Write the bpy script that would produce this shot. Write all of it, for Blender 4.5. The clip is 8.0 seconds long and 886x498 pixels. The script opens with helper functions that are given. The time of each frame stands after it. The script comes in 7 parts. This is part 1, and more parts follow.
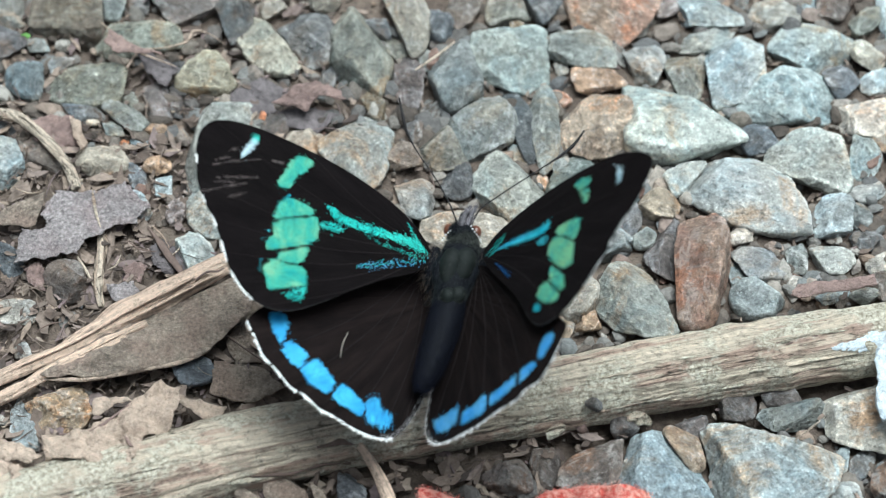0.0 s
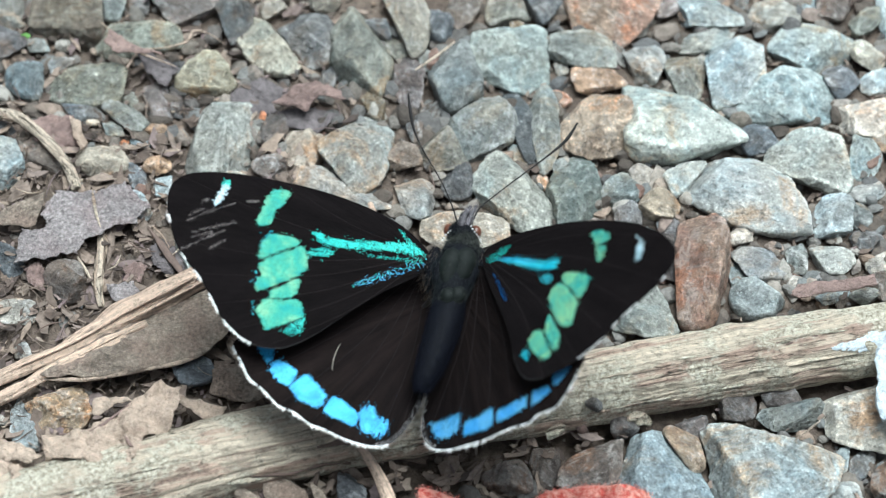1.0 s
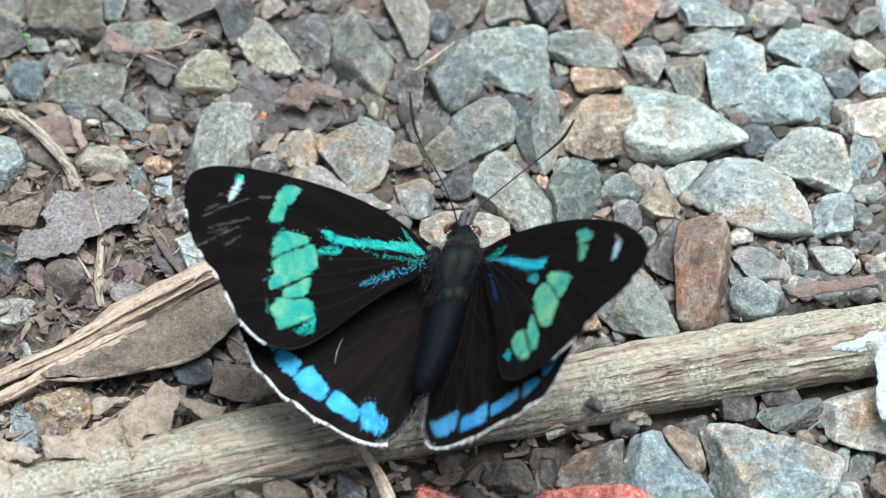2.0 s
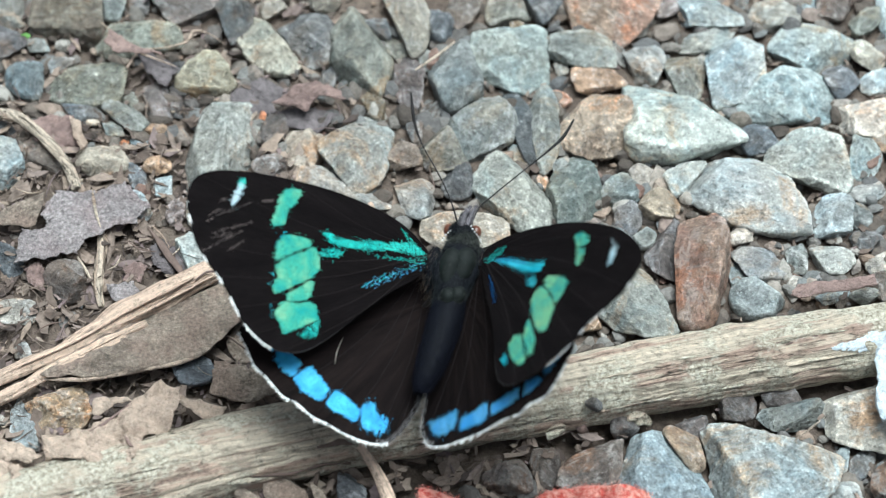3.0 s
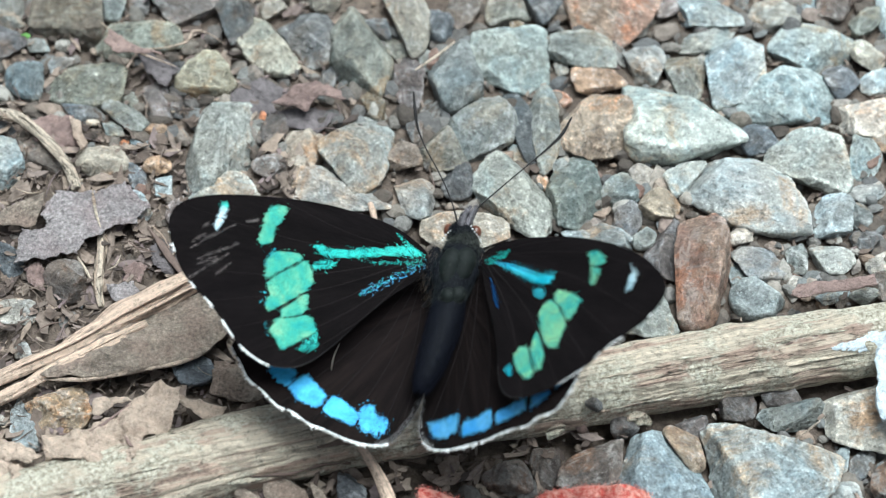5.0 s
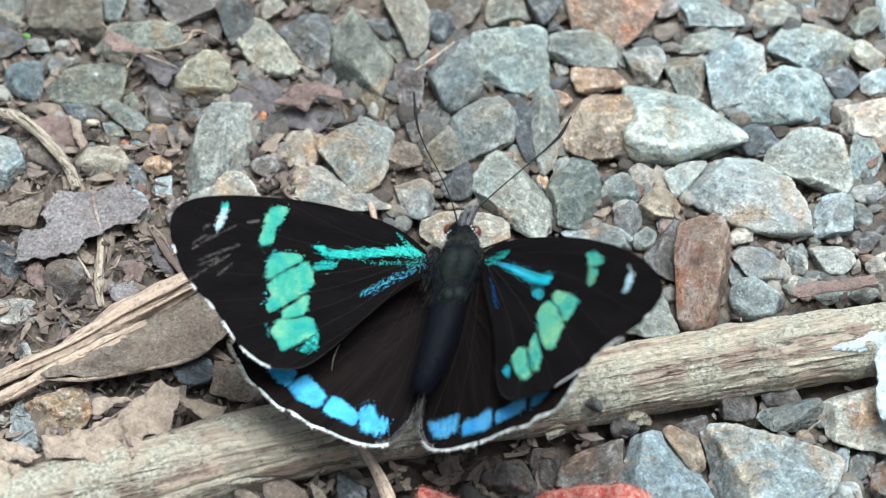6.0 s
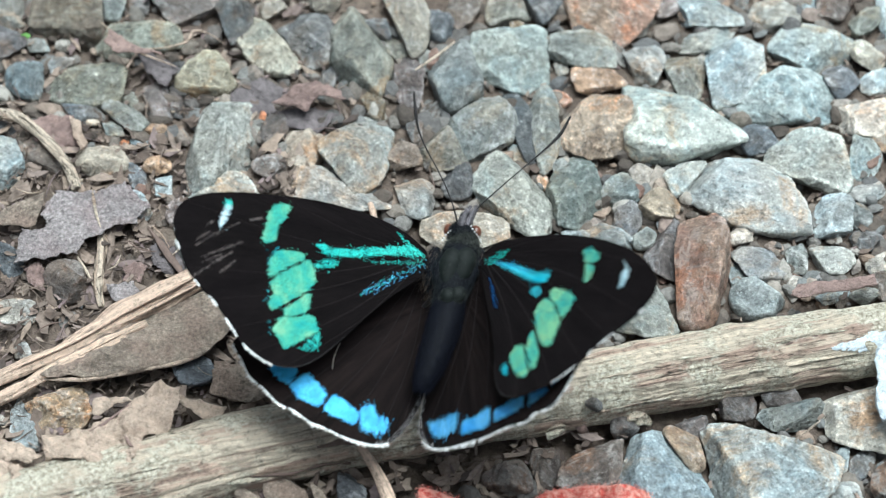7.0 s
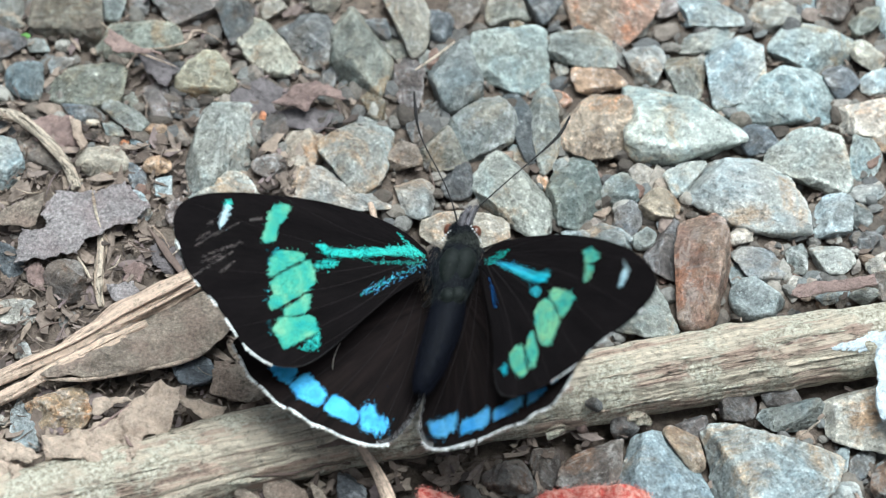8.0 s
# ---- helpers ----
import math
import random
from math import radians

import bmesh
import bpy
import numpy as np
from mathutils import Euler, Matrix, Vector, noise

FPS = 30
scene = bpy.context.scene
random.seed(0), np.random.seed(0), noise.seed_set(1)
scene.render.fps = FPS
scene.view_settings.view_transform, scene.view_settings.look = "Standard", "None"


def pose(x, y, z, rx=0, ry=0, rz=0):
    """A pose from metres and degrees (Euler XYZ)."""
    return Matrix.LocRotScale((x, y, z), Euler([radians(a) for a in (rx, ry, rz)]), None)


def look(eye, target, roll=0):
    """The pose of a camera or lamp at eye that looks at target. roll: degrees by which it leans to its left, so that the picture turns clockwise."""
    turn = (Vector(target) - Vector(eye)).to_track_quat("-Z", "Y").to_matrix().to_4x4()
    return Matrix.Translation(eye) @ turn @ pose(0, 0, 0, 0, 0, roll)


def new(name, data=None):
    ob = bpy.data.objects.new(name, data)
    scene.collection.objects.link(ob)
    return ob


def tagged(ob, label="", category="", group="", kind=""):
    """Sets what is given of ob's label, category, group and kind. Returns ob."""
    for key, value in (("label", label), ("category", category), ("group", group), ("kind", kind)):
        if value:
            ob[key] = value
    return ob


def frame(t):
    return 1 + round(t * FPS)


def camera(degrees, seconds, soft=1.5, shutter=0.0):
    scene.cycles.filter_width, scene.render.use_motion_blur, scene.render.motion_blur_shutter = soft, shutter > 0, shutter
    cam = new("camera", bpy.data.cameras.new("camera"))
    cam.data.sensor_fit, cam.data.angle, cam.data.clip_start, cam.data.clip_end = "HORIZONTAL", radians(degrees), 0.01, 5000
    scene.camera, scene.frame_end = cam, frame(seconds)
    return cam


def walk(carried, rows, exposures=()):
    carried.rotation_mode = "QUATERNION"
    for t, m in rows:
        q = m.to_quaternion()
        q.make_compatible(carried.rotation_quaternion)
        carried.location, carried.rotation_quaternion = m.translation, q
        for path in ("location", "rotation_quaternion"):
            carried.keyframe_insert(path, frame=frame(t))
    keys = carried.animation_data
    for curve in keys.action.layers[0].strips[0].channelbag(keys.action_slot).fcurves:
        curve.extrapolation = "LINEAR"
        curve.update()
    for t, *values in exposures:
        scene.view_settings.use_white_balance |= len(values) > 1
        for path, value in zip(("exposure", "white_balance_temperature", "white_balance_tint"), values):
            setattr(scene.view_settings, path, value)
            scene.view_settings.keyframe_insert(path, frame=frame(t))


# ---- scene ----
MM = 0.001
TO_LENS = Vector((0, -math.cos(radians(55)), math.sin(radians(55))))   # from the subject to the lens
cam = camera(20, 8.0, soft=1.15, shutter=0.5)
EYE = TO_LENS * 0.24103
cam.data.dof.use_dof, cam.data.dof.focus_distance, cam.data.dof.aperture_fstop = True, 0.234, 33   # far gravel falls slightly out of focus
walk(cam, [(0, look(EYE, (0, 0, 0))), (8, look(EYE, (0, 0, 0)))],
     exposures=[(0, 0.47, 5650, 0), (0.5, 0.54, 5650, 0), (1.5, 0.565, 5650, 0), (8, 0.565, 5650, 0)])

# ---- light: bright overcast sky, a wide veiled sun almost overhead ----
world = bpy.data.worlds.new("world")
scene.world = world
world.use_nodes = True
wn, wl = world.node_tree.nodes, world.node_tree.links
sky = wn.new("ShaderNodeTexSky")
sky.sky_type, sky.sun_disc = "NISHITA", False
sky.sun_elevation, sky.sun_rotation = radians(77), radians(51)
sky.dust_density, sky.air_density = 6.0, 1.0
grey = wn.new("ShaderNodeHueSaturation")
grey.inputs["Saturation"].default_value = 0.22
wl.new(sky.outputs[0], grey.inputs["Color"])
wl.new(grey.outputs[0], wn["Background"].inputs[0])
wn["Background"].inputs[1].default_value = 0.08
sun_data = bpy.data.lights.new("sun", "SUN")
sun_data.energy, sun_data.angle, sun_data.color = 4.0, radians(40), (1.0, 0.97, 0.93)
sun = new("sun", sun_data)
sun.matrix_world = look((0.10, 0.08, 0.55), (0, 0, 0))


# ---- materials ----
class Nodes:
    """A small builder for node materials."""

    def __init__(self, name, rough=0.8, metal=0.0):
        self.m = bpy.data.materials.new(name)
        self.m.use_nodes = True
        self.n, self.l = self.m.node_tree.nodes, self.m.node_tree.links
        self.b = self.n["Principled BSDF"]
        self.b.inputs["Roughness"].default_value = rough
        self.b.inputs["Metallic"].default_value = metal
        self.co = self.n.new("ShaderNodeTexCoord").outputs["Object"]

    def put(self, value, socket):
        if isinstance(value, (int, float)):
            socket.default_value = value
        elif isinstance(value, (tuple, list)):
            socket.default_value = (*value, 1) if len(value) == 3 and socket.type == "RGBA" else value
        else:
            self.l.new(value, socket)

    def shifted(self, stretch=(1, 1, 1)):
        """Object space, moved by the object's own random number."""
        info = self.n.new("ShaderNodeObjectInfo").outputs["Random"]
        m = self.n.new("ShaderNodeVectorMath")
        m.operation = "MULTIPLY_ADD"
        self.l.new(self.co, m.inputs[0])
        m.inputs[1].default_value = stretch
        self.l.new(info, m.inputs[2])
        self.random = info
        return m.outputs[0]

    def noise(self, co, scale, detail=5.0, rough=0.6, distort=0.0):
        t = self.n.new("ShaderNodeTexNoise")
        self.l.new(co, t.inputs["Vector"])
        for k, v in (("Scale", scale), ("Detail", detail), ("Roughness", rough), ("Distortion", distort)):
            t.inputs[k].default_value = v
        return t.outputs[0]

    def cells(self, co, scale, feature="F1"):
        t = self.n.new("ShaderNodeTexVoronoi")
        t.feature = feature
        self.l.new(co, t.inputs["Vector"])
        t.inputs["Scale"].default_value = scale
        return t.outputs["Distance"]

    def ramp(self, fac, *stops):
        r = self.n.new("ShaderNodeValToRGB").color_ramp
        node = self.n[-1]
        while len(r.elements) < len(stops):
            r.elements.new(0.5)
        for e, (p, c) in zip(r.elements, stops):
            e.position, e.color = p, (*c, 1) if isinstance(c, tuple) else (c, c, c, 1)
        self.l.new(fac, node.inputs[0])
        return node.outputs[0]

    def mix(self, fac, a, b, blend="MIX"):
        x = self.n.new("ShaderNodeMix")
        x.data_type, x.blend_type = "RGBA", blend
        self.put(fac, x.inputs[0])
        self.put(a, x.inputs[6])
        self.put(b, x.inputs[7])
        return x.outputs[2]

    def bump(self, height, dist, strength=1.0, under=None):
        x = self.n.new("ShaderNodeBump")
        x.inputs["Distance"].default_value, x.inputs["Strength"].default_value = dist, strength
        self.l.new(height, x.inputs["Height"])
        if under:
            self.l.new(under, x.inputs["Normal"])
        return x.outputs[0]

    def done(self, colour, normal=None, rough=None):
        self.put(colour, self.b.inputs["Base Color"])
        if normal:
            self.l.new(normal, self.b.inputs["Normal"])
        if rough is not None:
            self.put(rough, self.b.inputs["Roughness"])
        return self.m


def scaled(c, k):
    return tuple(min(1.0, v * k) for v in c)


def stone_material(name, base, stain, stain_amount=0.7, speck=0.35, rough=1.0, cold=0.6):
    """Weathered rock: tone patches, stains, cool and rusty blotches, edges paled by wear and painted highlight, hollows
    with painted shade, few dark pits.
    """
    s = Nodes(name)
    co = s.shifted()
    base = tuple(v * k for v, k in zip(base, (0.895, 0.895, 0.915)))
    broad = s.noise(co, 230, 4, 0.55, 0.4)
    fine = s.noise(co, 1000, 4, 0.6, 0.2)
    grain = s.noise(co, 3400, 3, 0.65)
    c = s.ramp(broad, (0.34, scaled(base, 0.6)), (0.47, scaled(base, 0.93)), (0.6, scaled(base, 1.24)))
    c = s.mix(s.ramp(s.noise(co, 150, 6, 0.65, 0.6), (0.47, 0.0), (0.57, stain_amount * 0.8)), c, stain)
    cool = tuple(v * k for v, k in zip(base, (0.80, 0.97, 1.08)))
    c = s.mix(s.ramp(s.noise(co, 170, 6, 0.65, 0.5), (0.5, 0.0), (0.6, cold * 0.8)), c, cool)
    rust = tuple(v * k for v, k in zip(base, (1.28, 0.82, 0.5)))
    c = s.mix(s.ramp(s.noise(co, 125, 7, 0.7, 0.7), (0.54, 0.0), (0.64, 0.7)), c, rust)
    pale = tuple(0.55 * v + 0.25 for v in base)
    c = s.mix(s.ramp(s.noise(co, 620, 7, 0.75, 0.6), (0.53, 0.0), (0.61, 0.65)), c, pale)
    c = s.mix(1.0, c, s.ramp(fine, (0.32, 0.72), (0.46, 0.98), (0.66, 1.16)), "MULTIPLY")
    c = s.mix(0.5 + 0.5 * speck, c, s.ramp(grain, (0.33, 0.5), (0.45, 0.95), (0.58, 1.0), (0.68, 1.75)), "MULTIPLY")
    seam = s.shifted((0.7, 2.6, 1.7))
    c = s.mix(s.ramp(s.noise(seam, 420, 9, 0.72, 0.8), (0.555, 0.0), (0.60, 0.55)), c, pale)   # quartz streaks
    c = s.mix(s.ramp(s.noise(co, 900, 6, 0.7, 0.5), (0.58, 0.0), (0.66, 0.45)), c, scaled(base, 0.45))   # dark mineral patches
    wear_and_light = s.n.new("ShaderNodeNewGeometry").outputs["Pointiness"]
    # edges paled for wear and as painted highlight, hollows darkened as painted shade
    c = s.mix(1.0, c, s.ramp(wear_and_light, (0.46, 0.7), (0.5, 0.98), (0.545, 1.5)), "MULTIPLY")
    c = s.mix(1.0, c, s.ramp(s.random, (0.0, (0.80, 0.83, 0.85)), (0.18, (1.12, 1.06, 0.98)), (0.36, (0.92, 0.98, 1.0)), (0.52, (1.05, 0.98, 0.9)),
                             (0.7, (0.86, 0.88, 0.84)), (0.86, (1.08, 1.12, 1.14)), (1.0, (1.0, 0.94, 0.92))), "MULTIPLY")
    chip = s.noise(co, 1900, 5, 0.7)
    c = s.mix(1.0, c, s.ramp(chip, (0.34, 0.52), (0.44, 0.96), (0.57, 1.03), (0.68, 1.65)), "MULTIPLY")
    c = s.mix(1.0, c, s.n.new("ShaderNodeObjectInfo").outputs["Color"], "MULTIPLY")   # each stone's tone; a few beside the branch have gap shade painted in
    n = s.bump(s.noise(seam, 420, 9, 0.72, 0.8), 0.0009 * rough, 0.6)
    n = s.bump(fine, 0.0006 * rough, 0.8, n)
    n = s.bump(chip, 0.0005 * rough, 0.9, n)
    n = s.bump(grain, 0.0001 * rough, 0.7, n)
    return s.done(c, n, s.ramp(broad, (0.3, 0.36), (0.7, 0.62)))


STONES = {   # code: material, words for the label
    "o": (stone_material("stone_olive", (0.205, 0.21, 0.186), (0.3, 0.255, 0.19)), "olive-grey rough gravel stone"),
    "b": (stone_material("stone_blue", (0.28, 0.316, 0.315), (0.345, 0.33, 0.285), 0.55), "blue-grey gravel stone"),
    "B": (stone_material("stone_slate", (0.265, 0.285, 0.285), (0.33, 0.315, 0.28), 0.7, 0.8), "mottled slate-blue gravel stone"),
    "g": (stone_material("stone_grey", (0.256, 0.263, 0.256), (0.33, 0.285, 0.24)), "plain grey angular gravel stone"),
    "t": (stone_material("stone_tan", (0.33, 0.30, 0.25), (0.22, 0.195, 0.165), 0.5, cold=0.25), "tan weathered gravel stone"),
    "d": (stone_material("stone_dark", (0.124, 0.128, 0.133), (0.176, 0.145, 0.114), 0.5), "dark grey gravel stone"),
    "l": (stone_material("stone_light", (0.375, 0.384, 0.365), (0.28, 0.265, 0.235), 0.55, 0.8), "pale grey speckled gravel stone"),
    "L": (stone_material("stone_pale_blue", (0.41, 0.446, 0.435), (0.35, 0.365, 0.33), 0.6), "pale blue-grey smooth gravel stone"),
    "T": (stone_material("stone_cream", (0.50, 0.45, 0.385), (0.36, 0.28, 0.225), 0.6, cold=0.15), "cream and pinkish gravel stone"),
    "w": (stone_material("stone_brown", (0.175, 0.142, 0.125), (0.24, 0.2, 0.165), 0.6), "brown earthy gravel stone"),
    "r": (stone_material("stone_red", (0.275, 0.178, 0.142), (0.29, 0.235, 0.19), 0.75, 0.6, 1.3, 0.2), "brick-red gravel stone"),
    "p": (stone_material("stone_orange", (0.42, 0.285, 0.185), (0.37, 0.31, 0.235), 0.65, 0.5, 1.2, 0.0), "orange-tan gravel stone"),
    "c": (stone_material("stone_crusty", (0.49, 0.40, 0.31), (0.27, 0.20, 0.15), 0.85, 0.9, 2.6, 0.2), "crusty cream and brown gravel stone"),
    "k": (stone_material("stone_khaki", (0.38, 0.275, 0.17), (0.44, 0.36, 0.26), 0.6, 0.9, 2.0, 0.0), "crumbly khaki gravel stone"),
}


def soil_material():
    s = Nodes("damp_soil", 0.95)
    a, b = s.noise(s.co, 90, 8, 0.7), s.noise(s.co, 900, 6, 0.75)
    c = s.ramp(a, (0.3, (0.085, 0.062, 0.048)), (0.55, (0.155, 0.118, 0.092)), (0.75, (0.23, 0.185, 0.145)))
    c = s.mix(1.0, c, s.ramp(b, (0.3, 0.5), (0.5, 1.0), (0.7, 1.6)), "MULTIPLY")
    return s.done(c, s.bump(b, 0.0008, 1.0))


def grit_material():
    s = Nodes("mixed_grit", 0.85)
    isle = s.n.new("ShaderNodeNewGeometry").outputs["Random Per Island"]
    c = s.ramp(isle, (0.0, (0.05, 0.04, 0.032)), (0.25, (0.11, 0.088, 0.07)), (0.42, (0.085, 0.085, 0.085)), (0.58, (0.15, 0.125, 0.10)),
               (0.72, (0.14, 0.145, 0.14)), (0.84, (0.22, 0.155, 0.11)), (0.94, (0.27, 0.255, 0.225)), (1.0, (0.14, 0.08, 0.06)))
    f = s.noise(s.co, 1700, 5, 0.7)
    c = s.mix(1.0, c, s.ramp(f, (0.3, 0.62), (0.5, 1.1), (0.7, 1.5)), "MULTIPLY")
    return s.done(c, s.bump(f, 0.0004, 0.8))


def litter_material():
    s = Nodes("litter_flakes", 0.85)
    isle = s.n.new("ShaderNodeNewGeometry").outputs["Random Per Island"]
    c = s.ramp(isle, (0.0, (0.05, 0.036, 0.030)), (0.3, (0.11, 0.080, 0.062)), (0.55, (0.20, 0.155, 0.125)), (0.75, (0.25, 0.19, 0.145)), (0.88, (0.15, 0.11, 0.11)), (1.0, (0.31, 0.25, 0.19)))
    f = s.noise(s.co, 1200, 5, 0.7)
    return s.done(s.mix(1.0, c, s.ramp(f, (0.3, 0.6), (0.7, 1.35)), "MULTIPLY"), s.bump(f, 0.0003, 0.7))


def wood_material(name, pale, dark, stretch=(1, 26, 26), scale=55, streak=(0.42, 0.29, 0.21), crust=0.0, cracks=1.0):
    """Weathered fibres that run along the object's x axis, split by fine cracks."""
    s = Nodes(name, 0.85)
    co = s.shifted(stretch)
    fibre, coarse = s.noise(co, scale * 1.6, 5, 0.7), s.noise(co, scale * 0.35, 5, 0.6)
    crack, hair = s.noise(co, scale * 0.42, 3, 0.5), s.noise(co, scale * 0.9, 3, 0.5)
    where = s.ramp(s.noise(s.shifted((1, 6, 6)), 45, 3, 0.5), (0.4, 0.0), (0.55, cracks))
    blot, spots = s.noise(s.co, 170, 6, 0.7), s.noise(s.co, 1500, 5, 0.7)
    c = s.ramp(coarse, (0.34, scaled(pale, 0.8)), (0.46, scaled(pale, 0.92)), (0.58, pale), (0.7, scaled(pale, 1.12)))
    c = s.mix(s.ramp(s.noise(co, scale * 0.5, 4, 0.6), (0.5, 0.0), (0.58, 0.7)), c, streak)
    c = s.mix(1.0, c, s.ramp(fibre, (0.32, 0.48), (0.46, 0.95), (0.64, 1.3)), "MULTIPLY")
    line = s.ramp(crack, (0.488, 0.0), (0.5, 0.95), (0.512, 0.0))
    thin = s.ramp(hair, (0.49, 0.0), (0.5, 0.7), (0.51, 0.0))
    c = s.mix(s.mix(1.0, thin, where, "MULTIPLY"), c, scaled(dark, 0.45))
    c = s.mix(s.mix(1.0, line, where, "MULTIPLY"), c, scaled(dark, 0.3))
    c = s.mix(s.ramp(blot, (0.55, 0.0), (0.68, 0.35)), c, dark)
    c = s.mix(1.0, c, s.ramp(spots, (0.32, 0.5), (0.45, 1.0), (0.7, 1.2)), "MULTIPLY")
    if crust:
        grains = s.noise(s.co, 2600, 4, 0.7)
        patch = s.ramp(s.noise(s.co, 210, 5, 0.65), (0.48, 0.0), (0.56, crust))
        c = s.mix(patch, c, s.ramp(grains, (0.36, (0.2, 0.165, 0.115)), (0.5, (0.52, 0.48, 0.37)), (0.64, (0.78, 0.75, 0.63))))
    n = s.bump(fibre, 0.0011, 0.85)
    n = s.bump(s.mix(1.0, line, where, "MULTIPLY"), -0.0006, 0.9, n)
    n = s.bump(s.mix(1.0, thin, where, "MULTIPLY"), -0.0003, 0.8, n)
    return s.done(c, s.bump(spots, 0.0006, 0.8, n))


def leaf_material(name, pale, dark, spots=0.4, relief=1.0, grainy=0.0):
    s = Nodes(name, 0.8)
    co = s.shifted()
    a, b = s.noise(co, 190, 7, 0.7, 0.8), s.noise(co, 1500, 6, 0.75)
    c = s.ramp(a, (0.3, dark), (0.46, scaled(pale, 0.8)), (0.6, pale), (0.75, scaled(pale, 1.12)))
    c = s.mix(1.0, c, s.ramp(b, (0.3, 0.5), (0.47, 1.0), (0.7, 1.25)), "MULTIPLY")
    veins = s.ramp(s.cells(co, 380, "DISTANCE_TO_EDGE"), (0.0, 1.0), (0.07, 0.0))
    crease = s.ramp(s.noise(co, 150, 4, 0.6, 1.5), (0.48, 0.0), (0.5, 1.0), (0.52, 0.0))
    c = s.mix(s.mix(1.0, veins, (0.12, 0.12, 0.12), "MULTIPLY"), c, scaled(dark, 0.8))
    c = s.mix(s.mix(1.0, crease, (0.18, 0.18, 0.18), "MULTIPLY"), c, scaled(dark, 0.6))
    c = s.mix(s.ramp(s.noise(co, 700, 4, 0.65), (0.55, 0.0), (0.65, spots)), c, scaled(dark, 0.55))
    if grainy:
        g = s.noise(co, 3200, 3, 0.7)
        c = s.mix(s.ramp(s.noise(co, 260, 4, 0.6), (0.46, 0.0), (0.6, 0.6)), c, tuple(v * k for v, k in zip(pale, (0.78, 0.68, 0.68))))
        c = s.mix(grainy, c, s.ramp(g, (0.34, 0.25), (0.46, 0.8), (0.56, 1.1), (0.66, 1.8)), "MULTIPLY")
    n = s.bump(a, 0.0014 * relief, 0.7)
    n = s.bump(b, 0.0006 * relief, 0.85, n)
    n = s.bump(crease, -0.0003, 0.5, n)
    return s.done(c, s.bump(veins, 0.0001, 0.4, n))


def scale_material(name, ramp, metal=0.5, rough=0.4):
    """Wing scales: each tiny scale is its own island with its own shade."""
    s = Nodes(name, rough, metal)
    isle = s.n.new("ShaderNodeNewGeometry").outputs["Random Per Island"]
    c = s.ramp(s.noise(s.co, 520, 4, 0.65, 0.4), *ramp)
    c = s.mix(1.0, c, s.ramp(isle, (0.0, 0.7), (0.5, 1.0), (1.0, 1.22)), "MULTIPLY")
    return s.done(c)


def wing_material(name, dark, pale):
    """Velvet membrane with fine striations that fan out from the wing's root."""
    s = Nodes(name, 0.85)
    s.b.inputs["Specular IOR Level"].default_value = 0.05
    split = s.n.new("ShaderNodeSeparateXYZ")
    s.l.new(s.co, split.inputs[0])

    def math_node(op, a, b=None):
        m = s.n.new("ShaderNodeMath")
        m.operation = op
        s.put(a, m.inputs[0])
        if b is not None:
            s.put(b, m.inputs[1])
        return m.outputs[0]

    side = math_node("ADD", math_node("ABSOLUTE", split.outputs[0]), 0.002)
    fan = s.n.new("ShaderNodeCombineXYZ")
    s.l.new(math_node("ARCTAN2", split.outputs[1], side), fan.inputs[0])
    s.l.new(math_node("MULTIPLY", side, 12.0), fan.inputs[1])
    rib, fine = s.noise(fan.outputs[0], 9, 3, 0.5), s.noise(fan.outputs[0], 55, 3, 0.6)
    c = s.ramp(s.mix(0.4, rib, fine), (0.38, dark), (0.66, pale))
    n = s.bump(rib, 0.0006, 0.35)
    n = s.bump(fine, 0.00012, 0.6, n)
    return s.done(c, s.bump(s.noise(s.co, 4200, 3, 0.6), 0.00006, 0.6, n))


def petal_material():
    s = Nodes("red_petal_skin", 0.5)
    f = s.noise(s.co, 1500, 5, 0.75)
    c = s.ramp(s.noise(s.co, 260, 5, 0.6), (0.35, (0.60, 0.05, 0.04)), (0.65, (0.85, 0.16, 0.11)))
    c = s.mix(s.ramp(f, (0.42, 0.0), (0.56, 0.85)), c, (0.95, 0.55, 0.45))
    return s.done(c, s.bump(f, 0.0009, 0.9))


def plain(name, colour, rough=0.6, spec=0.5, var=0.25):
    s = Nodes(name, rough)
    s.b.inputs["Specular IOR Level"].default_value = spec
    f = s.noise(s.co, 1400, 4, 0.6)
    return s.done(s.ramp(f, (0.3, scaled(colour, 1 - var)), (0.7, scaled(colour, 1 + var))), s.bump(f, 0.0001, 0.5))


SOIL, GRIT, LITTER = soil_material(), grit_material(), litter_material()
WOOD_GREY = wood_material("weathered_grey_wood", (0.555, 0.47, 0.36), (0.235, 0.175, 0.125), (1, 60, 60), 22, (0.375, 0.24, 0.185), 0.8)
WOOD_TAN = wood_material("dry_tan_stem", (0.70, 0.52, 0.395), (0.40, 0.28, 0.20), (1, 50, 50), 26, (0.56, 0.40, 0.30), 0.0, 0.1)
FIBRE_PALE = wood_material("pale_dry_fibre", (0.60, 0.50, 0.39), (0.24, 0.17, 0.12), (1, 40, 40), 40)
FIBRE_DARK = plain("dark_rootlet", (0.11, 0.075, 0.06), 0.8)
LEAF_GREY = leaf_material("grey_dead_leaf", (0.38, 0.335, 0.325), (0.20, 0.17, 0.165), 0.3, 1.3, 0.6)
LEAF_BROWN = leaf_material("brown_dead_leaf", (0.46, 0.37, 0.29), (0.17, 0.13, 0.10), 0.4, 2.4, 0.45)
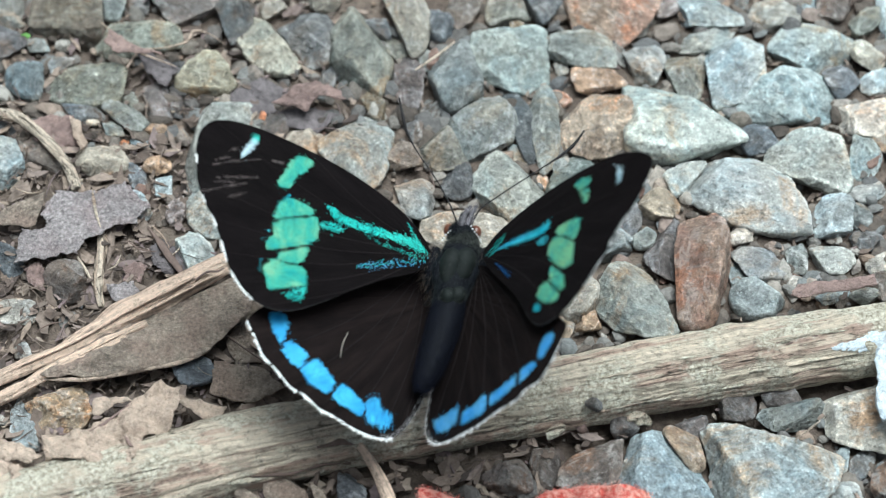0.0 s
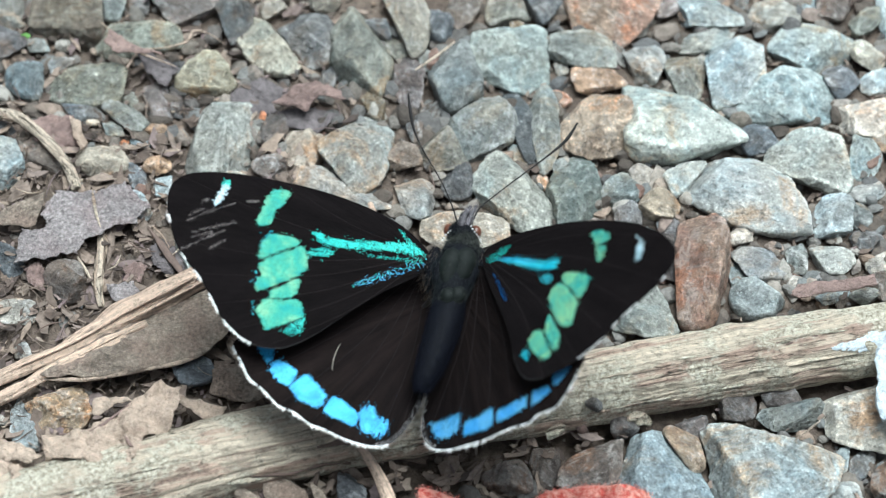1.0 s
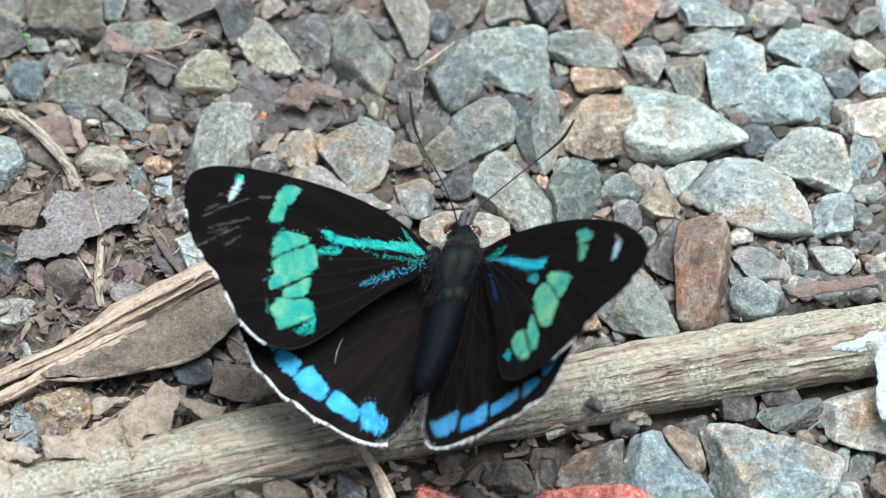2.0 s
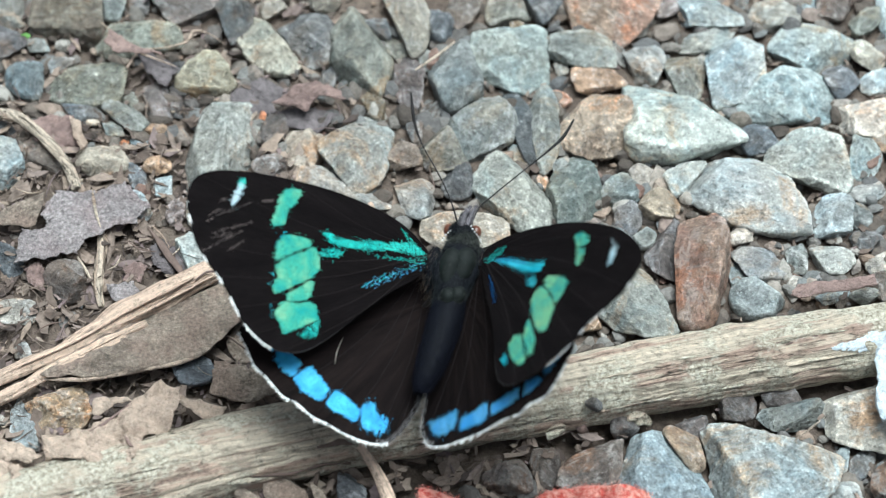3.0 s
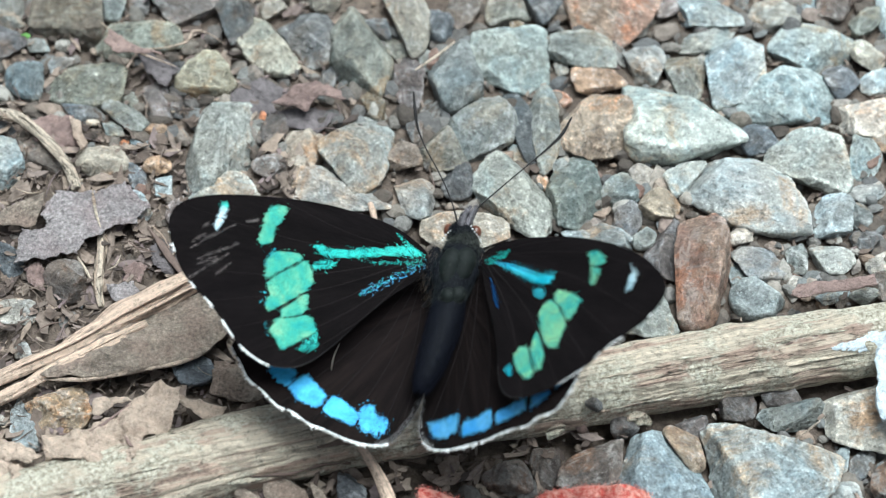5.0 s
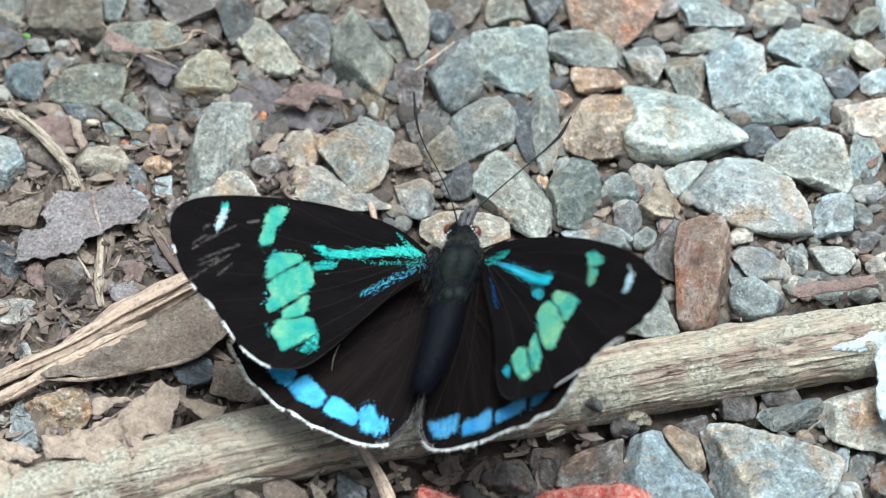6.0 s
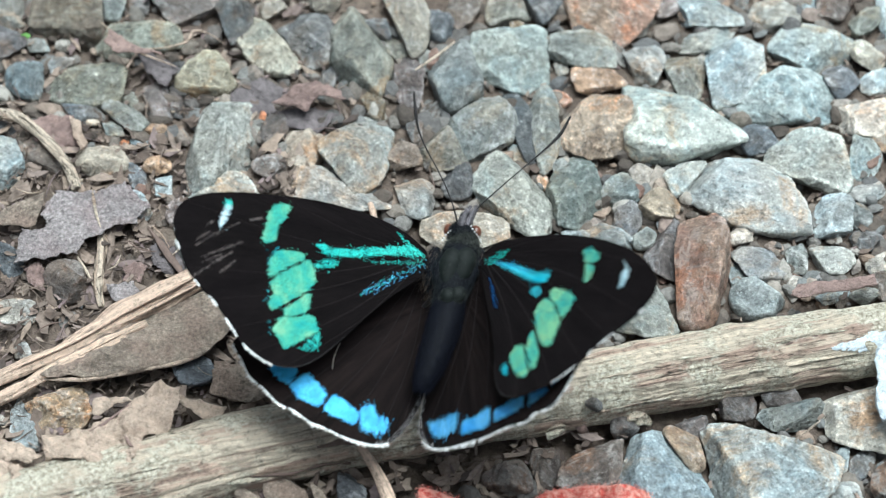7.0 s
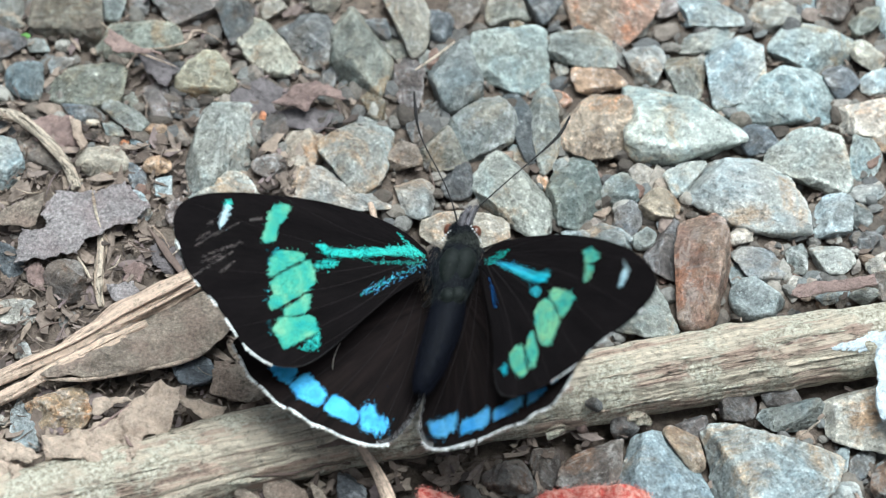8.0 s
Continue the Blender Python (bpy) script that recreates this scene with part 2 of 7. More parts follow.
LEAF_TAN = leaf_material("tan_dead_leaf", (0.66, 0.51, 0.395), (0.38, 0.27, 0.20), 0.3, 1.6)
# rotten leaf colour, used once to paint a shaded hollow
LEAF_AND_HOLLOW = leaf_material("dark_leaf_and_hollow", (0.15, 0.128, 0.128), (0.07, 0.055, 0.055), 0.3, 0.6)
LEAF_RUST = leaf_material("rusty_dead_leaf", (0.32, 0.22, 0.19), (0.13, 0.085, 0.075))
BARK_PINK = leaf_material("pinkish_bark", (0.36, 0.25, 0.215), (0.17, 0.115, 0.10), 0.3)
RED = petal_material()
GREEN = plain("seedling_green", (0.11, 0.24, 0.05))
CHALK = leaf_material("chalky_white", (0.68, 0.75, 0.79), (0.50, 0.57, 0.62), 0.15, 0.8)
WING = wing_material("black_velvet_forewing", (0.0028, 0.0021, 0.0023), (0.0064, 0.0049, 0.0051))
WING_HIND = wing_material("brown_black_hindwing", (0.0037, 0.0027, 0.0027), (0.0115, 0.0079, 0.0073))
FRINGE = plain("white_fringe", (0.72, 0.71, 0.69), 0.8, 0.2)
HAIR_GREY = plain("grey_hair", (0.40, 0.38, 0.37), 0.7, 0.2)
HAIR_DARK = plain("dark_teal_hair", (0.021, 0.025, 0.026), 0.6, 0.2)
HAIR_BROWN = plain("brown_hair", (0.13, 0.10, 0.078), 0.6, 0.25)
HAIR_PALE = plain("pale_hair", (0.30, 0.26, 0.22), 0.6, 0.3)
VEIN = plain("brown_vein", (0.011, 0.0085, 0.0085), 0.9, 0.08)
HAIR_OLIVE = plain("olive_hair", (0.072, 0.076, 0.066), 0.7, 0.2)
RIM = plain("dark_wing_rim", (0.022, 0.020, 0.020), 0.7, 0.15)
HAIR_NAVY = plain("navy_hair", (0.0056, 0.0064, 0.0120), 0.7, 0.1)
BODY = plain("blue_black_body", (0.0026, 0.0031, 0.0052), 0.7, 0.1)
PLATE = plain("olive_chitin", (0.0075, 0.0095, 0.0085), 0.65, 0.12)
EYE_BROWN = plain("red_brown_eye", (0.105, 0.036, 0.018), 0.32, 0.5)
PALP = plain("purple_grey_palp", (0.05, 0.044, 0.05), 0.6, 0.5, 0.9)
ANTENNA = plain("black_antenna", (0.014, 0.012, 0.012), 0.5, 0.3)
# One green in two tones: left darkened, right lightened, to paint each wing's lighting.
S_GREEN_DIM = scale_material("mint_scales_dimmed", ((0.36, (0.025, 0.34, 0.30)), (0.5, (0.075, 0.40, 0.275)), (0.64, (0.21, 0.49, 0.30))), 0.08, 0.6)
S_GREEN_LIFT = scale_material("green_scales_lifted", ((0.34, (0.10, 0.60, 0.54)), (0.5, (0.28, 0.76, 0.52)), (0.68, (0.56, 0.88, 0.50))), 0.55, 0.42)
S_TEAL = scale_material("turquoise_scales", ((0.3, (0.015, 0.44, 0.40)), (0.7, (0.10, 0.70, 0.57))), 0.2, 0.5)
S_CYAN = scale_material("cyan_scales", ((0.3, (0.02, 0.46, 0.62)), (0.7, (0.15, 0.80, 0.88))), 0.25, 0.45)
# Hindwing azure painted deeper on the left, paler on the right, for their lighting.
S_BLUE_DIM = scale_material("azure_scales_dimmed", ((0.32, (0.03, 0.27, 0.58)), (0.66, (0.09, 0.46, 0.76))), 0.2, 0.5)
S_BLUE_LIFT = scale_material("azure_scales_lifted", ((0.3, (0.08, 0.42, 0.86)), (0.7, (0.26, 0.68, 0.98))), 0.2, 0.45)
S_ICE = scale_material("ice_scales", ((0.3, (0.34, 0.52, 0.58)), (0.7, (0.66, 0.78, 0.82))), 0.1)
S_DEEP = scale_material("deep_blue_scales", ((0.3, (0.01, 0.08, 0.34)), (0.7, (0.02, 0.20, 0.55))), 0.7)
S_PALE = scale_material("pale_grey_scales", ((0.3, (0.045, 0.032, 0.028)), (0.7, (0.10, 0.076, 0.068))), 0.0)


# ---- mesh helpers (lengths in millimetres) ----
def mesh_of(name, verts, faces, material, smooth=True):
    me = bpy.data.meshes.new(name)
    me.from_pydata((np.asarray(verts, float) * MM).tolist(), [], faces if isinstance(faces, list) else faces.tolist())
    me.materials.append(material)
    me.polygons.foreach_set("use_smooth", [smooth] * len(me.polygons))
    me.update()
    return me


def at(ob, x, y, z):
    ob.location = (x * MM, y * MM, z * MM)
    return ob


def part(name, me, parent, label=""):
    ob = new(name, me)
    ob.parent = parent
    return tagged(ob, label)


def mm_pose(x, y, z, rx=0, ry=0, rz=0):
    return pose(x * MM, y * MM, z * MM, rx, ry, rz)


def spline(points, steps, closed=False):
    """A Catmull-Rom curve through the points."""
    p = np.asarray(points, float)
    n = len(p)
    out = []
    for i in range(n if closed else n - 1):
        if closed:
            a, b, c, d = p[i - 1], p[i], p[(i + 1) % n], p[(i + 2) % n]
        else:
            a, b, c, d = p[max(i - 1, 0)], p[i], p[i + 1], p[min(i + 2, n - 1)]
        for t in np.arange(steps) / steps:
            out.append(0.5 * (2 * b + (c - a) * t + (2 * a - 5 * b + 4 * c - d) * t * t + (3 * b - a - 3 * c + d) * t ** 3))
    if not closed:
        out.append(p[-1])
    return np.array(out)


def tube(points, radii, sides=10, steps=6, rough=0.0, grooves=0.0, flat=1.0, seed=0):
    """Vertices and faces of a closed tube along a curve; rough and grooves in mm."""
    c = spline(points, steps)
    r = np.interp(np.linspace(0, 1, len(c)), np.linspace(0, 1, len(radii)), radii)
    d = np.gradient(c, axis=0)
    d /= np.linalg.norm(d, axis=1)[:, None]
    up = np.array([0, 0, 1.0]) if abs(d[0][2]) < 0.9 else np.array([0, 1.0, 0])
    verts = []
    for i in range(len(c)):
        side = np.cross(up, d[i])
        side /= np.linalg.norm(side)
        up = np.cross(d[i], side)
        for k in range(sides):
            a = 2 * math.pi * k / sides
            q = 0.0
            if rough:
                q += rough * noise.noise(Vector(c[i] * 0.45) + Vector((math.cos(a), math.sin(a), seed * 7.1)))
            if grooves:
                w = Vector((i * 0.022 + seed, math.cos(a) * 3.6, math.sin(a) * 3.6))
                w2 = Vector((i * 0.05 + seed, math.cos(a) * 9.5, math.sin(a) * 9.5))
                q += grooves * (0.6 - 2.2 * max(0.0, 0.3 - abs(noise.noise(w))) / 0.3) * 0.6 + 0.55 * grooves * noise.noise(w2)
                q += 0.35 * grooves * noise.noise(Vector((i * 0.31, math.cos(a) * 8, math.sin(a) * 8)))
            verts.append(c[i] + (r[i] + q) * (math.cos(a) * side + math.sin(a) * up * flat))
    faces = []
    for i in range(len(c) - 1):
        for k in range(sides):
            k2 = (k + 1) % sides
            faces.append((i * sides + k, i * sides + k2, (i + 1) * sides + k2, (i + 1) * sides + k))
    verts += [c[0], c[-1]]
    a, b, e = len(verts) - 2, len(verts) - 1, (len(c) - 1) * sides
    for k in range(sides):
        k2 = (k + 1) % sides
        faces += [(a, k2, k), (b, e + k, e + k2)]
    return verts, faces


def merged(pieces):
    verts, faces = [], []
    for v, f in pieces:
        o = len(verts)
        verts += list(v)
        faces += [tuple(i + o for i in q) for q in f]
    return verts, faces


def ball(level):
    bm = bmesh.new()
    bmesh.ops.create_icosphere(bm, subdivisions=level, radius=1)
    v = np.array([q.co[:] for q in bm.verts])
    f = np.array([[w.index for w in q.verts] for q in bm.faces])
    bm.free()
    return v / np.linalg.norm(v, axis=1)[:, None], f


BALLS = {k: ball(k) for k in (1, 2, 3, 4, 5)}


def cut_stone(seed, dirs):
    """A block cut by random planes and then chipped at its corners: points in each direction."""
    r = random.Random(seed)

    def facing():
        z, a = r.uniform(-1, 1), r.uniform(0, 6.28318)
        s = (1 - z * z) ** 0.5
        return np.array((s * math.cos(a), s * math.sin(a), z))

    planes = []
    for _ in range(r.randint(6, 9)):
        n = facing()
        planes.append(n / r.uniform(0.5, 0.98))
    q = np.maximum(dirs @ np.array(planes).T, 0)
    p = 60 if seed % 4 else 18
    rad = (np.sum(q ** p, 1) + (1 / 1.2) ** p) ** (-1 / p)
    if seed % 4:   # two or three broad faces that meet in a ridge on the upper side
        turn = r.uniform(0, 6.283)
        for k in range(r.randint(2, 3)):
            a, lean = turn + k * r.uniform(1.7, 2.5), r.uniform(0.35, 0.85)
            c = dirs @ np.array((math.sin(lean) * math.cos(a), math.sin(lean) * math.sin(a), math.cos(lean)))
            h = np.max(c * rad) * r.uniform(0.56, 0.76)
            rad = np.where(c > 1e-6, np.minimum(rad, h / np.maximum(c, 1e-6)), rad)
    a, lean = r.uniform(0, 6.283), r.uniform(0.05, 0.38)   # a broad top face
    c = dirs @ np.array((math.sin(lean) * math.cos(a), math.sin(lean) * math.sin(a), math.cos(lean)))
    h = np.max(c * rad) * r.uniform(0.7, 0.88)
    rad = np.where(c > 1e-6, np.minimum(rad, h / np.maximum(c, 1e-6)), rad)
    for k in range(10):
        c = dirs @ facing()
        h = np.max(c * rad) * (r.uniform(0.8, 0.92) if k < 3 else r.uniform(0.92, 0.985))
        rad = np.where(c > 1e-6, np.minimum(rad, h / np.maximum(c, 1e-6)), rad)
    return dirs * rad[:, None]


def stone(code, x, y, z, a, b, c, turn, seed, tone=1.0):
    """One gravel stone: centre, half sizes, turn about the upright, and the seed of its facets."""
    big = max(a, b)
    dirs, faces = BALLS[5 if big > 3 else 4 if big > 1.2 else 3]
    v = cut_stone(seed, dirs) * (a, b, c)
    off = Vector((x, y, seed))
    unit = min(a, b)
    push = []
    crust = 1.8 if code in "ck" else 1.0
    for q in v:
        w = Vector(q)
        k = unit * 0.022 * noise.noise(w * (1.6 / unit) + off) + 0.045 * noise.noise(w * 1.1 + off) + 0.035 * noise.noise(w * 3.4 + off)
        k -= 0.3 * max(0.0, noise.noise(w * 0.7 + off) - 0.22) + 0.1 * max(0.0, noise.noise(w * 2.2 + off) - 0.2)
        scar = noise.noise(w * (1.0 / unit) + off * 1.7) + 0.25 * noise.noise(w * (3.5 / unit) + off)
        flake = noise.noise(w * (1.9 / unit) - off) + 0.3 * noise.noise(w * (6.0 / unit) + off)
        k -= unit * (0.04 * min(1.0, max(0.0, (scar - 0.12) / 0.07)) + 0.022 * min(1.0, max(0.0, (flake - 0.15) / 0.08)))
        push.append(k * crust)
    v = v + dirs * np.array(push)[:, None]
    material, words = STONES[code]
    size = "large" if big > 4 else "small" if big < 1.6 else "middle-sized"
    shape = "angular" if seed % 4 else "rounded"
    z += 0.5 if c < 1.0 else 0.3 if c < 1.6 else 0.0   # small stones lie on top of the soil
    ob = at(new("stone", mesh_of("stone", v, faces, material)), x, y, z)
    ob.rotation_euler = (0, 0, radians(turn))
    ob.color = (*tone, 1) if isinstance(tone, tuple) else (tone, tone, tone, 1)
    return tagged(ob, f"{size} {shape} {words} bedded in soil", "stone", "gravel stones")


# ---- ground: one sheet to the horizon ----
def ground():
    near = np.arange(-70, 70.1, 0.7)
    far = np.array([75, 85, 100, 130, 200, 400, 1000, 4000, 20000, 80000])
    xs = np.concatenate((-far[::-1], near, far))
    n = len(xs)
    verts = []
    for y in xs:
        for x in xs:
            h = -0.55
            if abs(x) < 90 and abs(y) < 90:
                p = Vector((x, y, 0))
                h -= 1.5 * math.exp(-((y + 23.4 - 0.235 * x) / 3.0) ** 2)   # a hollow on the near side of the branch
                h += 0.75 * noise.noise(p * 0.12) + 0.35 * noise.noise(p * 0.45) + 0.2 * noise.noise(p * 1.3)
            verts.append((x, y, h))
    faces = [(j * n + i, j * n + i + 1, (j + 1) * n + i + 1, (j + 1) * n + i) for j in range(n - 1) for i in range(n - 1)]
    tagged(new("ground", mesh_of("ground", verts, faces, SOIL)), "dark damp soil under gravel and leaf litter", "ground", kind="structure")


ground()


def scatter_stones(name, count, box, sizes, level, label, seed, hole=None, z0=-0.8, thin=None):
    """Loose small stones too many to count, joined in one mesh."""
    r = random.Random(seed)
    dirs, faces = BALLS[level]
    verts, out, n = [], [], 0
    while n < count:
        x, y = r.uniform(box[0], box[1]), r.uniform(box[2], box[3])
        if hole and hole[0] < x < hole[1] and hole[2] < y < hole[3]:
            n += 0 if r.random() < 0.999 else 1
            continue
        s = sizes[0] + (sizes[1] - sizes[0]) * r.random() ** 2
        if thin and thin(x, y):
            if r.random() < 0.85:
                count -= 1
                continue
            s *= 0.7
        v = cut_stone(r.randrange(400), dirs) * (s, s * r.uniform(0.6, 1), s * r.uniform(0.45, 0.8))
        m = np.array(Euler((r.uniform(-0.5, 0.5), r.uniform(-0.5, 0.5), r.uniform(0, 6.3))).to_matrix())
        verts.append(v @ m.T + (x, y, z0 + 0.3 * s + r.uniform(-0.2, 0.2)))
        out.append(faces + n * len(dirs))
        n += 1
    me = mesh_of(name, np.concatenate(verts), np.concatenate(out), GRIT, smooth=level > 2)
    tagged(new(name, me), label, "gravel", kind="stuff")


scatter_stones("grit", 7500, (-62, 62, -42, 46), (0.3, 1.5), 2, "mixed grey and brown grit between larger stones", 5, z0=-0.35, thin=lambda x, y: (-46 < x < -13 and -27 < y < 11) or -8 < y + 19.5 - 0.235 * x < 3)
scatter_stones("gravel", 900, (-110, 110, -90, 110), (2.0, 5.0), 3, "mixed grey gravel stones covering the ground", 6, hole=(-49, 49, -30, 36), z0=-0.5)


def litter(count, box, seed, sizes=(0.3, 1.3), top=0.7):
    """Crumbs of bark and leaf: thin bent flakes."""
    r = random.Random(seed)
    verts, faces = [], []
    for _ in range(count):
        x, y, k = r.uniform(box[0], box[1]), r.uniform(box[2], box[3]), r.randint(7, 11)
        lean = r.uniform(0.2, 0.6)
        s, bend, o = sizes[0] + (sizes[1] - sizes[0]) * r.random() ** 1.6, r.uniform(-0.35, 0.35), len(verts)
        m = Euler((r.uniform(-0.5, 0.5), r.uniform(-0.5, 0.5), r.uniform(0, 6.3))).to_matrix()
        z = r.uniform(-0.3, top)
        ring = []
        for i in range(k):
            a = 6.283 * i / k
            q = r.uniform(0.35, 1.15) * s
            ring.append((q * math.cos(a), lean * q * math.sin(a), bend * q * math.cos(a) ** 2))
        for dz in (0.0, -0.08):
            for p in ring:
                w = m @ Vector((p[0], p[1], p[2] + dz))
                verts.append((x + w.x, y + w.y, z + w.z))
        faces.append(tuple(range(o, o + k)))
        faces.append(tuple(range(o + 2 * k - 1, o + k - 1, -1)))
        faces += [(o + i, o + k + i, o + k + (i + 1) % k, o + (i + 1) % k) for i in range(k)]
    return verts, faces


v, f = merged([litter(1500, (-50, -8, -28, 34), 3), litter(480, (-10, 50, -30, 36), 4), litter(380, (-22, 14, -32, -19), 8, (0.4, 2.2), 0.2), litter(520, (-46, -14, -26, 12), 9, (0.6, 2.6), 0.9),
               litter(900, (-46, -14, -26, 12), 10, (0.25, 0.8), 1.2), litter(260, (-46, -14, 10, 34), 11, (0.5, 2.0), 0.8)])
tagged(new("leaf_litter", mesh_of("leaf_litter", v, f, LITTER, False)), "brown crumbs of bark and dead leaf on soil", "leaf litter", kind="stuff")


def fibres(count, box, seed):
    """Loose dry fibres and hair roots: short bent threads."""
    r = random.Random(seed)
    pieces = []
    for _ in range(count):
        x, y, a, n = r.uniform(box[0], box[1]), r.uniform(box[2], box[3]), r.uniform(0, 6.28), r.uniform(0.8, 3.6)
        z, bend, w = r.uniform(0.1, 1.3), r.uniform(-0.5, 0.5), r.uniform(0.025, 0.075)
        line = [(x + n * (u - 0.5) * math.cos(a) - bend * n * u * (1 - u) * math.sin(a), y + n * (u - 0.5) * math.sin(a) + bend * n * u * (1 - u) * math.cos(a), z + 0.5 * u * (1 - u) * n * r.random()) for u in (0, 0.35, 0.7, 1)]
        pieces.append(tube(line, [w * 0.6, w, w * 0.4], 4, 3))
    return merged(pieces)


for amount, area, number in ((330, (-46, -14, -26, 12), 41), (110, (-46, -10, 10, 34), 42)):
    tagged(new("dry_fibre", mesh_of("dry_fibre", *fibres(amount, area, number), LITTER)), "thin dry fibres and hair roots strewn on soil", "fibre", kind="stuff")


# ---- sticks, stems and rootlets ----
def along(points):
    """A pose whose x axis runs from the first point to the last, and the points in that space."""
    p = np.asarray(points, float)
    x = Vector(p[-1] - p[0]).normalized()
    y = Vector((0, 0, 1)).cross(x).normalized()
    m = Matrix((x, y, x.cross(y))).transposed()
    return m, [tuple(m.transposed() @ Vector(q - p[0])) for q in p], p[0]


def rod(name, points, radii, material, label, category, parent=None, **kw):
    m, local, start = along(points)
    v, f = tube(local, radii, **kw)
    ob = at(new(name, mesh_of(name, v, f, material)), *start)
    ob.rotation_euler = m.to_euler()
    if parent:
        ob.parent = parent
        ob.matrix_parent_inverse = parent.matrix_basis.inverted()
        return tagged(ob, label)
    return tagged(ob, label, category)


branch = rod("branch", [(-45.46, -32.79, 1.30), (-34.35, -29.05, 1.30), (-24.53, -25.47, 1.30), (-14.51, -22.30, 1.30), (-1.23, -19.56, 1.30), (11.18, -17.09, 1.30), (26.94, -13.66, 1.30), (34.90, -12.17, 1.30), (43.99, -10.48, 1.30)], [4.4, 4.3, 4.0, 3.55, 3.3, 3.4, 3.45, 3.4, 3.35], WOOD_GREY,
    "weathered grey dead branch lying on gravel", "branch", sides=160, steps=40, rough=0.28, grooves=0.12, seed=2)
stem = rod("dry_twig", [(-42.67, -16.66, 1.50), (-40.72, -15.44, 1.50), (-35.73, -12.98, 1.60), (-32.72, -11.12, 1.80), (-29.69, -9.06, 2.20), (-25.58, -6.79, 2.60), (-23.01, -5.20, 2.80), (-19.70, -3.27, 3.00)], [0.72, 0.75, 0.8, 1.1, 1.45, 1.4, 1.3, 1.05], WOOD_TAN,
    "split tan dry stem resting on dead leaf", "stem", sides=48, steps=18, rough=0.2, grooves=0.07, seed=4, flat=0.7)
thin_stem = rod("dry_twig", [(-42.44, -19.08, 1.30), (-40.50, -17.76, 1.40), (-38.02, -16.30, 1.70), (-35.52, -14.78, 2.00), (-33.02, -13.30, 2.20), (-30.25, -11.82, 2.40), (-27.46, -10.20, 2.60)], [0.5, 0.55, 0.55, 0.6, 0.6, 0.5, 0.3], WOOD_TAN,
    "thin tan splinter split from a dry stem", "stem", sides=20, steps=12, rough=0.2, grooves=0.1, seed=5)
rod("fibre_strip", [(-32.03, -11.28, 3.20), (-29.00, -9.29, 3.60), (-25.42, -7.35, 4.00), (-23.14, -5.89, 4.00)], [0.05, 0.22, 0.25, 0.1], WOOD_TAN,
    "raised dry fibre strip", "", stem, sides=10, steps=12, rough=0.08, flat=0.5, seed=1)
rod("fibre_strip", [(-29.75, -10.53, 3.10), (-26.94, -9.04, 3.40), (-23.90, -7.08, 3.60), (-21.34, -5.56, 3.70)], [0.05, 0.2, 0.2, 0.06], WOOD_TAN,
    "raised dry fibre strip", "", stem, sides=10, steps=12, rough=0.08, flat=0.5, seed=2)
rod("fibre_strip", [(-39.61, -15.03, 2.30), (-37.12, -13.80, 2.40), (-34.11, -12.26, 2.60), (-31.56, -10.84, 3.00)], [0.05, 0.16, 0.16, 0.05], WOOD_TAN,
    "raised dry fibre strip", "", stem, sides=10, steps=12, rough=0.08, flat=0.5, seed=3)
rod("fibre_strip", [(-23.14, -6.26, 3.80), (-22.11, -5.44, 4.00), (-21.05, -5.38, 4.10), (-20.50, -4.93, 4.00)], [0.05, 0.12, 0.1, 0.03], FIBRE_DARK,
    "dark crack between fibres", "", stem, sides=10, steps=12, rough=0.08, flat=0.5, seed=4)
rod("fibre_strip", [(-28.46, -9.91, 3.30), (-25.93, -8.28, 3.50), (-23.38, -6.77, 3.70)], [0.03, 0.07, 0.03], FIBRE_DARK,
    "dark crack between fibres", "", stem, sides=10, steps=12, rough=0.08, flat=0.5, seed=5)
rod("fibre_strip", [(-37.45, -16.07, 2.20), (-34.45, -14.30, 2.60), (-31.45, -12.58, 2.80), (-28.68, -10.97, 3.00)], [0.04, 0.13, 0.13, 0.04], WOOD_TAN,
    "raised dry fibre strip", "", thin_stem, sides=10, steps=12, rough=0.08, flat=0.5, seed=6)
rod("fibre_strip", [(-39.93, -17.58, 1.90), (-37.45, -16.13, 2.20), (-34.95, -14.66, 2.50)], [0.03, 0.07, 0.03], FIBRE_DARK,
    "dark crack between fibres", "", thin_stem, sides=10, steps=12, rough=0.08, flat=0.5, seed=7)
rod("dry_stalk", [(-45.50, 15.32, 1.60), (-42.62, 14.81, 1.80), (-40.20, 13.04, 2.00), (-38.04, 10.67, 2.00), (-36.51, 8.54, 1.80), (-35.53, 6.10, 1.40)], [0.55, 0.55, 0.5, 0.5, 0.5, 0.4], FIBRE_PALE,
    "curved pale fibrous dry stalk on gravel", "stalk", sides=20, steps=10, rough=0.15, grooves=0.1, seed=6)
rod("twig", [(-32.68, 1.50, 0.60), (-32.60, -1.01, 0.60), (-32.76, -4.53, 0.50), (-32.18, -6.90, 0.20)], [0.42, 0.52, 0.5, 0.35], FIBRE_PALE,
    "short pale twig between stones", "twig", sides=16, steps=8, rough=0.2, grooves=0.08, seed=7)
rod("leaf_stalk", [(-7.90, -22.90, 3.20), (-7.02, -24.25, 3.00), (-6.00, -25.87, 2.60), (-5.23, -27.38, 2.20), (-4.50, -29.44, 2.00)], [0.3, 0.4, 0.5, 0.58, 0.62], WOOD_TAN,
    "pale dry leaf stalk under the branch", "stalk", sides=16, steps=8, rough=0.05, grooves=0.06, seed=8)
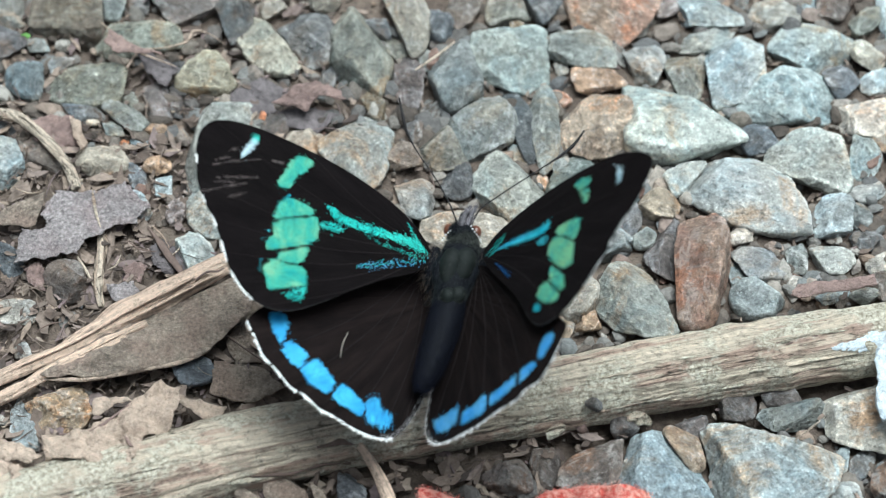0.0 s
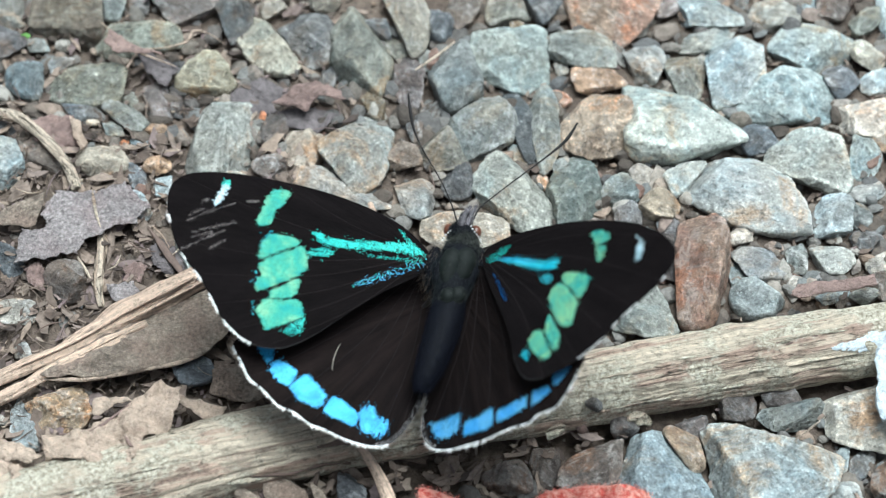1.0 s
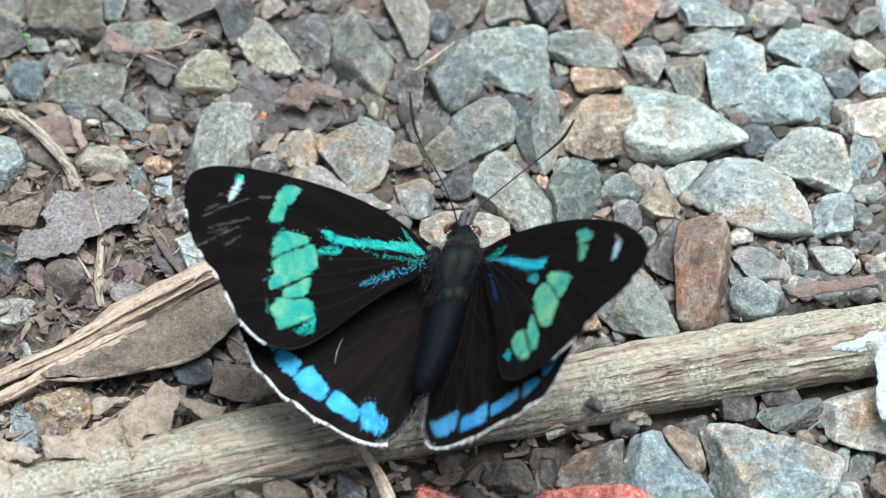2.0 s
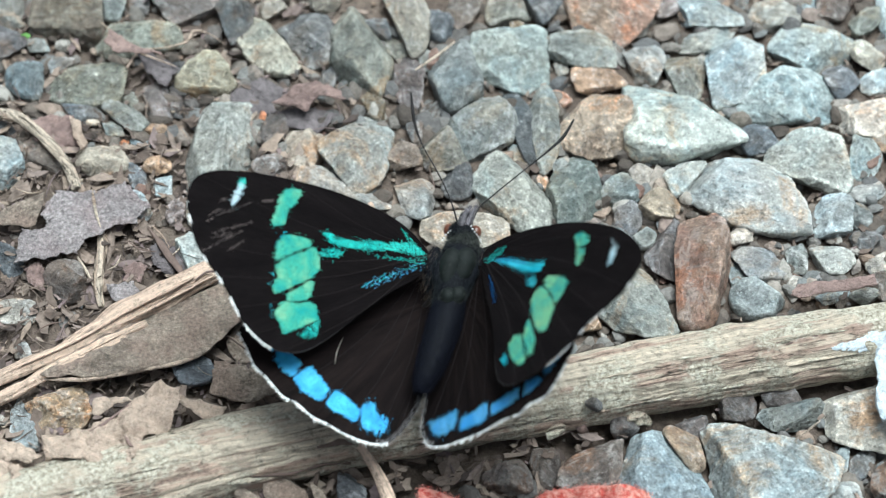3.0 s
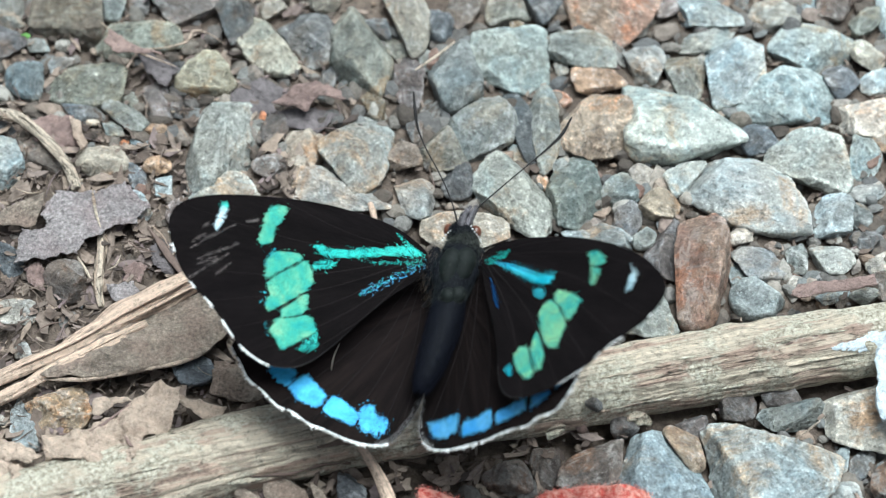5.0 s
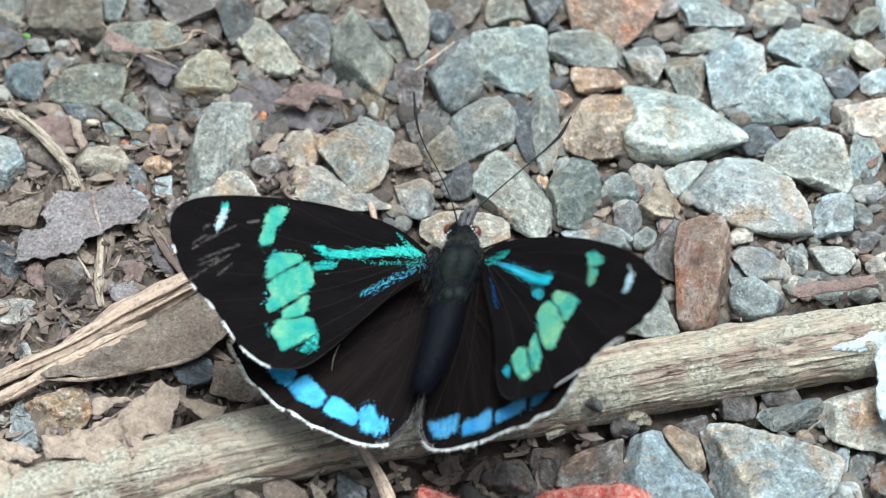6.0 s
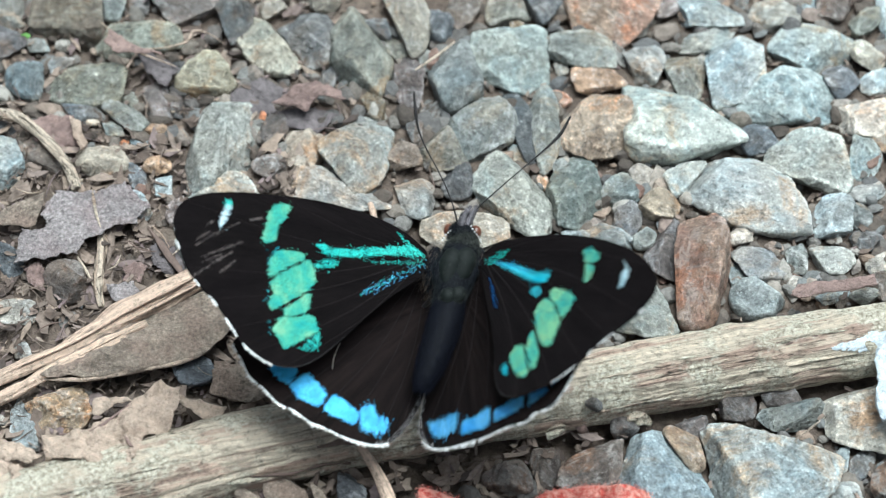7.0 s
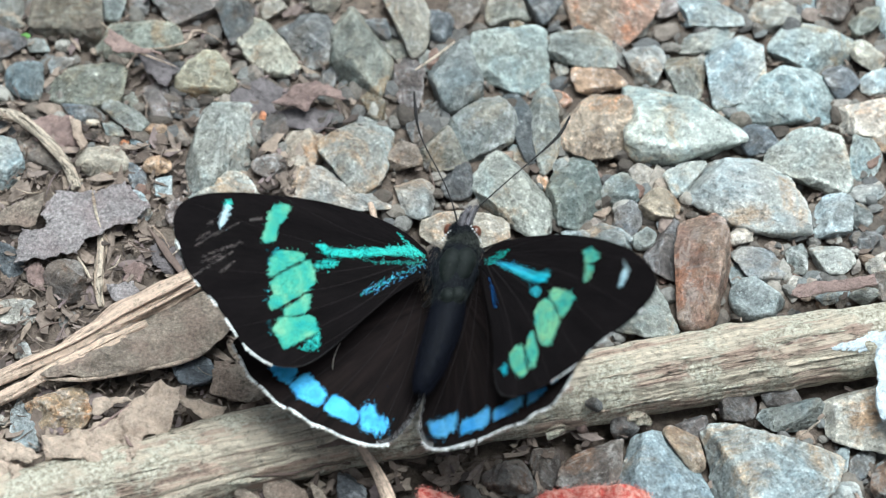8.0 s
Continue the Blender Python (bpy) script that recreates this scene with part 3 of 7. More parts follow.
rod("rootlet", [(-20.99, -10.17, 1.60), (-19.64, -11.17, 1.40), (-18.02, -12.42, 1.20), (-15.98, -13.90, 1.00)], [0.08, 0.09, 0.08, 0.05], FIBRE_DARK,
    "thin dark rootlet on soil", "rootlet")
rod("rootlet", [(-2.75, 19.48, 3.20), (-1.35, 20.48, 3.40), (0.06, 21.62, 3.60), (1.19, 22.79, 3.60)], [0.1, 0.14, 0.14, 0.08], FIBRE_PALE,
    "fine pinkish dry fibre on stones", "rootlet")
rod("rootlet", [(31.63, -22.96, 3.00), (32.83, -22.01, 3.00), (34.03, -21.01, 3.00)], [0.08, 0.1, 0.06], FIBRE_PALE,
    "fine pale dry fibre on stones", "rootlet")
rod("rootlet", [(-30.23, 22.16, 2.50), (-28.20, 21.29, 2.40), (-26.66, 20.73, 2.20)], [0.1, 0.1, 0.05], LEAF_TAN,
    "thin curled dry fibre on stones", "rootlet")
rod("rootlet", [(-31.50, 20.26, 2.60), (-30.85, 21.63, 2.70), (-30.10, 22.42, 2.80), (-27.97, 22.64, 2.80), (-25.78, 23.62, 2.60), (-25.12, 25.02, 2.60), (-23.57, 24.73, 2.50), (-22.06, 23.65, 2.20)], [0.1, 0.14, 0.09, 0.08, 0.15, 0.15, 0.07, 0.05], LEAF_TAN,
    "thin curled dry fibre on stones", "rootlet")
rod("rootlet", [(-34.42, 25.79, 3.00), (-33.18, 24.46, 3.00), (-31.67, 23.07, 2.90), (-30.20, 22.13, 2.80)], [0.07, 0.09, 0.08, 0.06], LEAF_TAN,
    "thin curled dry fibre on stones", "rootlet")
rod("rootlet", [(-28.33, 1.88, 1.00), (-26.92, -0.25, 1.20), (-25.71, -2.29, 1.30), (-23.94, -4.82, 1.40)], [0.1, 0.35, 0.4, 0.15], FIBRE_DARK,
    "flat dark strip of bark on soil", "bark", flat=0.4, rough=0.1)
rod("rootlet", [(-34.82, -1.62, 1.00), (-34.01, -2.93, 1.00), (-33.05, -4.87, 1.00)], [0.1, 0.16, 0.08], FIBRE_PALE,
    "fine pale dry fibre on soil", "rootlet")
rod("rootlet", [(-1.33, 9.17, 0.50), (-0.88, 7.11, 0.50), (-1.04, 6.08, 0.50)], [0.06, 0.1, 0.06], FIBRE_DARK,
    "thin dark rootlet on soil", "rootlet")
rod("twig", [(-7.03, 4.34, 1.50), (-6.74, 3.40, 1.40), (-6.57, 2.21, 1.20)], [0.25, 0.4, 0.3], WOOD_TAN,
    "tiny broken tan twig between stones", "twig", rough=0.1)
rod("twig", [(-28.89, -27.08, 4.40), (-26.21, -25.88, 4.60), (-22.79, -24.60, 4.60)], [0.2, 0.3, 0.2], FIBRE_PALE,
    "short pale splinter on the branch", "twig")
rod("bark_ridge", [(11.59, -16.26, 4.54), (16.25, -15.15, 4.52), (21.46, -13.91, 4.49), (28.27, -12.43, 4.48), (37.24, -10.67, 4.45)], [0.05, 0.28, 0.22400000000000003, 0.28, 0.05], WOOD_GREY,
    "raised weathered bark ridge", "", branch, sides=12, steps=14, rough=0.12, grooves=0.12, flat=0.55, seed=10)
rod("bark_ridge", [(14.11, -17.53, 4.45), (20.33, -15.67, 4.57), (26.58, -14.33, 4.57), (31.81, -13.46, 4.55)], [0.05, 0.22, 0.17600000000000002, 0.22, 0.05], WOOD_GREY,
    "raised weathered bark ridge", "", branch, sides=12, steps=14, rough=0.12, grooves=0.12, flat=0.55, seed=11)
rod("bark_ridge", [(20.32, -17.86, 3.23), (26.56, -16.38, 3.39), (32.83, -15.03, 3.56), (38.61, -14.05, 3.46)], [0.05, 0.25, 0.2, 0.25, 0.05], WOOD_GREY,
    "raised weathered bark ridge", "", branch, sides=12, steps=14, rough=0.12, grooves=0.12, flat=0.55, seed=12)
rod("bark_ridge", [(18.81, -18.71, 2.16), (24.52, -17.37, 2.45), (29.22, -16.35, 2.56)], [0.05, 0.2, 0.16000000000000003, 0.2, 0.05], WOOD_GREY,
    "raised weathered bark ridge", "", branch, sides=12, steps=14, rough=0.12, grooves=0.12, flat=0.55, seed=13)
rod("bark_ridge", [(-27.30, -25.02, 4.32), (-22.87, -23.59, 4.36), (-17.89, -22.15, 4.41)], [0.05, 0.3, 0.24, 0.3, 0.05], WOOD_GREY,
    "raised weathered bark ridge", "", branch, sides=12, steps=14, rough=0.12, grooves=0.12, flat=0.55, seed=14)
rod("bark_ridge", [(-31.60, -27.34, 4.55), (-26.70, -26.06, 4.61), (-21.77, -24.73, 4.62), (-17.31, -23.72, 4.58)], [0.05, 0.35, 0.27999999999999997, 0.35, 0.05], WOOD_GREY,
    "raised weathered bark ridge", "", branch, sides=12, steps=14, rough=0.12, grooves=0.12, flat=0.55, seed=15)
rod("bark_ridge", [(-35.92, -29.07, 4.59), (-31.08, -27.49, 4.60), (-27.17, -26.46, 4.62)], [0.05, 0.3, 0.24, 0.3, 0.05], WOOD_GREY,
    "raised weathered bark ridge", "", branch, sides=12, steps=14, rough=0.12, grooves=0.12, flat=0.55, seed=16)
rod("bark_ridge", [(-22.70, -26.87, 4.03), (-16.78, -25.10, 3.96), (-12.30, -24.11, 3.77)], [0.05, 0.22, 0.17600000000000002, 0.22, 0.05], WOOD_GREY,
    "raised weathered bark ridge", "", branch, sides=12, steps=14, rough=0.12, grooves=0.12, flat=0.55, seed=17)
rod("bark_ridge", [(12.08, -20.08, 2.45), (17.24, -18.93, 2.52), (22.43, -17.77, 2.60)], [0.05, 0.2, 0.16000000000000003, 0.2, 0.05], WOOD_GREY,
    "raised weathered bark ridge", "", branch, sides=12, steps=14, rough=0.12, grooves=0.12, flat=0.55, seed=18)
rod("bark_ridge", [(-18.56, -20.47, 3.10), (-15.54, -19.65, 3.02), (-11.41, -19.62, 3.95)], [0.05, 0.25, 0.2, 0.25, 0.05], WOOD_GREY,
    "raised weathered bark ridge", "", branch, sides=12, steps=14, rough=0.12, grooves=0.12, flat=0.55, seed=19)
rod("bark_ridge", [(28.15, -13.97, 4.58), (33.41, -12.76, 4.61), (38.14, -12.01, 4.59)], [0.05, 0.2, 0.16000000000000003, 0.2, 0.05], WOOD_GREY,
    "raised weathered bark ridge", "", branch, sides=12, steps=14, rough=0.12, grooves=0.12, flat=0.55, seed=20)
rod("bark_ridge", [(-11.30, -24.39, 3.25), (-6.78, -23.49, 3.20), (-1.22, -22.62, 2.73)], [0.05, 0.2, 0.16000000000000003, 0.2, 0.05], WOOD_GREY,
    "raised weathered bark ridge", "", branch, sides=12, steps=14, rough=0.12, grooves=0.12, flat=0.55, seed=21)
rod("bark_scrap", [(-23.41, -23.24, 4.07), (-22.91, -24.27, 4.53), (-22.65, -25.18, 4.59)], [0.08, 0.2, 0.06], FIBRE_DARK,
    "dark loose bark curl", "", branch)
rod("bark_scrap", [(29.03, -13.99, 4.52), (29.30, -13.83, 4.54), (29.67, -13.71, 4.55)], [0.04, 0.14, 0.05], FIBRE_DARK,
    "dark crumb of bark", "", branch, rough=0.1, flat=0.5, seed=0)
rod("bark_scrap", [(29.55, -13.25, 4.60), (29.85, -13.36, 4.59), (30.20, -13.59, 4.56)], [0.04, 0.14, 0.05], FIBRE_DARK,
    "dark crumb of bark", "", branch, rough=0.1, flat=0.5, seed=1)
rod("bark_scrap", [(30.13, -13.81, 4.52), (30.50, -13.64, 4.54), (30.87, -13.52, 4.55)], [0.04, 0.14, 0.05], FIBRE_DARK,
    "dark crumb of bark", "", branch, rough=0.1, flat=0.5, seed=2)
rod("bark_scrap", [(30.84, -13.18, 4.59), (31.09, -13.29, 4.58), (31.44, -13.51, 4.53)], [0.04, 0.14, 0.05], FIBRE_DARK,
    "dark crumb of bark", "", branch, rough=0.1, flat=0.5, seed=3)
rod("bark_scrap", [(31.32, -13.83, 4.45), (31.64, -13.66, 4.48), (32.01, -13.55, 4.50)], [0.04, 0.14, 0.05], FIBRE_DARK,
    "dark crumb of bark", "", branch, rough=0.1, flat=0.5, seed=4)
rod("bark_scrap", [(27.85, -13.11, 4.58), (28.20, -13.24, 4.60), (28.55, -13.49, 4.60)], [0.04, 0.14, 0.05], FIBRE_DARK,
    "dark crumb of bark", "", branch, rough=0.1, flat=0.5, seed=5)
rod("bark_scrap", [(25.80, -14.61, 4.53), (26.06, -14.44, 4.55), (26.43, -14.32, 4.56)], [0.04, 0.14, 0.05], FIBRE_DARK,
    "dark crumb of bark", "", branch, rough=0.1, flat=0.5, seed=6)
rod("bark_scrap", [(21.39, -12.53, 3.68), (21.66, -12.85, 3.99), (21.98, -13.29, 4.28)], [0.04, 0.14, 0.05], FIBRE_DARK,
    "dark crumb of bark", "", branch, rough=0.1, flat=0.5, seed=7)
rod("bark_scrap", [(33.54, -13.14, 4.52), (33.91, -12.96, 4.54), (34.29, -12.85, 4.55)], [0.04, 0.14, 0.05], FIBRE_DARK,
    "dark crumb of bark", "", branch, rough=0.1, flat=0.5, seed=8)
rod("bark_scrap", [(-15.79, -24.37, 4.20), (-15.30, -23.63, 4.44), (-14.83, -22.56, 4.60)], [0.04, 0.09, 0.04], FIBRE_DARK,
    "thin dark crack fibre", "", branch)
rod("bark_scrap", [(-11.30, -24.00, 3.58), (-9.29, -23.56, 3.62), (-7.29, -23.65, 2.98)], [0.3, 0.5, 0.2], FIBRE_DARK,
    "dark crumbling bark crust", "", branch, rough=0.3, flat=0.4, seed=3)
rod("bark_crust", [(16.64, -19.18, -0.53), (17.59, -19.23, 0.75), (18.73, -18.71, -0.52)], [0.35, 0.7, 0.4], WOOD_GREY,
    "knobbly grey bark crust", "", branch, sides=24, rough=0.9, seed=4)
rod("bark_crust", [(9.29, -21.03, 1.05), (10.30, -20.83, 1.42), (11.08, -20.68, 1.36)], [0.3, 0.6, 0.3], WOOD_GREY,
    "knobbly grey bark crust", "", branch, sides=24, rough=0.8, seed=5)
rod("root_stub", [(12.53, -20.47, 1.12), (12.98, -20.20, -0.64), (13.03, -20.83, -0.99), (12.71, -21.67, -1.39)], [0.4, 0.35, 0.28, 0.15], LEAF_RUST,
    "short brown root stub hanging from the branch", "", branch, rough=0.25, seed=6)
rod("bark_crust", [(-17.32, -26.24, 2.64), (-14.37, -25.58, 1.78), (-11.35, -24.87, 1.86), (-8.34, -24.30, 1.28)], [0.2, 0.5, 0.4, 0.2], FIBRE_DARK,
    "dark lichen-stained crust", "", branch, rough=0.4, flat=0.5, seed=7)
rod("bark_crust", [(-22.75, -27.97, 2.63), (-19.31, -26.95, 2.46), (-15.86, -26.03, 1.87)], [0.2, 0.55, 0.25], WOOD_GREY,
    "knobbly grey bark crust", "", branch, rough=0.45, flat=0.6, seed=8)
rod("rootlet", [(-27.90, 2.02, 1.00), (-26.81, 0.61, 1.30), (-26.10, -0.70, 1.10)], [0.04, 0.08, 0.04], FIBRE_PALE,
    "thin dry fibre lying on soil", "rootlet")
rod("rootlet", [(-30.23, 0.36, 1.00), (-29.03, -0.84, 1.30), (-27.42, -1.10, 1.10)], [0.04, 0.08, 0.04], FIBRE_DARK,
    "thin dry fibre lying on soil", "rootlet")
rod("rootlet", [(-26.05, -1.62, 1.00), (-25.10, -0.84, 1.30), (-24.56, 0.62, 1.10)], [0.04, 0.08, 0.04], FIBRE_PALE,
    "thin dry fibre lying on soil", "rootlet")
rod("rootlet", [(-31.85, -3.12, 1.00), (-31.04, -2.81, 1.30), (-30.67, -1.49, 1.10)], [0.04, 0.08, 0.04], FIBRE_PALE,
    "thin dry fibre lying on soil", "rootlet")
rod("rootlet", [(-41.94, 6.74, 1.00), (-40.15, 5.70, 1.30), (-38.85, 6.12, 1.10)], [0.04, 0.08, 0.04], FIBRE_PALE,
    "thin dry fibre lying on soil", "rootlet")
rod("rootlet", [(-38.15, -10.29, 1.00), (-36.86, -9.54, 1.30), (-35.61, -9.09, 1.10)], [0.04, 0.08, 0.04], FIBRE_DARK,
    "thin dry fibre lying on soil", "rootlet")


def hairs(points, normals, length, thick, seed, lie=(0, 0, 0), spread=0.5):
    r = random.Random(seed)
    verts, faces = [], []
    for p, n in zip(points, normals):
        d = Vector(n) + Vector(lie) + Vector((r.uniform(-1, 1), r.uniform(-1, 1), r.uniform(-1, 1))) * spread
        d.normalize()
        s = d.orthogonal().normalized() * thick
        t = d.cross(s)
        p, o = Vector(p), len(verts)
        q = p + d * length * r.uniform(0.6, 1.3)
        verts += [tuple(p + s), tuple(p - s * 0.5 + t * 0.85), tuple(p - s * 0.5 - t * 0.85), tuple(q)]
        faces += [(o, o + 1, o + 3), (o + 1, o + 2, o + 3), (o + 2, o, o + 3)]
    return verts, faces


# ---- dead leaves ----
def leaf(name, outline, z, label, material, curl=1.0, axis=0.0, dome=0.6, ripple=0.25, seed=0, thick=0.12, tilt=(0, 0), category="leaf", torn=1.0):
    """A dead leaf: a ragged outline filled, bent about an axis (degrees) and rippled."""
    soft, n = spline(outline, 6, True), len(outline)
    hard = np.array([np.array(outline[i]) * (1 - u / 6) + np.array(outline[(i + 1) % n]) * u / 6 for i in range(n) for u in range(6)])
    edge = soft + (hard - soft) * torn
    cx, cy = edge.mean(0)
    ragged = []
    for x, y in edge:
        p = Vector((x, y, seed))
        ragged.append((x + torn * (0.22 * noise.noise(p * 1.1) + 0.16 * noise.noise(p * 3.1)), y + torn * (0.22 * noise.noise(p * 1.2 + Vector((9, 0, 0))) + 0.16 * noise.noise(p * 3.3 + Vector((9, 0, 0))))))
    bm = bmesh.new()
    bm.faces.new([bm.verts.new((x, y, 0)) for x, y in ragged])
    bmesh.ops.triangulate(bm, faces=bm.faces[:])
    for limit in (4.0, 2.0, 1.0, 0.6):
        long = [e for e in bm.edges if e.calc_length() > limit]
        if long:
            bmesh.ops.subdivide_edges(bm, edges=long, cuts=1)
            bmesh.ops.triangulate(bm, faces=[q for q in bm.faces if len(q.verts) > 3])
    span = max(np.ptp(edge[:, 0]), np.ptp(edge[:, 1]))
    ca, sa = math.cos(radians(axis)), math.sin(radians(axis))
    for w in bm.verts:
        x, y = w.co.x - cx, w.co.y - cy
        s = (-x * sa + y * ca) / span * 2
        h = dome - curl * s * s * span * 0.25 + tilt[0] * x + tilt[1] * y
        h += ripple * noise.noise(Vector((x * 0.45, y * 0.45, seed))) + 0.4 * ripple * noise.noise(Vector((x * 1.3, y * 1.3, seed)))
        w.co.x, w.co.y, w.co.z = x, y, h
    bmesh.ops.recalc_face_normals(bm, faces=bm.faces[:])
    made = bmesh.ops.solidify(bm, geom=bm.faces[:], thickness=thick)
    for w in bm.verts:
        w.co *= MM
    me = bpy.data.meshes.new(name)
    bm.to_mesh(me)
    bm.free()
    me.materials.append(material)
    me.polygons.foreach_set("use_smooth", [True] * len(me.polygons))
    return tagged(at(new(name, me), cx, cy, z), label, category)


def spatter(parent, axis, along_axis, radius, length, arc, seed):
    """A thin chalky splash that clings to a round branch: a ragged oval film, thicker in the middle."""
    d = Vector(along_axis).normalized()
    up = d.cross(TO_LENS.cross(d)).normalized()
    side = d.cross(up)
    n, rings = 48, 9
    verts, faces = [], []
    base = Vector(parent.location) / MM
    for low in (0, 1):
        for j in range(rings):
            for i in range(n):
                a = 6.28319 * i / n
                edge = 1 + 0.55 * noise.noise(Vector((math.cos(a) * 1.4, math.sin(a) * 1.4, seed))) + 0.4 * noise.noise(Vector((math.cos(a) * 2.7, math.sin(a) * 2.7, seed)))
                k = (j / (rings - 1)) * edge
                u, turn = length * k * math.cos(a), arc * k * math.sin(a)
                lift = 0.0 if low else 0.07 * (1 - (j / (rings - 1)) ** 3) + 0.03 * noise.noise(Vector((u * 2, turn * 6, seed)))
                verts.append(tuple(Vector(axis) + d * u + (up * math.cos(turn) + side * math.sin(turn)) * (radius + lift - 0.1 * low) - base))
    m = rings * n
    for j in range(rings - 1):
        for i in range(n):
            i2 = (i + 1) % n
            faces.append((j * n + i, j * n + i2, (j + 1) * n + i2, (j + 1) * n + i))
            faces.append((m + j * n + i, m + (j + 1) * n + i, m + (j + 1) * n + i2, m + j * n + i2))
    faces += [(m - n + i, m - n + (i + 1) % n, 2 * m - n + (i + 1) % n, 2 * m - n + i) for i in range(n)]
    part("spatter", mesh_of("spatter", verts, faces, CHALK), parent)


def rolled(parent, points, radii, label, material=LEAF_TAN):
    """A rib or rolled edge of a dead leaf."""
    v, f = tube(np.array(points) - np.array(parent.location) / MM, radii, 8, 8, rough=0.06)
    return part("leaf_rib", mesh_of("leaf_rib", v, f, material), parent, label)


def fuzz(petal, seed):
    """Short fuzzy hairs on a petal's upper side."""
    r = random.Random(seed)
    pts = [v.co / MM + Vector((r.uniform(-0.25, 0.25), r.uniform(-0.25, 0.25), 0)) for v in petal.data.vertices if v.normal.z > 0.1 for _ in range(6)]
    part("fuzz", mesh_of("fuzz", *hairs(pts, [(0, 0.3, 0.8)] * len(pts), 0.3, 0.03, seed, (0, 0, 0), 0.7), RED, False), petal, "pink fuzzy hairs")


grey_leaf = leaf("dead_leaf", [(-38.32, 4.19), (-37.37, 5.68), (-34.08, 5.54), (-33.5, 5.2), (-30.63, 6.9), (-30.14, 5.41), (-27.85, 3.79), (-29.19, 2.05), (-31.83, 1.18), (-34.43, -0.07), (-34.48, -1.52), (-37.75, -2.11), (-40.63, -2.82), (-40.64, -1.12), (-40.34, 1.38), (-38.57, 0.99), (-37.65, 1.52), (-38.46, 2.72)], 1.4, "torn grey dead leaf lying flat on soil", LEAF_GREY, curl=0.15, axis=10, dome=0.4, ripple=0.5, seed=1, torn=1.7)
brown_leaf = leaf("dead_leaf", [(-36.95, -15.88), (-33.59, -12.81), (-29.07, -10.32), (-24, -7.28), (-19.36, -4.72), (-17.46, -5.69), (-18.11, -8.87), (-20.11, -11.19), (-22.33, -13.67), (-27.69, -15.15), (-32.79, -16.13)], 1.3, "large brown curled dead leaf under a dry stem", LEAF_BROWN, curl=0.35, axis=24, dome=1.2, ripple=0.5, seed=2)
tan_leaf = leaf("dead_leaf", [(-35.64, -23.82), (-31.93, -23.06), (-29.31, -21.06), (-27.14, -19.4), (-25.47, -17.72), (-23.52, -18.8), (-23.76, -20.71), (-24.36, -23.24), (-26.44, -23.82), (-26.99, -25.27), (-27.53, -26.88), (-29.31, -27.69), (-31.66, -26.31), (-35.19, -25.96)], 4, "crumpled tan dead leaf draped over the branch", LEAF_TAN, curl=0.5, axis=25, dome=1.0, ripple=1.3, seed=3)
leaf("dead_leaf", [(-24.87, -17.7), (-22.75, -18.78), (-20.93, -19.2), (-19.64, -19.5), (-19.83, -20.81), (-22.15, -20.4), (-23.86, -19.02)], 2.6, "small curled tan leaf scrap by the branch", LEAF_TAN, curl=0.6, axis=-15, dome=0.5, ripple=0.6, seed=4)
leaf("dead_leaf", [(-16.86, 15.99), (-14.81, 18.13), (-12.59, 18.78), (-10.31, 17.7), (-9.61, 16.13), (-12.25, 16.7), (-13.59, 15.07)], 2, "pinkish-brown ragged leaf scrap on stones", LEAF_RUST, curl=0.4, axis=5, dome=0.5, ripple=0.7, seed=5)
leaf("dead_leaf", [(-40.89, 14.71), (-38.84, 15.42), (-36.69, 15.2), (-35.62, 11.69), (-37.9, 11.2), (-40.19, 11.9)], 1, "reddish-brown decayed leaf scrap on soil", LEAF_RUST, curl=0.3, axis=30, dome=0.4, ripple=0.7, seed=6)
leaf("dead_leaf", [(-43.56, 2.41), (-41.52, 3.75), (-38.45, 5.77), (-38.66, 3.28), (-39.16, 1.74), (-43.47, 1.54)], 1.4, "folded brown leaf edge on soil", LEAF_BROWN, curl=0.8, axis=25, dome=0.6, ripple=0.5, seed=7)
leaf("dead_leaf", [(-36.75, 14.73), (-35.85, 14.03), (-34.79, 11.23), (-35.28, 10.53), (-36.26, 12.27)], 1.6, "narrow tan strip of dry leaf", LEAF_TAN, curl=0.3, axis=-60, dome=0.4, ripple=0.3, seed=8)
leaf("dead_leaf", [(-40.56, -25.12), (-38.32, -25.01), (-36.3, -26.16), (-36.1, -27.31), (-37.54, -27.89), (-40.25, -28.11)], 4.2, "torn pale tan leaf scrap on the branch", LEAF_TAN, curl=0.5, axis=10, dome=0.4, ripple=0.9, seed=9)
leaf("dead_leaf", [(-31.63, -19.4), (-30.69, -18.38), (-28.63, -18.5), (-27.91, -19.22), (-29.6, -19.22), (-30.52, -20.6), (-31.52, -20.77)], 3, "rim of a pale crumpled leaf", LEAF_TAN, curl=0.8, axis=10, dome=0.4, ripple=0.9, seed=10)
leaf("dead_leaf", [(-18.27, -26.79), (-17.54, -27.37), (-16.39, -28.17), (-15.23, -29.49), (-17.73, -29.77), (-18.56, -28.06)], 1.2, "pointed olive-brown dead leaf under the branch", LEAF_BROWN, curl=0.6, axis=-50, dome=0.5, ripple=0.4, seed=23, torn=0.6)
leaf("dead_leaf", [(-11.92, -26.56), (-11.2, -27.02), (-10.26, -28.06), (-9.72, -29.49), (-10.98, -29.49)], 1.2, "pointed olive-brown dead leaf under the branch", LEAF_BROWN, curl=0.6, axis=-50, dome=0.5, ripple=0.4, seed=24, torn=0.6)
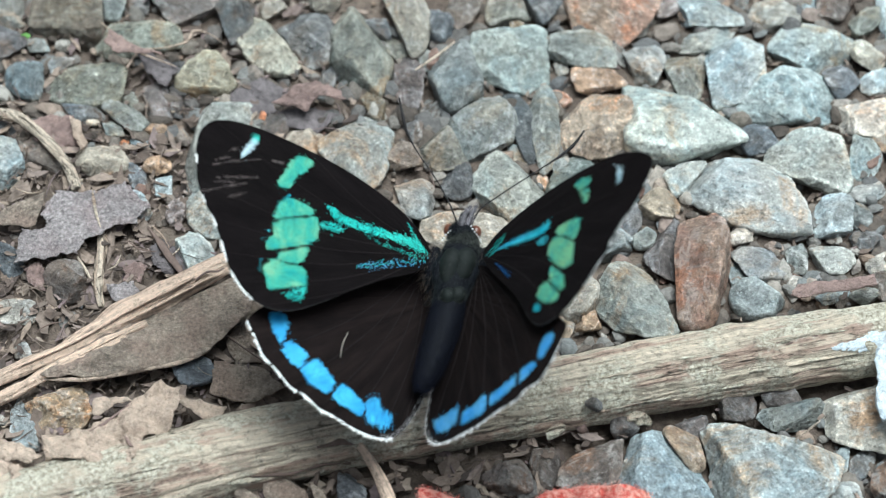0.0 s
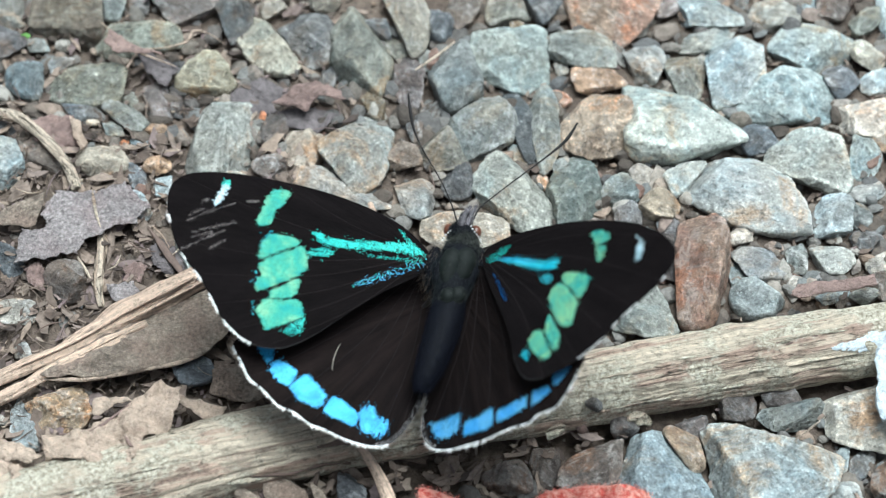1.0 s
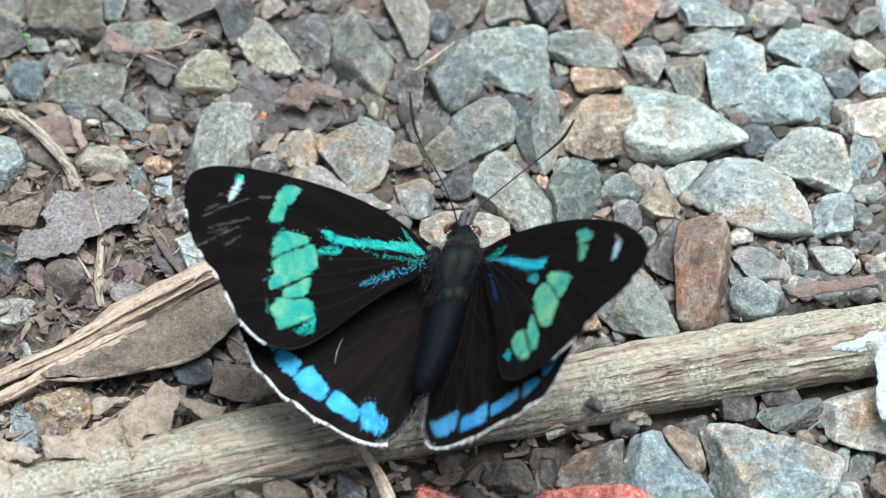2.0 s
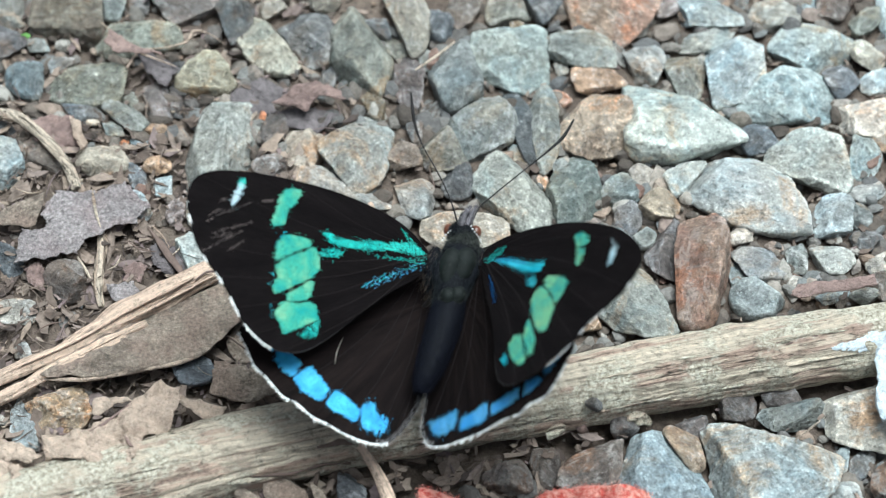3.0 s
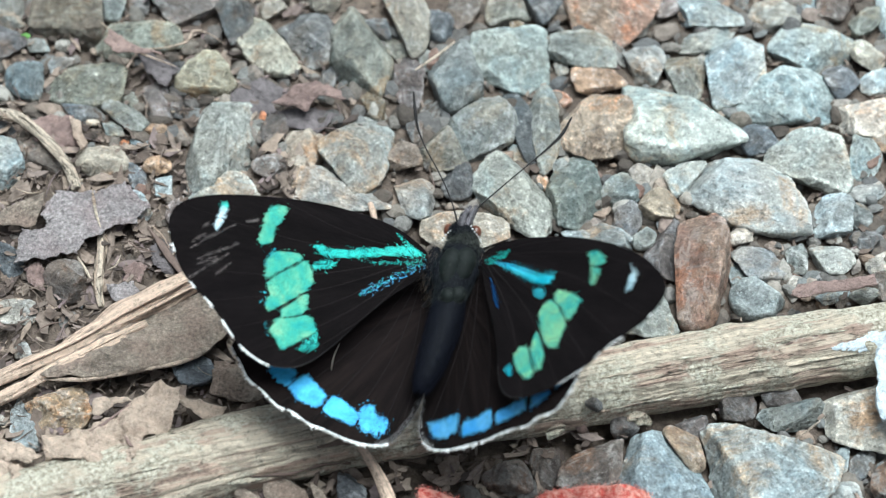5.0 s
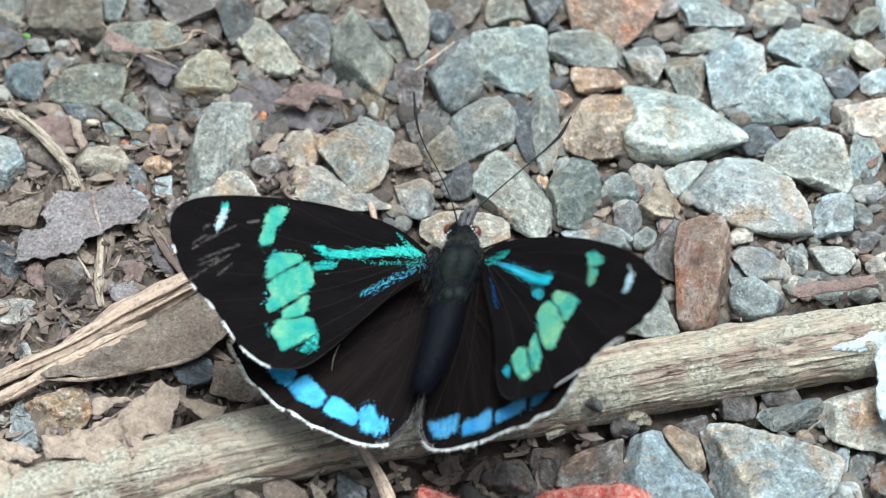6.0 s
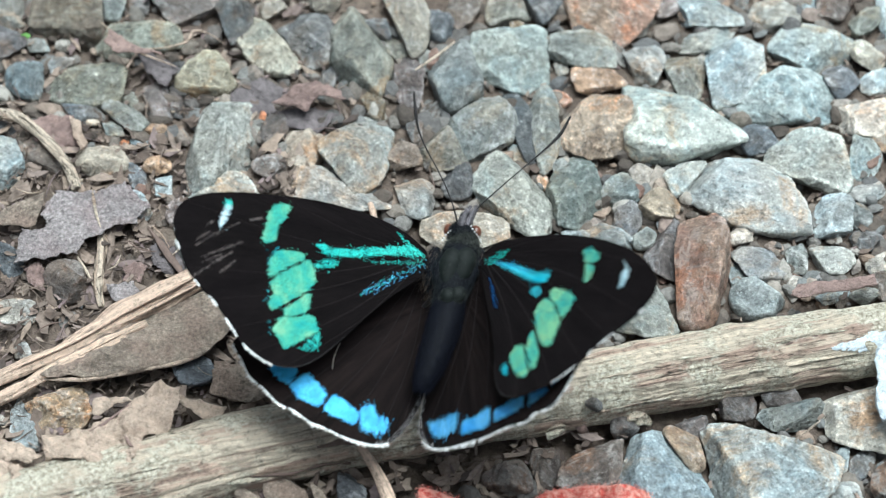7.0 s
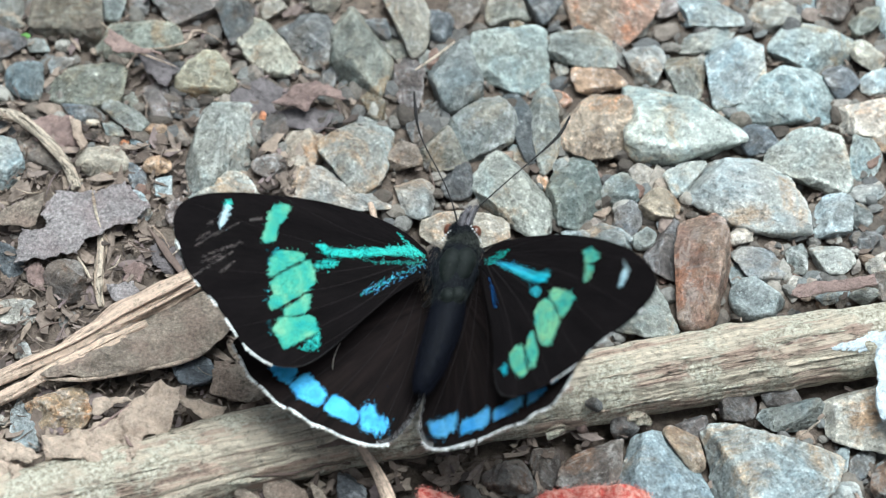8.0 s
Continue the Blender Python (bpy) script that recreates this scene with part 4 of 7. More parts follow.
leaf("dead_leaf", [(-16.32, -25.94), (-13.89, -25.94), (-12.34, -26.99), (-11.26, -29.12), (-15.28, -29.4), (-15.95, -27.68)], 0.6, "olive-brown dead leaves under the branch", LEAF_BROWN, curl=0.3, axis=-20, dome=0.4, ripple=0.7, seed=11)
# dark sheet that paints the shade of a hollow, the next is a leaf
leaf("dead_leaf", [(-16.5, 15.95), (-12.59, 16.66), (-10.32, 15.59), (-12.5, 13.47), (-15.87, 14.18)], 0.5, "dark purple-grey leaf scrap and painted hollow shade between stones", LEAF_AND_HOLLOW, curl=0.3, axis=-20, dome=0.4, ripple=0.7, seed=12)
leaf("dead_leaf", [(-21.2, 20.31), (-18.38, 20.67), (-15.48, 18.86), (-16.52, 16.35), (-19.86, 15.63), (-21.19, 17.78)], 0.6, "dark purple-grey leaf scrap and painted hollow shade between stones", LEAF_AND_HOLLOW, curl=0.3, axis=40, dome=0.2, ripple=0.5, seed=13)
leaf("dead_leaf", [(-31.97, -4.7), (-29.31, -4.57), (-28.29, -6.31), (-29.35, -7.78), (-31.13, -6.63)], 1, "grey leaf scrap on soil", LEAF_GREY, curl=0.3, axis=40, dome=0.3, ripple=0.5, seed=14)
leaf("dead_leaf", [(-18.85, -6.8), (-16.74, -6.16), (-15.05, -8.71), (-15.94, -13.1), (-19.05, -13.72), (-20.22, -11.23)], 0.3, "brown rotting leaf on soil", LEAF_BROWN, curl=0.3, axis=40, dome=0.3, ripple=0.7, seed=15)
leaf("dead_leaf", [(-21.13, -13.39), (-16.39, -14.32), (-14.74, -16.46), (-17.27, -17.98), (-21.46, -17.07)], 0.6, "brown rotting leaf beside the branch", LEAF_BROWN, curl=0.3, axis=0, dome=0.5, ripple=0.7, seed=16)
leaf("bark_splinter", [(32.42, -6.99), (33.26, -5.84), (35.29, -5.59), (37.96, -5.33), (40.55, -4.88), (40.71, -5.97), (37.85, -6.61), (35.16, -7.06), (33.28, -7.5)], 2.6, "flat reddish-brown bark splinter by the branch", BARK_PINK, curl=-0.4, axis=4, dome=0.15, ripple=0.12, seed=22, thick=0.15, category='bark')
petal = leaf("red_petal", [(-2.2, -28.29), (-0.95, -28.17), (0.8, -28.97), (3.78, -30.39), (2.76, -32.92), (-1.19, -32.36)], 2.6, "bright red fallen petal on gravel", RED, curl=0.8, axis=-20, dome=0.8, ripple=0.3, seed=17, thick=0.4, torn=0.2, category='petal')
fuzz(petal, 89)
petal = leaf("red_petal", [(8.26, -29.41), (10.28, -28.33), (13.29, -27.87), (16.29, -27.87), (18.23, -29.13), (17.6, -31.95), (12.62, -33.07), (8.7, -31.95)], 2.8, "bright red fallen petal on gravel", RED, curl=0.8, axis=5, dome=0.9, ripple=0.3, seed=18, thick=0.5, torn=0.2, category='petal')
fuzz(petal, 90)
dropping = leaf("bird_dropping", [(39.19, -15.79), (39.71, -14.69), (42.12, -13.34), (41.2, -22.06), (39.32, -21.65), (38.91, -19.7), (39.32, -17.6)], 4.6, "chalky blue-white dropping on the branch", CHALK, curl=0.2, axis=80, dome=0.2, ripple=0.25, seed=19, thick=0.5, category='bird dropping', tilt=(0, 0.1))
spatter(dropping, (39.48, -11.32, 1.30), (0.983, 0.183, 0.000), 3.42, 1.4, 0.26, 0)
spatter(dropping, (38.29, -11.54, 1.30), (0.983, 0.183, 0.000), 3.42, 1, 0.2, 1)
spatter(dropping, (37.18, -11.75, 1.30), (0.983, 0.183, 0.000), 3.42, 0.8, 0.13, 2)
spatter(dropping, (36.17, -11.93, 1.30), (0.983, 0.183, 0.000), 3.42, 0.6, 0.1, 3)
spatter(dropping, (39.75, -11.27, 1.30), (0.983, 0.183, 0.000), 3.42, 1.4, 0.3, 4)
spatter(dropping, (35.47, -12.06, 1.30), (0.983, 0.183, 0.000), 3.42, 0.3, 0.05, 5)
spatter(dropping, (39.02, -11.40, 1.30), (0.983, 0.183, 0.000), 3.42, 0.7, 0.1, 6)
spatter(dropping, (36.70, -11.83, 1.30), (0.983, 0.183, 0.000), 3.42, 0.4, 0.05, 7)
spatter(dropping, (37.68, -11.65, 1.30), (0.983, 0.183, 0.000), 3.42, 0.5, 0.07, 8)
spatter(dropping, (35.94, -11.97, 1.30), (0.983, 0.183, 0.000), 3.42, 0.25, 0.04, 9)
rolled(grey_leaf, [(-33.90, 5.67, 1.90), (-33.63, 4.38, 1.90), (-33.29, 2.84, 1.90), (-32.74, 1.24, 1.90)], [0.1, 0.16, 0.14, 0.06], "pale midrib", FIBRE_PALE)
rolled(brown_leaf, [(-36.72, -15.94, 2.00), (-32.80, -16.07, 2.20), (-27.69, -15.09, 2.20), (-23.60, -14.04, 2.20), (-21.51, -12.68, 2.00)], [0.1, 0.25, 0.22, 0.25, 0.1], "rolled lower edge")
rolled(tan_leaf, [(-34.24, -23.14, 4.30), (-31.91, -23.38, 4.70), (-29.71, -22.04, 5.00), (-28.16, -20.50, 5.00)], [0.06, 0.12, 0.12, 0.06], "dark folded edge", LEAF_RUST)
rolled(tan_leaf, [(-34.86, -25.24, 3.90), (-32.30, -25.76, 4.00), (-29.67, -27.03, 4.20), (-27.61, -26.45, 4.20)], [0.1, 0.3, 0.3, 0.1], "curled torn edge")
rolled(tan_leaf, [(-28.25, -23.85, 5.20), (-27.78, -24.67, 5.30), (-27.30, -25.19, 5.20)], [0.05, 0.16, 0.14, 0.05], "small dark torn hole edge", LEAF_RUST)
leaf("dead_leaf", [(-39.94, -23.9), (-38.04, -24.36), (-36.28, -25.41), (-35.41, -26.21), (-36.44, -26.9), (-38.2, -26.21), (-39.74, -25.87)], 4.8, "torn pale yellowish leaf flakes on the branch", LEAF_TAN, curl=0.3, axis=-25, dome=0.5, ripple=0.7, seed=25, torn=1.4)
leaf("dead_leaf", [(-38.6, -26.63), (-37.53, -26.4), (-36.52, -27.54), (-36.61, -28.68), (-37.84, -28.23)], 4.6, "torn pale yellowish leaf flakes on the branch", LEAF_TAN, curl=0.3, axis=60, dome=0.4, ripple=0.6, seed=26, torn=1.4)
leaf("dead_leaf", [(-31, 22.47), (-29.66, 22.91), (-27.43, 21.74), (-26.23, 20.58), (-27.1, 20), (-27.46, 18.7), (-28.38, 18.99), (-29.6, 20.29)], 1.4, "dark brown curled dead leaf between stones", LEAF_AND_HOLLOW, curl=0.5, axis=-40, dome=0.6, ripple=0.6, seed=27, torn=1.2)
# added sheet that stands for an orange-tan area on the stone, not a leaf
leaf("dead_leaf", [(-34.1, 22.72), (-33.27, 24.34), (-31.74, 22.87), (-29.74, 21.7), (-27.22, 20.98), (-29.58, 20.98), (-32.41, 21.27)], 3.3, "thin rusty sheet added for the orange-tan area of a stone", BARK_PINK, curl=0.4, axis=-20, dome=0.5, ripple=0.5, seed=28, torn=1.2)
leaf("dead_leaf", [(-28.21, -0.37), (-26.76, 0.62), (-25.15, -0.9), (-24.38, -2.99), (-25.96, -3.52), (-27.65, -2.34)], 0.4, "dark rotting leaf scraps on damp soil", LEAF_AND_HOLLOW, curl=0.3, axis=-40, dome=0.3, ripple=0.8, seed=29, torn=1.5)
leaf("dead_leaf", [(-30.54, -2.41), (-29.28, -1.89), (-28.03, -2.93), (-28.58, -4.36), (-30.08, -4.23)], 0.5, "dark rotting leaf scraps on damp soil", LEAF_RUST, curl=0.3, axis=30, dome=0.3, ripple=0.8, seed=30, torn=1.5)
leaf("dead_leaf", [(-39.99, -2.46), (-38.42, -1.94), (-37.5, -3.76), (-37.68, -5.38), (-39.23, -4.74)], 0.5, "small rusty leaf scrap on soil", LEAF_RUST, curl=0.4, axis=60, dome=0.4, ripple=0.6, seed=31, torn=1.3)
leaf("seedling", [(-42.41, 24.38), (-41.98, 24.67), (-41.48, 24.23), (-41.85, 23.93)], 2.6, "tiny green seedling on soil", GREEN, curl=0.4, dome=0.2, ripple=0.1, seed=20, category='seedling')


# ---- the butterfly ----
def inside(poly, pts):
    x, y = pts[:, 0], pts[:, 1]
    odd = np.zeros(len(pts), bool)
    for (x0, y0), (x1, y1) in zip(poly, np.roll(poly, -1, 0)):
        odd ^= ((y0 > y) != (y1 > y)) & (x < (x1 - x0) * (y - y0) / (y1 - y0 + 1e-12) + x0)
    return odd


def edge_distance(poly, pts):
    best = np.full(len(pts), 1e9)
    for a, b in zip(poly, np.roll(poly, -1, 0)):
        d = b - a
        t = np.clip(((pts - a) @ d) / (d @ d + 1e-12), 0, 1)
        best = np.minimum(best, np.linalg.norm(pts - a - t[:, None] * d, axis=1))
    return best


def scales(outline, seed, cover=1.0, step=0.044, fray=0.22, lift=0.07, length=0.09, width=0.046, grow=0.06, square=0.0):
    """A patch of wing scales: small overlapping plates in rows, breaking up into streaks across its edge."""
    r = np.random.RandomState(seed)
    poly = spline(outline, 5, True)
    mid = poly.mean(0)
    poly = mid + (poly - mid) * (1 + grow / np.linalg.norm(poly - mid, axis=1).mean())
    if square:   # fuller corners
        axes = np.linalg.eigh(np.cov((poly - mid).T))[1]
        q = (poly - mid) @ axes
        half = np.abs(q).max(0)
        c, w = np.abs(q / half).T + 1e-6
        q *= (1 + square * (np.sqrt(c * c + w * w) / (c ** 4 + w ** 4) ** 0.25 - 1))[:, None]
        poly = mid + q @ axes.T
    lo, hi = poly.min(0) - 2 * fray, poly.max(0) + 2 * fray
    gx, gy = np.meshgrid(np.arange(lo[0], hi[0], step), np.arange(lo[1], hi[1], step))
    pts = np.c_[gx.ravel(), gy.ravel()]
    pts += r.uniform(-0.5, 0.5, pts.shape) * step
    depth = edge_distance(poly, pts) * np.where(inside(poly, pts), 1, -1)
    turn = np.arctan2(pts[:, 1], np.abs(pts[:, 0])) * np.linalg.norm(mid)   # rows of scales run out from the wing's root
    streak = np.interp(turn, np.arange(turn.min() - 0.2, turn.max() + 0.3, 0.11), r.uniform(-1, 1, 4000)[:len(np.arange(turn.min() - 0.2, turn.max() + 0.3, 0.11))])
    depth = depth + streak * fray * 0.55
    chance = np.clip((depth + fray * 0.5) / fray, 0, 1) ** 1.4
    stray = 0.12 * np.exp(np.minimum(depth, 0) / (0.4 * fray))   # single scales strewn round the patch
    keep = r.uniform(0, 1, len(pts)) < cover * np.maximum(chance, np.where(depth > -1.2 * fray, stray, 0))
    pts = pts[keep]
    n = len(pts)
    away = pts / (np.linalg.norm(pts, axis=1)[:, None] + 1e-9)
    across = np.c_[-away[:, 1], away[:, 0]]
    ln, wd = length * r.uniform(0.75, 1.25, n), width * r.uniform(0.75, 1.2, n)
    z = lift + r.uniform(0, 0.05, n)
    lean = r.uniform(-0.02, 0.03, n)
    verts = np.empty((n, 4, 3))
    for k, (u, w) in enumerate(((-0.5, -0.35), (-0.5, 0.35), (0.5, 0.5), (0.5, -0.5))):
        verts[:, k, :2] = pts + away * (u * ln)[:, None] + across * (w * wd)[:, None]
        verts[:, k, 2] = z + (0.5 + u) * lean
    faces = np.arange(4 * n).reshape(n, 4)
    return verts.reshape(-1, 3), faces


def patch(name, outline, seed, material, parent, label, **kw):
    """A patch of coloured scales on a wing."""
    return part(name, mesh_of(name, *scales(outline, seed, **kw), material, False), parent, label)


def wing(name, outline, parent, label):
    """A thin membrane with a slight camber."""
    edge = spline(outline, 5, True)
    bm = bmesh.new()
    bm.faces.new([bm.verts.new((x, y, 0)) for x, y in edge])
    bmesh.ops.triangulate(bm, faces=bm.faces[:])
    bmesh.ops.recalc_face_normals(bm, faces=bm.faces[:])
    if sum(q.normal.z for q in bm.faces) < 0:
        bmesh.ops.reverse_faces(bm, faces=bm.faces[:])
    r = bmesh.ops.extrude_face_region(bm, geom=bm.faces[:])
    for w in r["geom"]:
        if isinstance(w, bmesh.types.BMVert):
            w.co.z += 0.05
    for w in bm.verts:
        w.co *= MM
    me = bpy.data.meshes.new(name)
    bm.to_mesh(me)
    bm.free()
    me.materials.append(WING_HIND if name == "hindwing" else WING)
    return part(name, me, parent, label)


def fringe(outline, first, last, gaps, seed, parent, width=0.22, label="white scalloped margin fringe"):
    """Short white hairs along a stretch of the margin, with dark gaps at the veins."""
    r = random.Random(seed)
    edge = spline(outline, 5, True)
    i0, i1 = first * 5, last * 5
    verts, faces = [], []
    centre = edge.mean(0)
    for i in range(i0, i1):
        a, b = edge[i], edge[i + 1]
        d = b - a
        out = np.array((d[1], -d[0])) / (np.linalg.norm(d) + 1e-9)
        if out @ (a - centre) < 0:
            out = -out
        k = max(2, int(np.linalg.norm(d) / 0.026))
        for j in range(k):
            u = (i + j / k - i0) / (i1 - i0)
            if any(abs(u - g0) < g1 for g0, g1 in gaps):
                continue
            thick = 0.55 + 0.9 * abs(noise.noise(Vector((u * 31, seed, 0))))   # fuller and thinner tufts
            if r.random() > 0.45 + thick * 0.5:
                continue
            p = a + d * (j / k) - out * 0.10
            w = width * thick * r.uniform(0.6, 1.25)
            q = p + out * w + d / np.linalg.norm(d) * r.uniform(-0.06, 0.06)
            s = d / np.linalg.norm(d) * 0.022
            z, o = r.uniform(0.05, 0.10), len(verts)
            verts += [(*(p - s), z), (*(p + s), z), (*(q + s * 0.6), z), (*(q - s * 0.6), z)]
            faces.append((o, o + 1, o + 2, o + 3))
    return part("fringe", mesh_of("fringe", verts, faces, FRINGE, False), parent, label)


def veins(outline, ends, base, parent):
    """Fine raised veins from the wing's root to the margin."""
    edge = np.asarray(outline)
    for k in ends:
        a, b = np.array(base), edge[k] * 0.985
        mid = (a + b) / 2 + 0.05 * np.array((a[1] - b[1], b[0] - a[0]))
        v, f = tube([(*a, 0.045), (*mid, 0.045), (*b, 0.045)], [0.06, 0.045, 0.03], 6, 8)
        part("vein", mesh_of("vein", v, f, VEIN), parent)


def rim(outline, first, last, parent):
    """The rolled hind margin of a forewing."""
    e = spline(outline, 5, True)[first * 5:last * 5:3]
    part("hind_margin", mesh_of("hind_margin", *tube([(x, y, 0.03) for x, y in e], [0.045, 0.045, 0.03, 0.015, 0.012], 6, 3), RIM), parent, "thin pale hind margin")


def inner_hair(outline, first, last, seed, parent):
    """Pale hairs along the margin beside the abdomen."""
    r = random.Random(seed)
    e = spline(outline, 5, True)
    c = e.mean(0)
    pts, nor = [], []
    for _ in range(190):
        u = r.uniform(first * 5, last * 5 - 1)
        i = int(u)
        p = e[i] + (e[i + 1] - e[i]) * (u - i)
        d = e[i + 1] - e[i]
        n = np.array((d[1], -d[0])) / (np.linalg.norm(d) + 1e-9)
        n = n if n @ (p - c) > 0 else -n
        pts.append((*(p - n * r.uniform(0.0, 0.5)), 0.08))
        nor.append((n[0], n[1], 0.15))
    part("hair_edge", mesh_of("hair_edge", *hairs(pts, nor, 0.5, 0.009, seed, (0, -1.0, 0.1), 0.4), HAIR_GREY, False), parent, "pale grey hairs on the inner margin")


def skin_hairs(tube_mesh, count, length, thick, seed, lie, spread=0.5):
    """Hairs spread over a tube's skin."""
    r = random.Random(seed)
    v, f = tube_mesh
    v = np.array(v)
    pts, nor = [], []
    quads = [q for q in f if len(q) == 4]
    for _ in range(count):
        q = v[list(r.choice(quads))]
        a, b = r.random(), r.random()
        pts.append((q[0] * (1 - a) + q[1] * a) * (1 - b) + (q[3] * (1 - a) + q[2] * a) * b)
        n = np.cross(q[1] - q[0], q[3] - q[0])
        nor.append(n / (np.linalg.norm(n) + 1e-9))
    return hairs(pts, nor, length, thick, seed, lie, spread)


butterfly = at(tagged(new("butterfly"), "black butterfly with mint-green bands and azure margin spots", "butterfly"), 1.11, -10.85, 0.00)
BACK = Vector((-0.233, -0.945, -0.230))   # from head to tail

thorax_mesh = tube([(0.97, 2.98, 13.10), (0.82, 2.17, 12.92), (0.51, 1.09, 12.70), (0.20, -0.15, 12.45), (-0.10, -1.33, 12.20), (-0.41, -2.50, 11.97), (-0.71, -3.73, 11.72)], [0.85, 1.4, 1.72, 1.8, 1.7, 1.5, 1.25], 28, 6, rough=0.25)
thorax = part("thorax", mesh_of("thorax", *thorax_mesh, BODY), butterfly, "dark furry thorax")
part("fur", mesh_of("fur", *skin_hairs(thorax_mesh, 5200, 0.36, 0.013, 1, BACK * 1.8, 0.5), HAIR_DARK, False), thorax, "short dark teal-grey fur")
abdomen_mesh = tube([(-0.31, -2.39, 11.98), (-0.66, -3.99, 11.66), (-1.16, -5.84, 11.29), (-1.76, -7.69, 10.94), (-2.30, -9.27, 10.65), (-2.80, -10.59, 10.41), (-3.09, -11.48, 10.25)], [1.15, 1.5, 1.55, 1.42, 1.22, 0.9, 0.4], 24, 6, rough=0.08)
abdomen = part("abdomen", mesh_of("abdomen", *abdomen_mesh, BODY), butterfly, "blue-black tapering abdomen")
part("fur", mesh_of("fur", *skin_hairs(abdomen_mesh, 4200, 0.45, 0.013, 2, BACK * 1.9, 0.6), HAIR_NAVY, False), abdomen)
head_mesh = tube([(0.92, 4.26, 13.40), (0.77, 3.82, 13.32), (0.62, 3.33, 13.22), (0.46, 2.79, 13.10), (0.36, 2.20, 12.98)], [0.5, 1.0, 1.3, 1.2, 0.6], 20, 4)
head = part("head", mesh_of("head", *head_mesh, BODY), butterfly, "dark furry head")
part("fur", mesh_of("fur", *skin_hairs(head_mesh, 1500, 0.34, 0.016, 3, BACK * 0.8, 0.7), HAIR_DARK, False), head)


collar_pts = [Vector(q) for q in np.array(thorax_mesh[0])[:28 * 9]]
part("collar", mesh_of("collar", *hairs(collar_pts * 8, [(0, 0.2, 0.9)] * (len(collar_pts) * 8), 0.8, 0.017, 9, BACK * 0.7, 0.9), HAIR_OLIVE, False), thorax, "olive-brown furry collar")


def blob(name, centre, size, material, parent, label=""):
    v, f = BALLS[3]
    return part(name, mesh_of(name, v * size + np.array(centre), f, material), parent, label)


blob("eye", (-0.55, 3.70, 13.14), (0.52, 0.62, 0.6), EYE_BROWN, head, "shiny red-brown compound eye")
blob("eye", (1.84, 3.57, 13.05), (0.52, 0.62, 0.6), EYE_BROWN, head, "shiny red-brown compound eye")
for rim_line in ([(-1.16, 2.41, 13.46), (-0.86, 2.79, 13.72), (-0.45, 3.08, 13.92), (0.00, 3.29, 14.07)], [(1.42, 3.41, 14.16), (1.72, 3.00, 13.86), (2.08, 2.66, 13.63), (2.28, 2.29, 13.37)]):
    for spot in spline(rim_line, 2):
        blob("eye_rim_scale", spot, (0.085, 0.07, 0.08), FRINGE, head, "white scale tuft beside the eye")
for palp_line, palp_size in (([(0.46, 3.04, 13.89), (0.61, 3.68, 14.22), (0.82, 4.43, 14.38), (1.43, 5.31, 14.63)], [0.26, 0.36, 0.3, 0.08]), ([(0.97, 3.28, 13.82), (1.17, 3.89, 14.00), (1.43, 4.59, 14.25), (1.94, 5.42, 14.58)], [0.24, 0.32, 0.26, 0.06])):
    palp = tube(palp_line, palp_size, 12, 6, rough=0.12)
    part("palp", mesh_of("palp", *palp, PALP), head, "purple-grey scaly palp")
    part("fur", mesh_of("fur", *skin_hairs(palp, 420, 0.2, 0.013, 15, (0.1, 0.6, 0.5), 0.5), PALP, False), head)
    part("fur", mesh_of("fur", *skin_hairs(palp, 130, 0.22, 0.012, 16, (0.1, 0.6, 0.5), 0.4), HAIR_GREY, False), head)


def antenna(points, base):
    p = np.array(points) - np.array(base)
    ob = part("antenna", mesh_of("antenna", *tube(p, [0.09, 0.07, 0.062, 0.062, 0.062, 0.07, 0.12, 0.17, 0.07], 8, 8), ANTENNA), butterfly, "thin black clubbed antenna")
    return at(ob, *base)


for lobe in ([(-0.71, 1.14, 13.42), (-1.11, 0.31, 13.21), (-1.41, -0.60, 12.93), (-1.46, -1.60, 12.60), (-1.16, -2.45, 12.25)], [(1.31, 1.06, 13.36), (1.41, 0.23, 13.15), (1.36, -0.69, 12.87), (1.10, -1.68, 12.54), (0.60, -2.53, 12.19)]):
    side = tube(lobe, [0.15, 0.62, 0.75, 0.55, 0.1], 14, 5, rough=0.1)
    part("tegula", mesh_of("tegula", *side, BODY), thorax, "dark glossy shoulder lobe")
    part("fur", mesh_of("fur", *skin_hairs(side, 700, 0.3, 0.014, 12, BACK * 1.6, 0.5), HAIR_DARK, False), thorax)
for plate in (([(1.01, 1.39, 13.77), (0.90, 0.49, 13.57), (0.60, -0.75, 13.32), (0.09, -2.04, 13.07)], [0.2, 1.0, 1.15, 0.9, 0.25]),
              ([(0.25, 1.35, 13.83), (-0.21, 0.26, 13.63), (-0.61, -1.03, 13.37), (-0.86, -2.41, 13.08)], [0.2, 0.95, 1.1, 0.8, 0.25]),
              ([(-0.51, -2.58, 13.15), (-0.66, -3.27, 13.01), (-0.81, -4.16, 12.83)], [0.2, 0.72, 0.72, 0.2]),
              ([(0.34, -2.39, 13.06), (0.24, -3.08, 12.92), (-0.06, -3.99, 12.74)], [0.2, 0.72, 0.72, 0.2])):
    shield = tube(plate[0], plate[1], 18, 6, rough=0.08)
    part("back_plate", mesh_of("back_plate", *shield, PLATE), thorax, "dark olive-green glossy back plate")
    part("fur", mesh_of("fur", *skin_hairs(shield, 170, 0.22, 0.011, 14, BACK * 2, 0.4), HAIR_OLIVE, False), thorax)
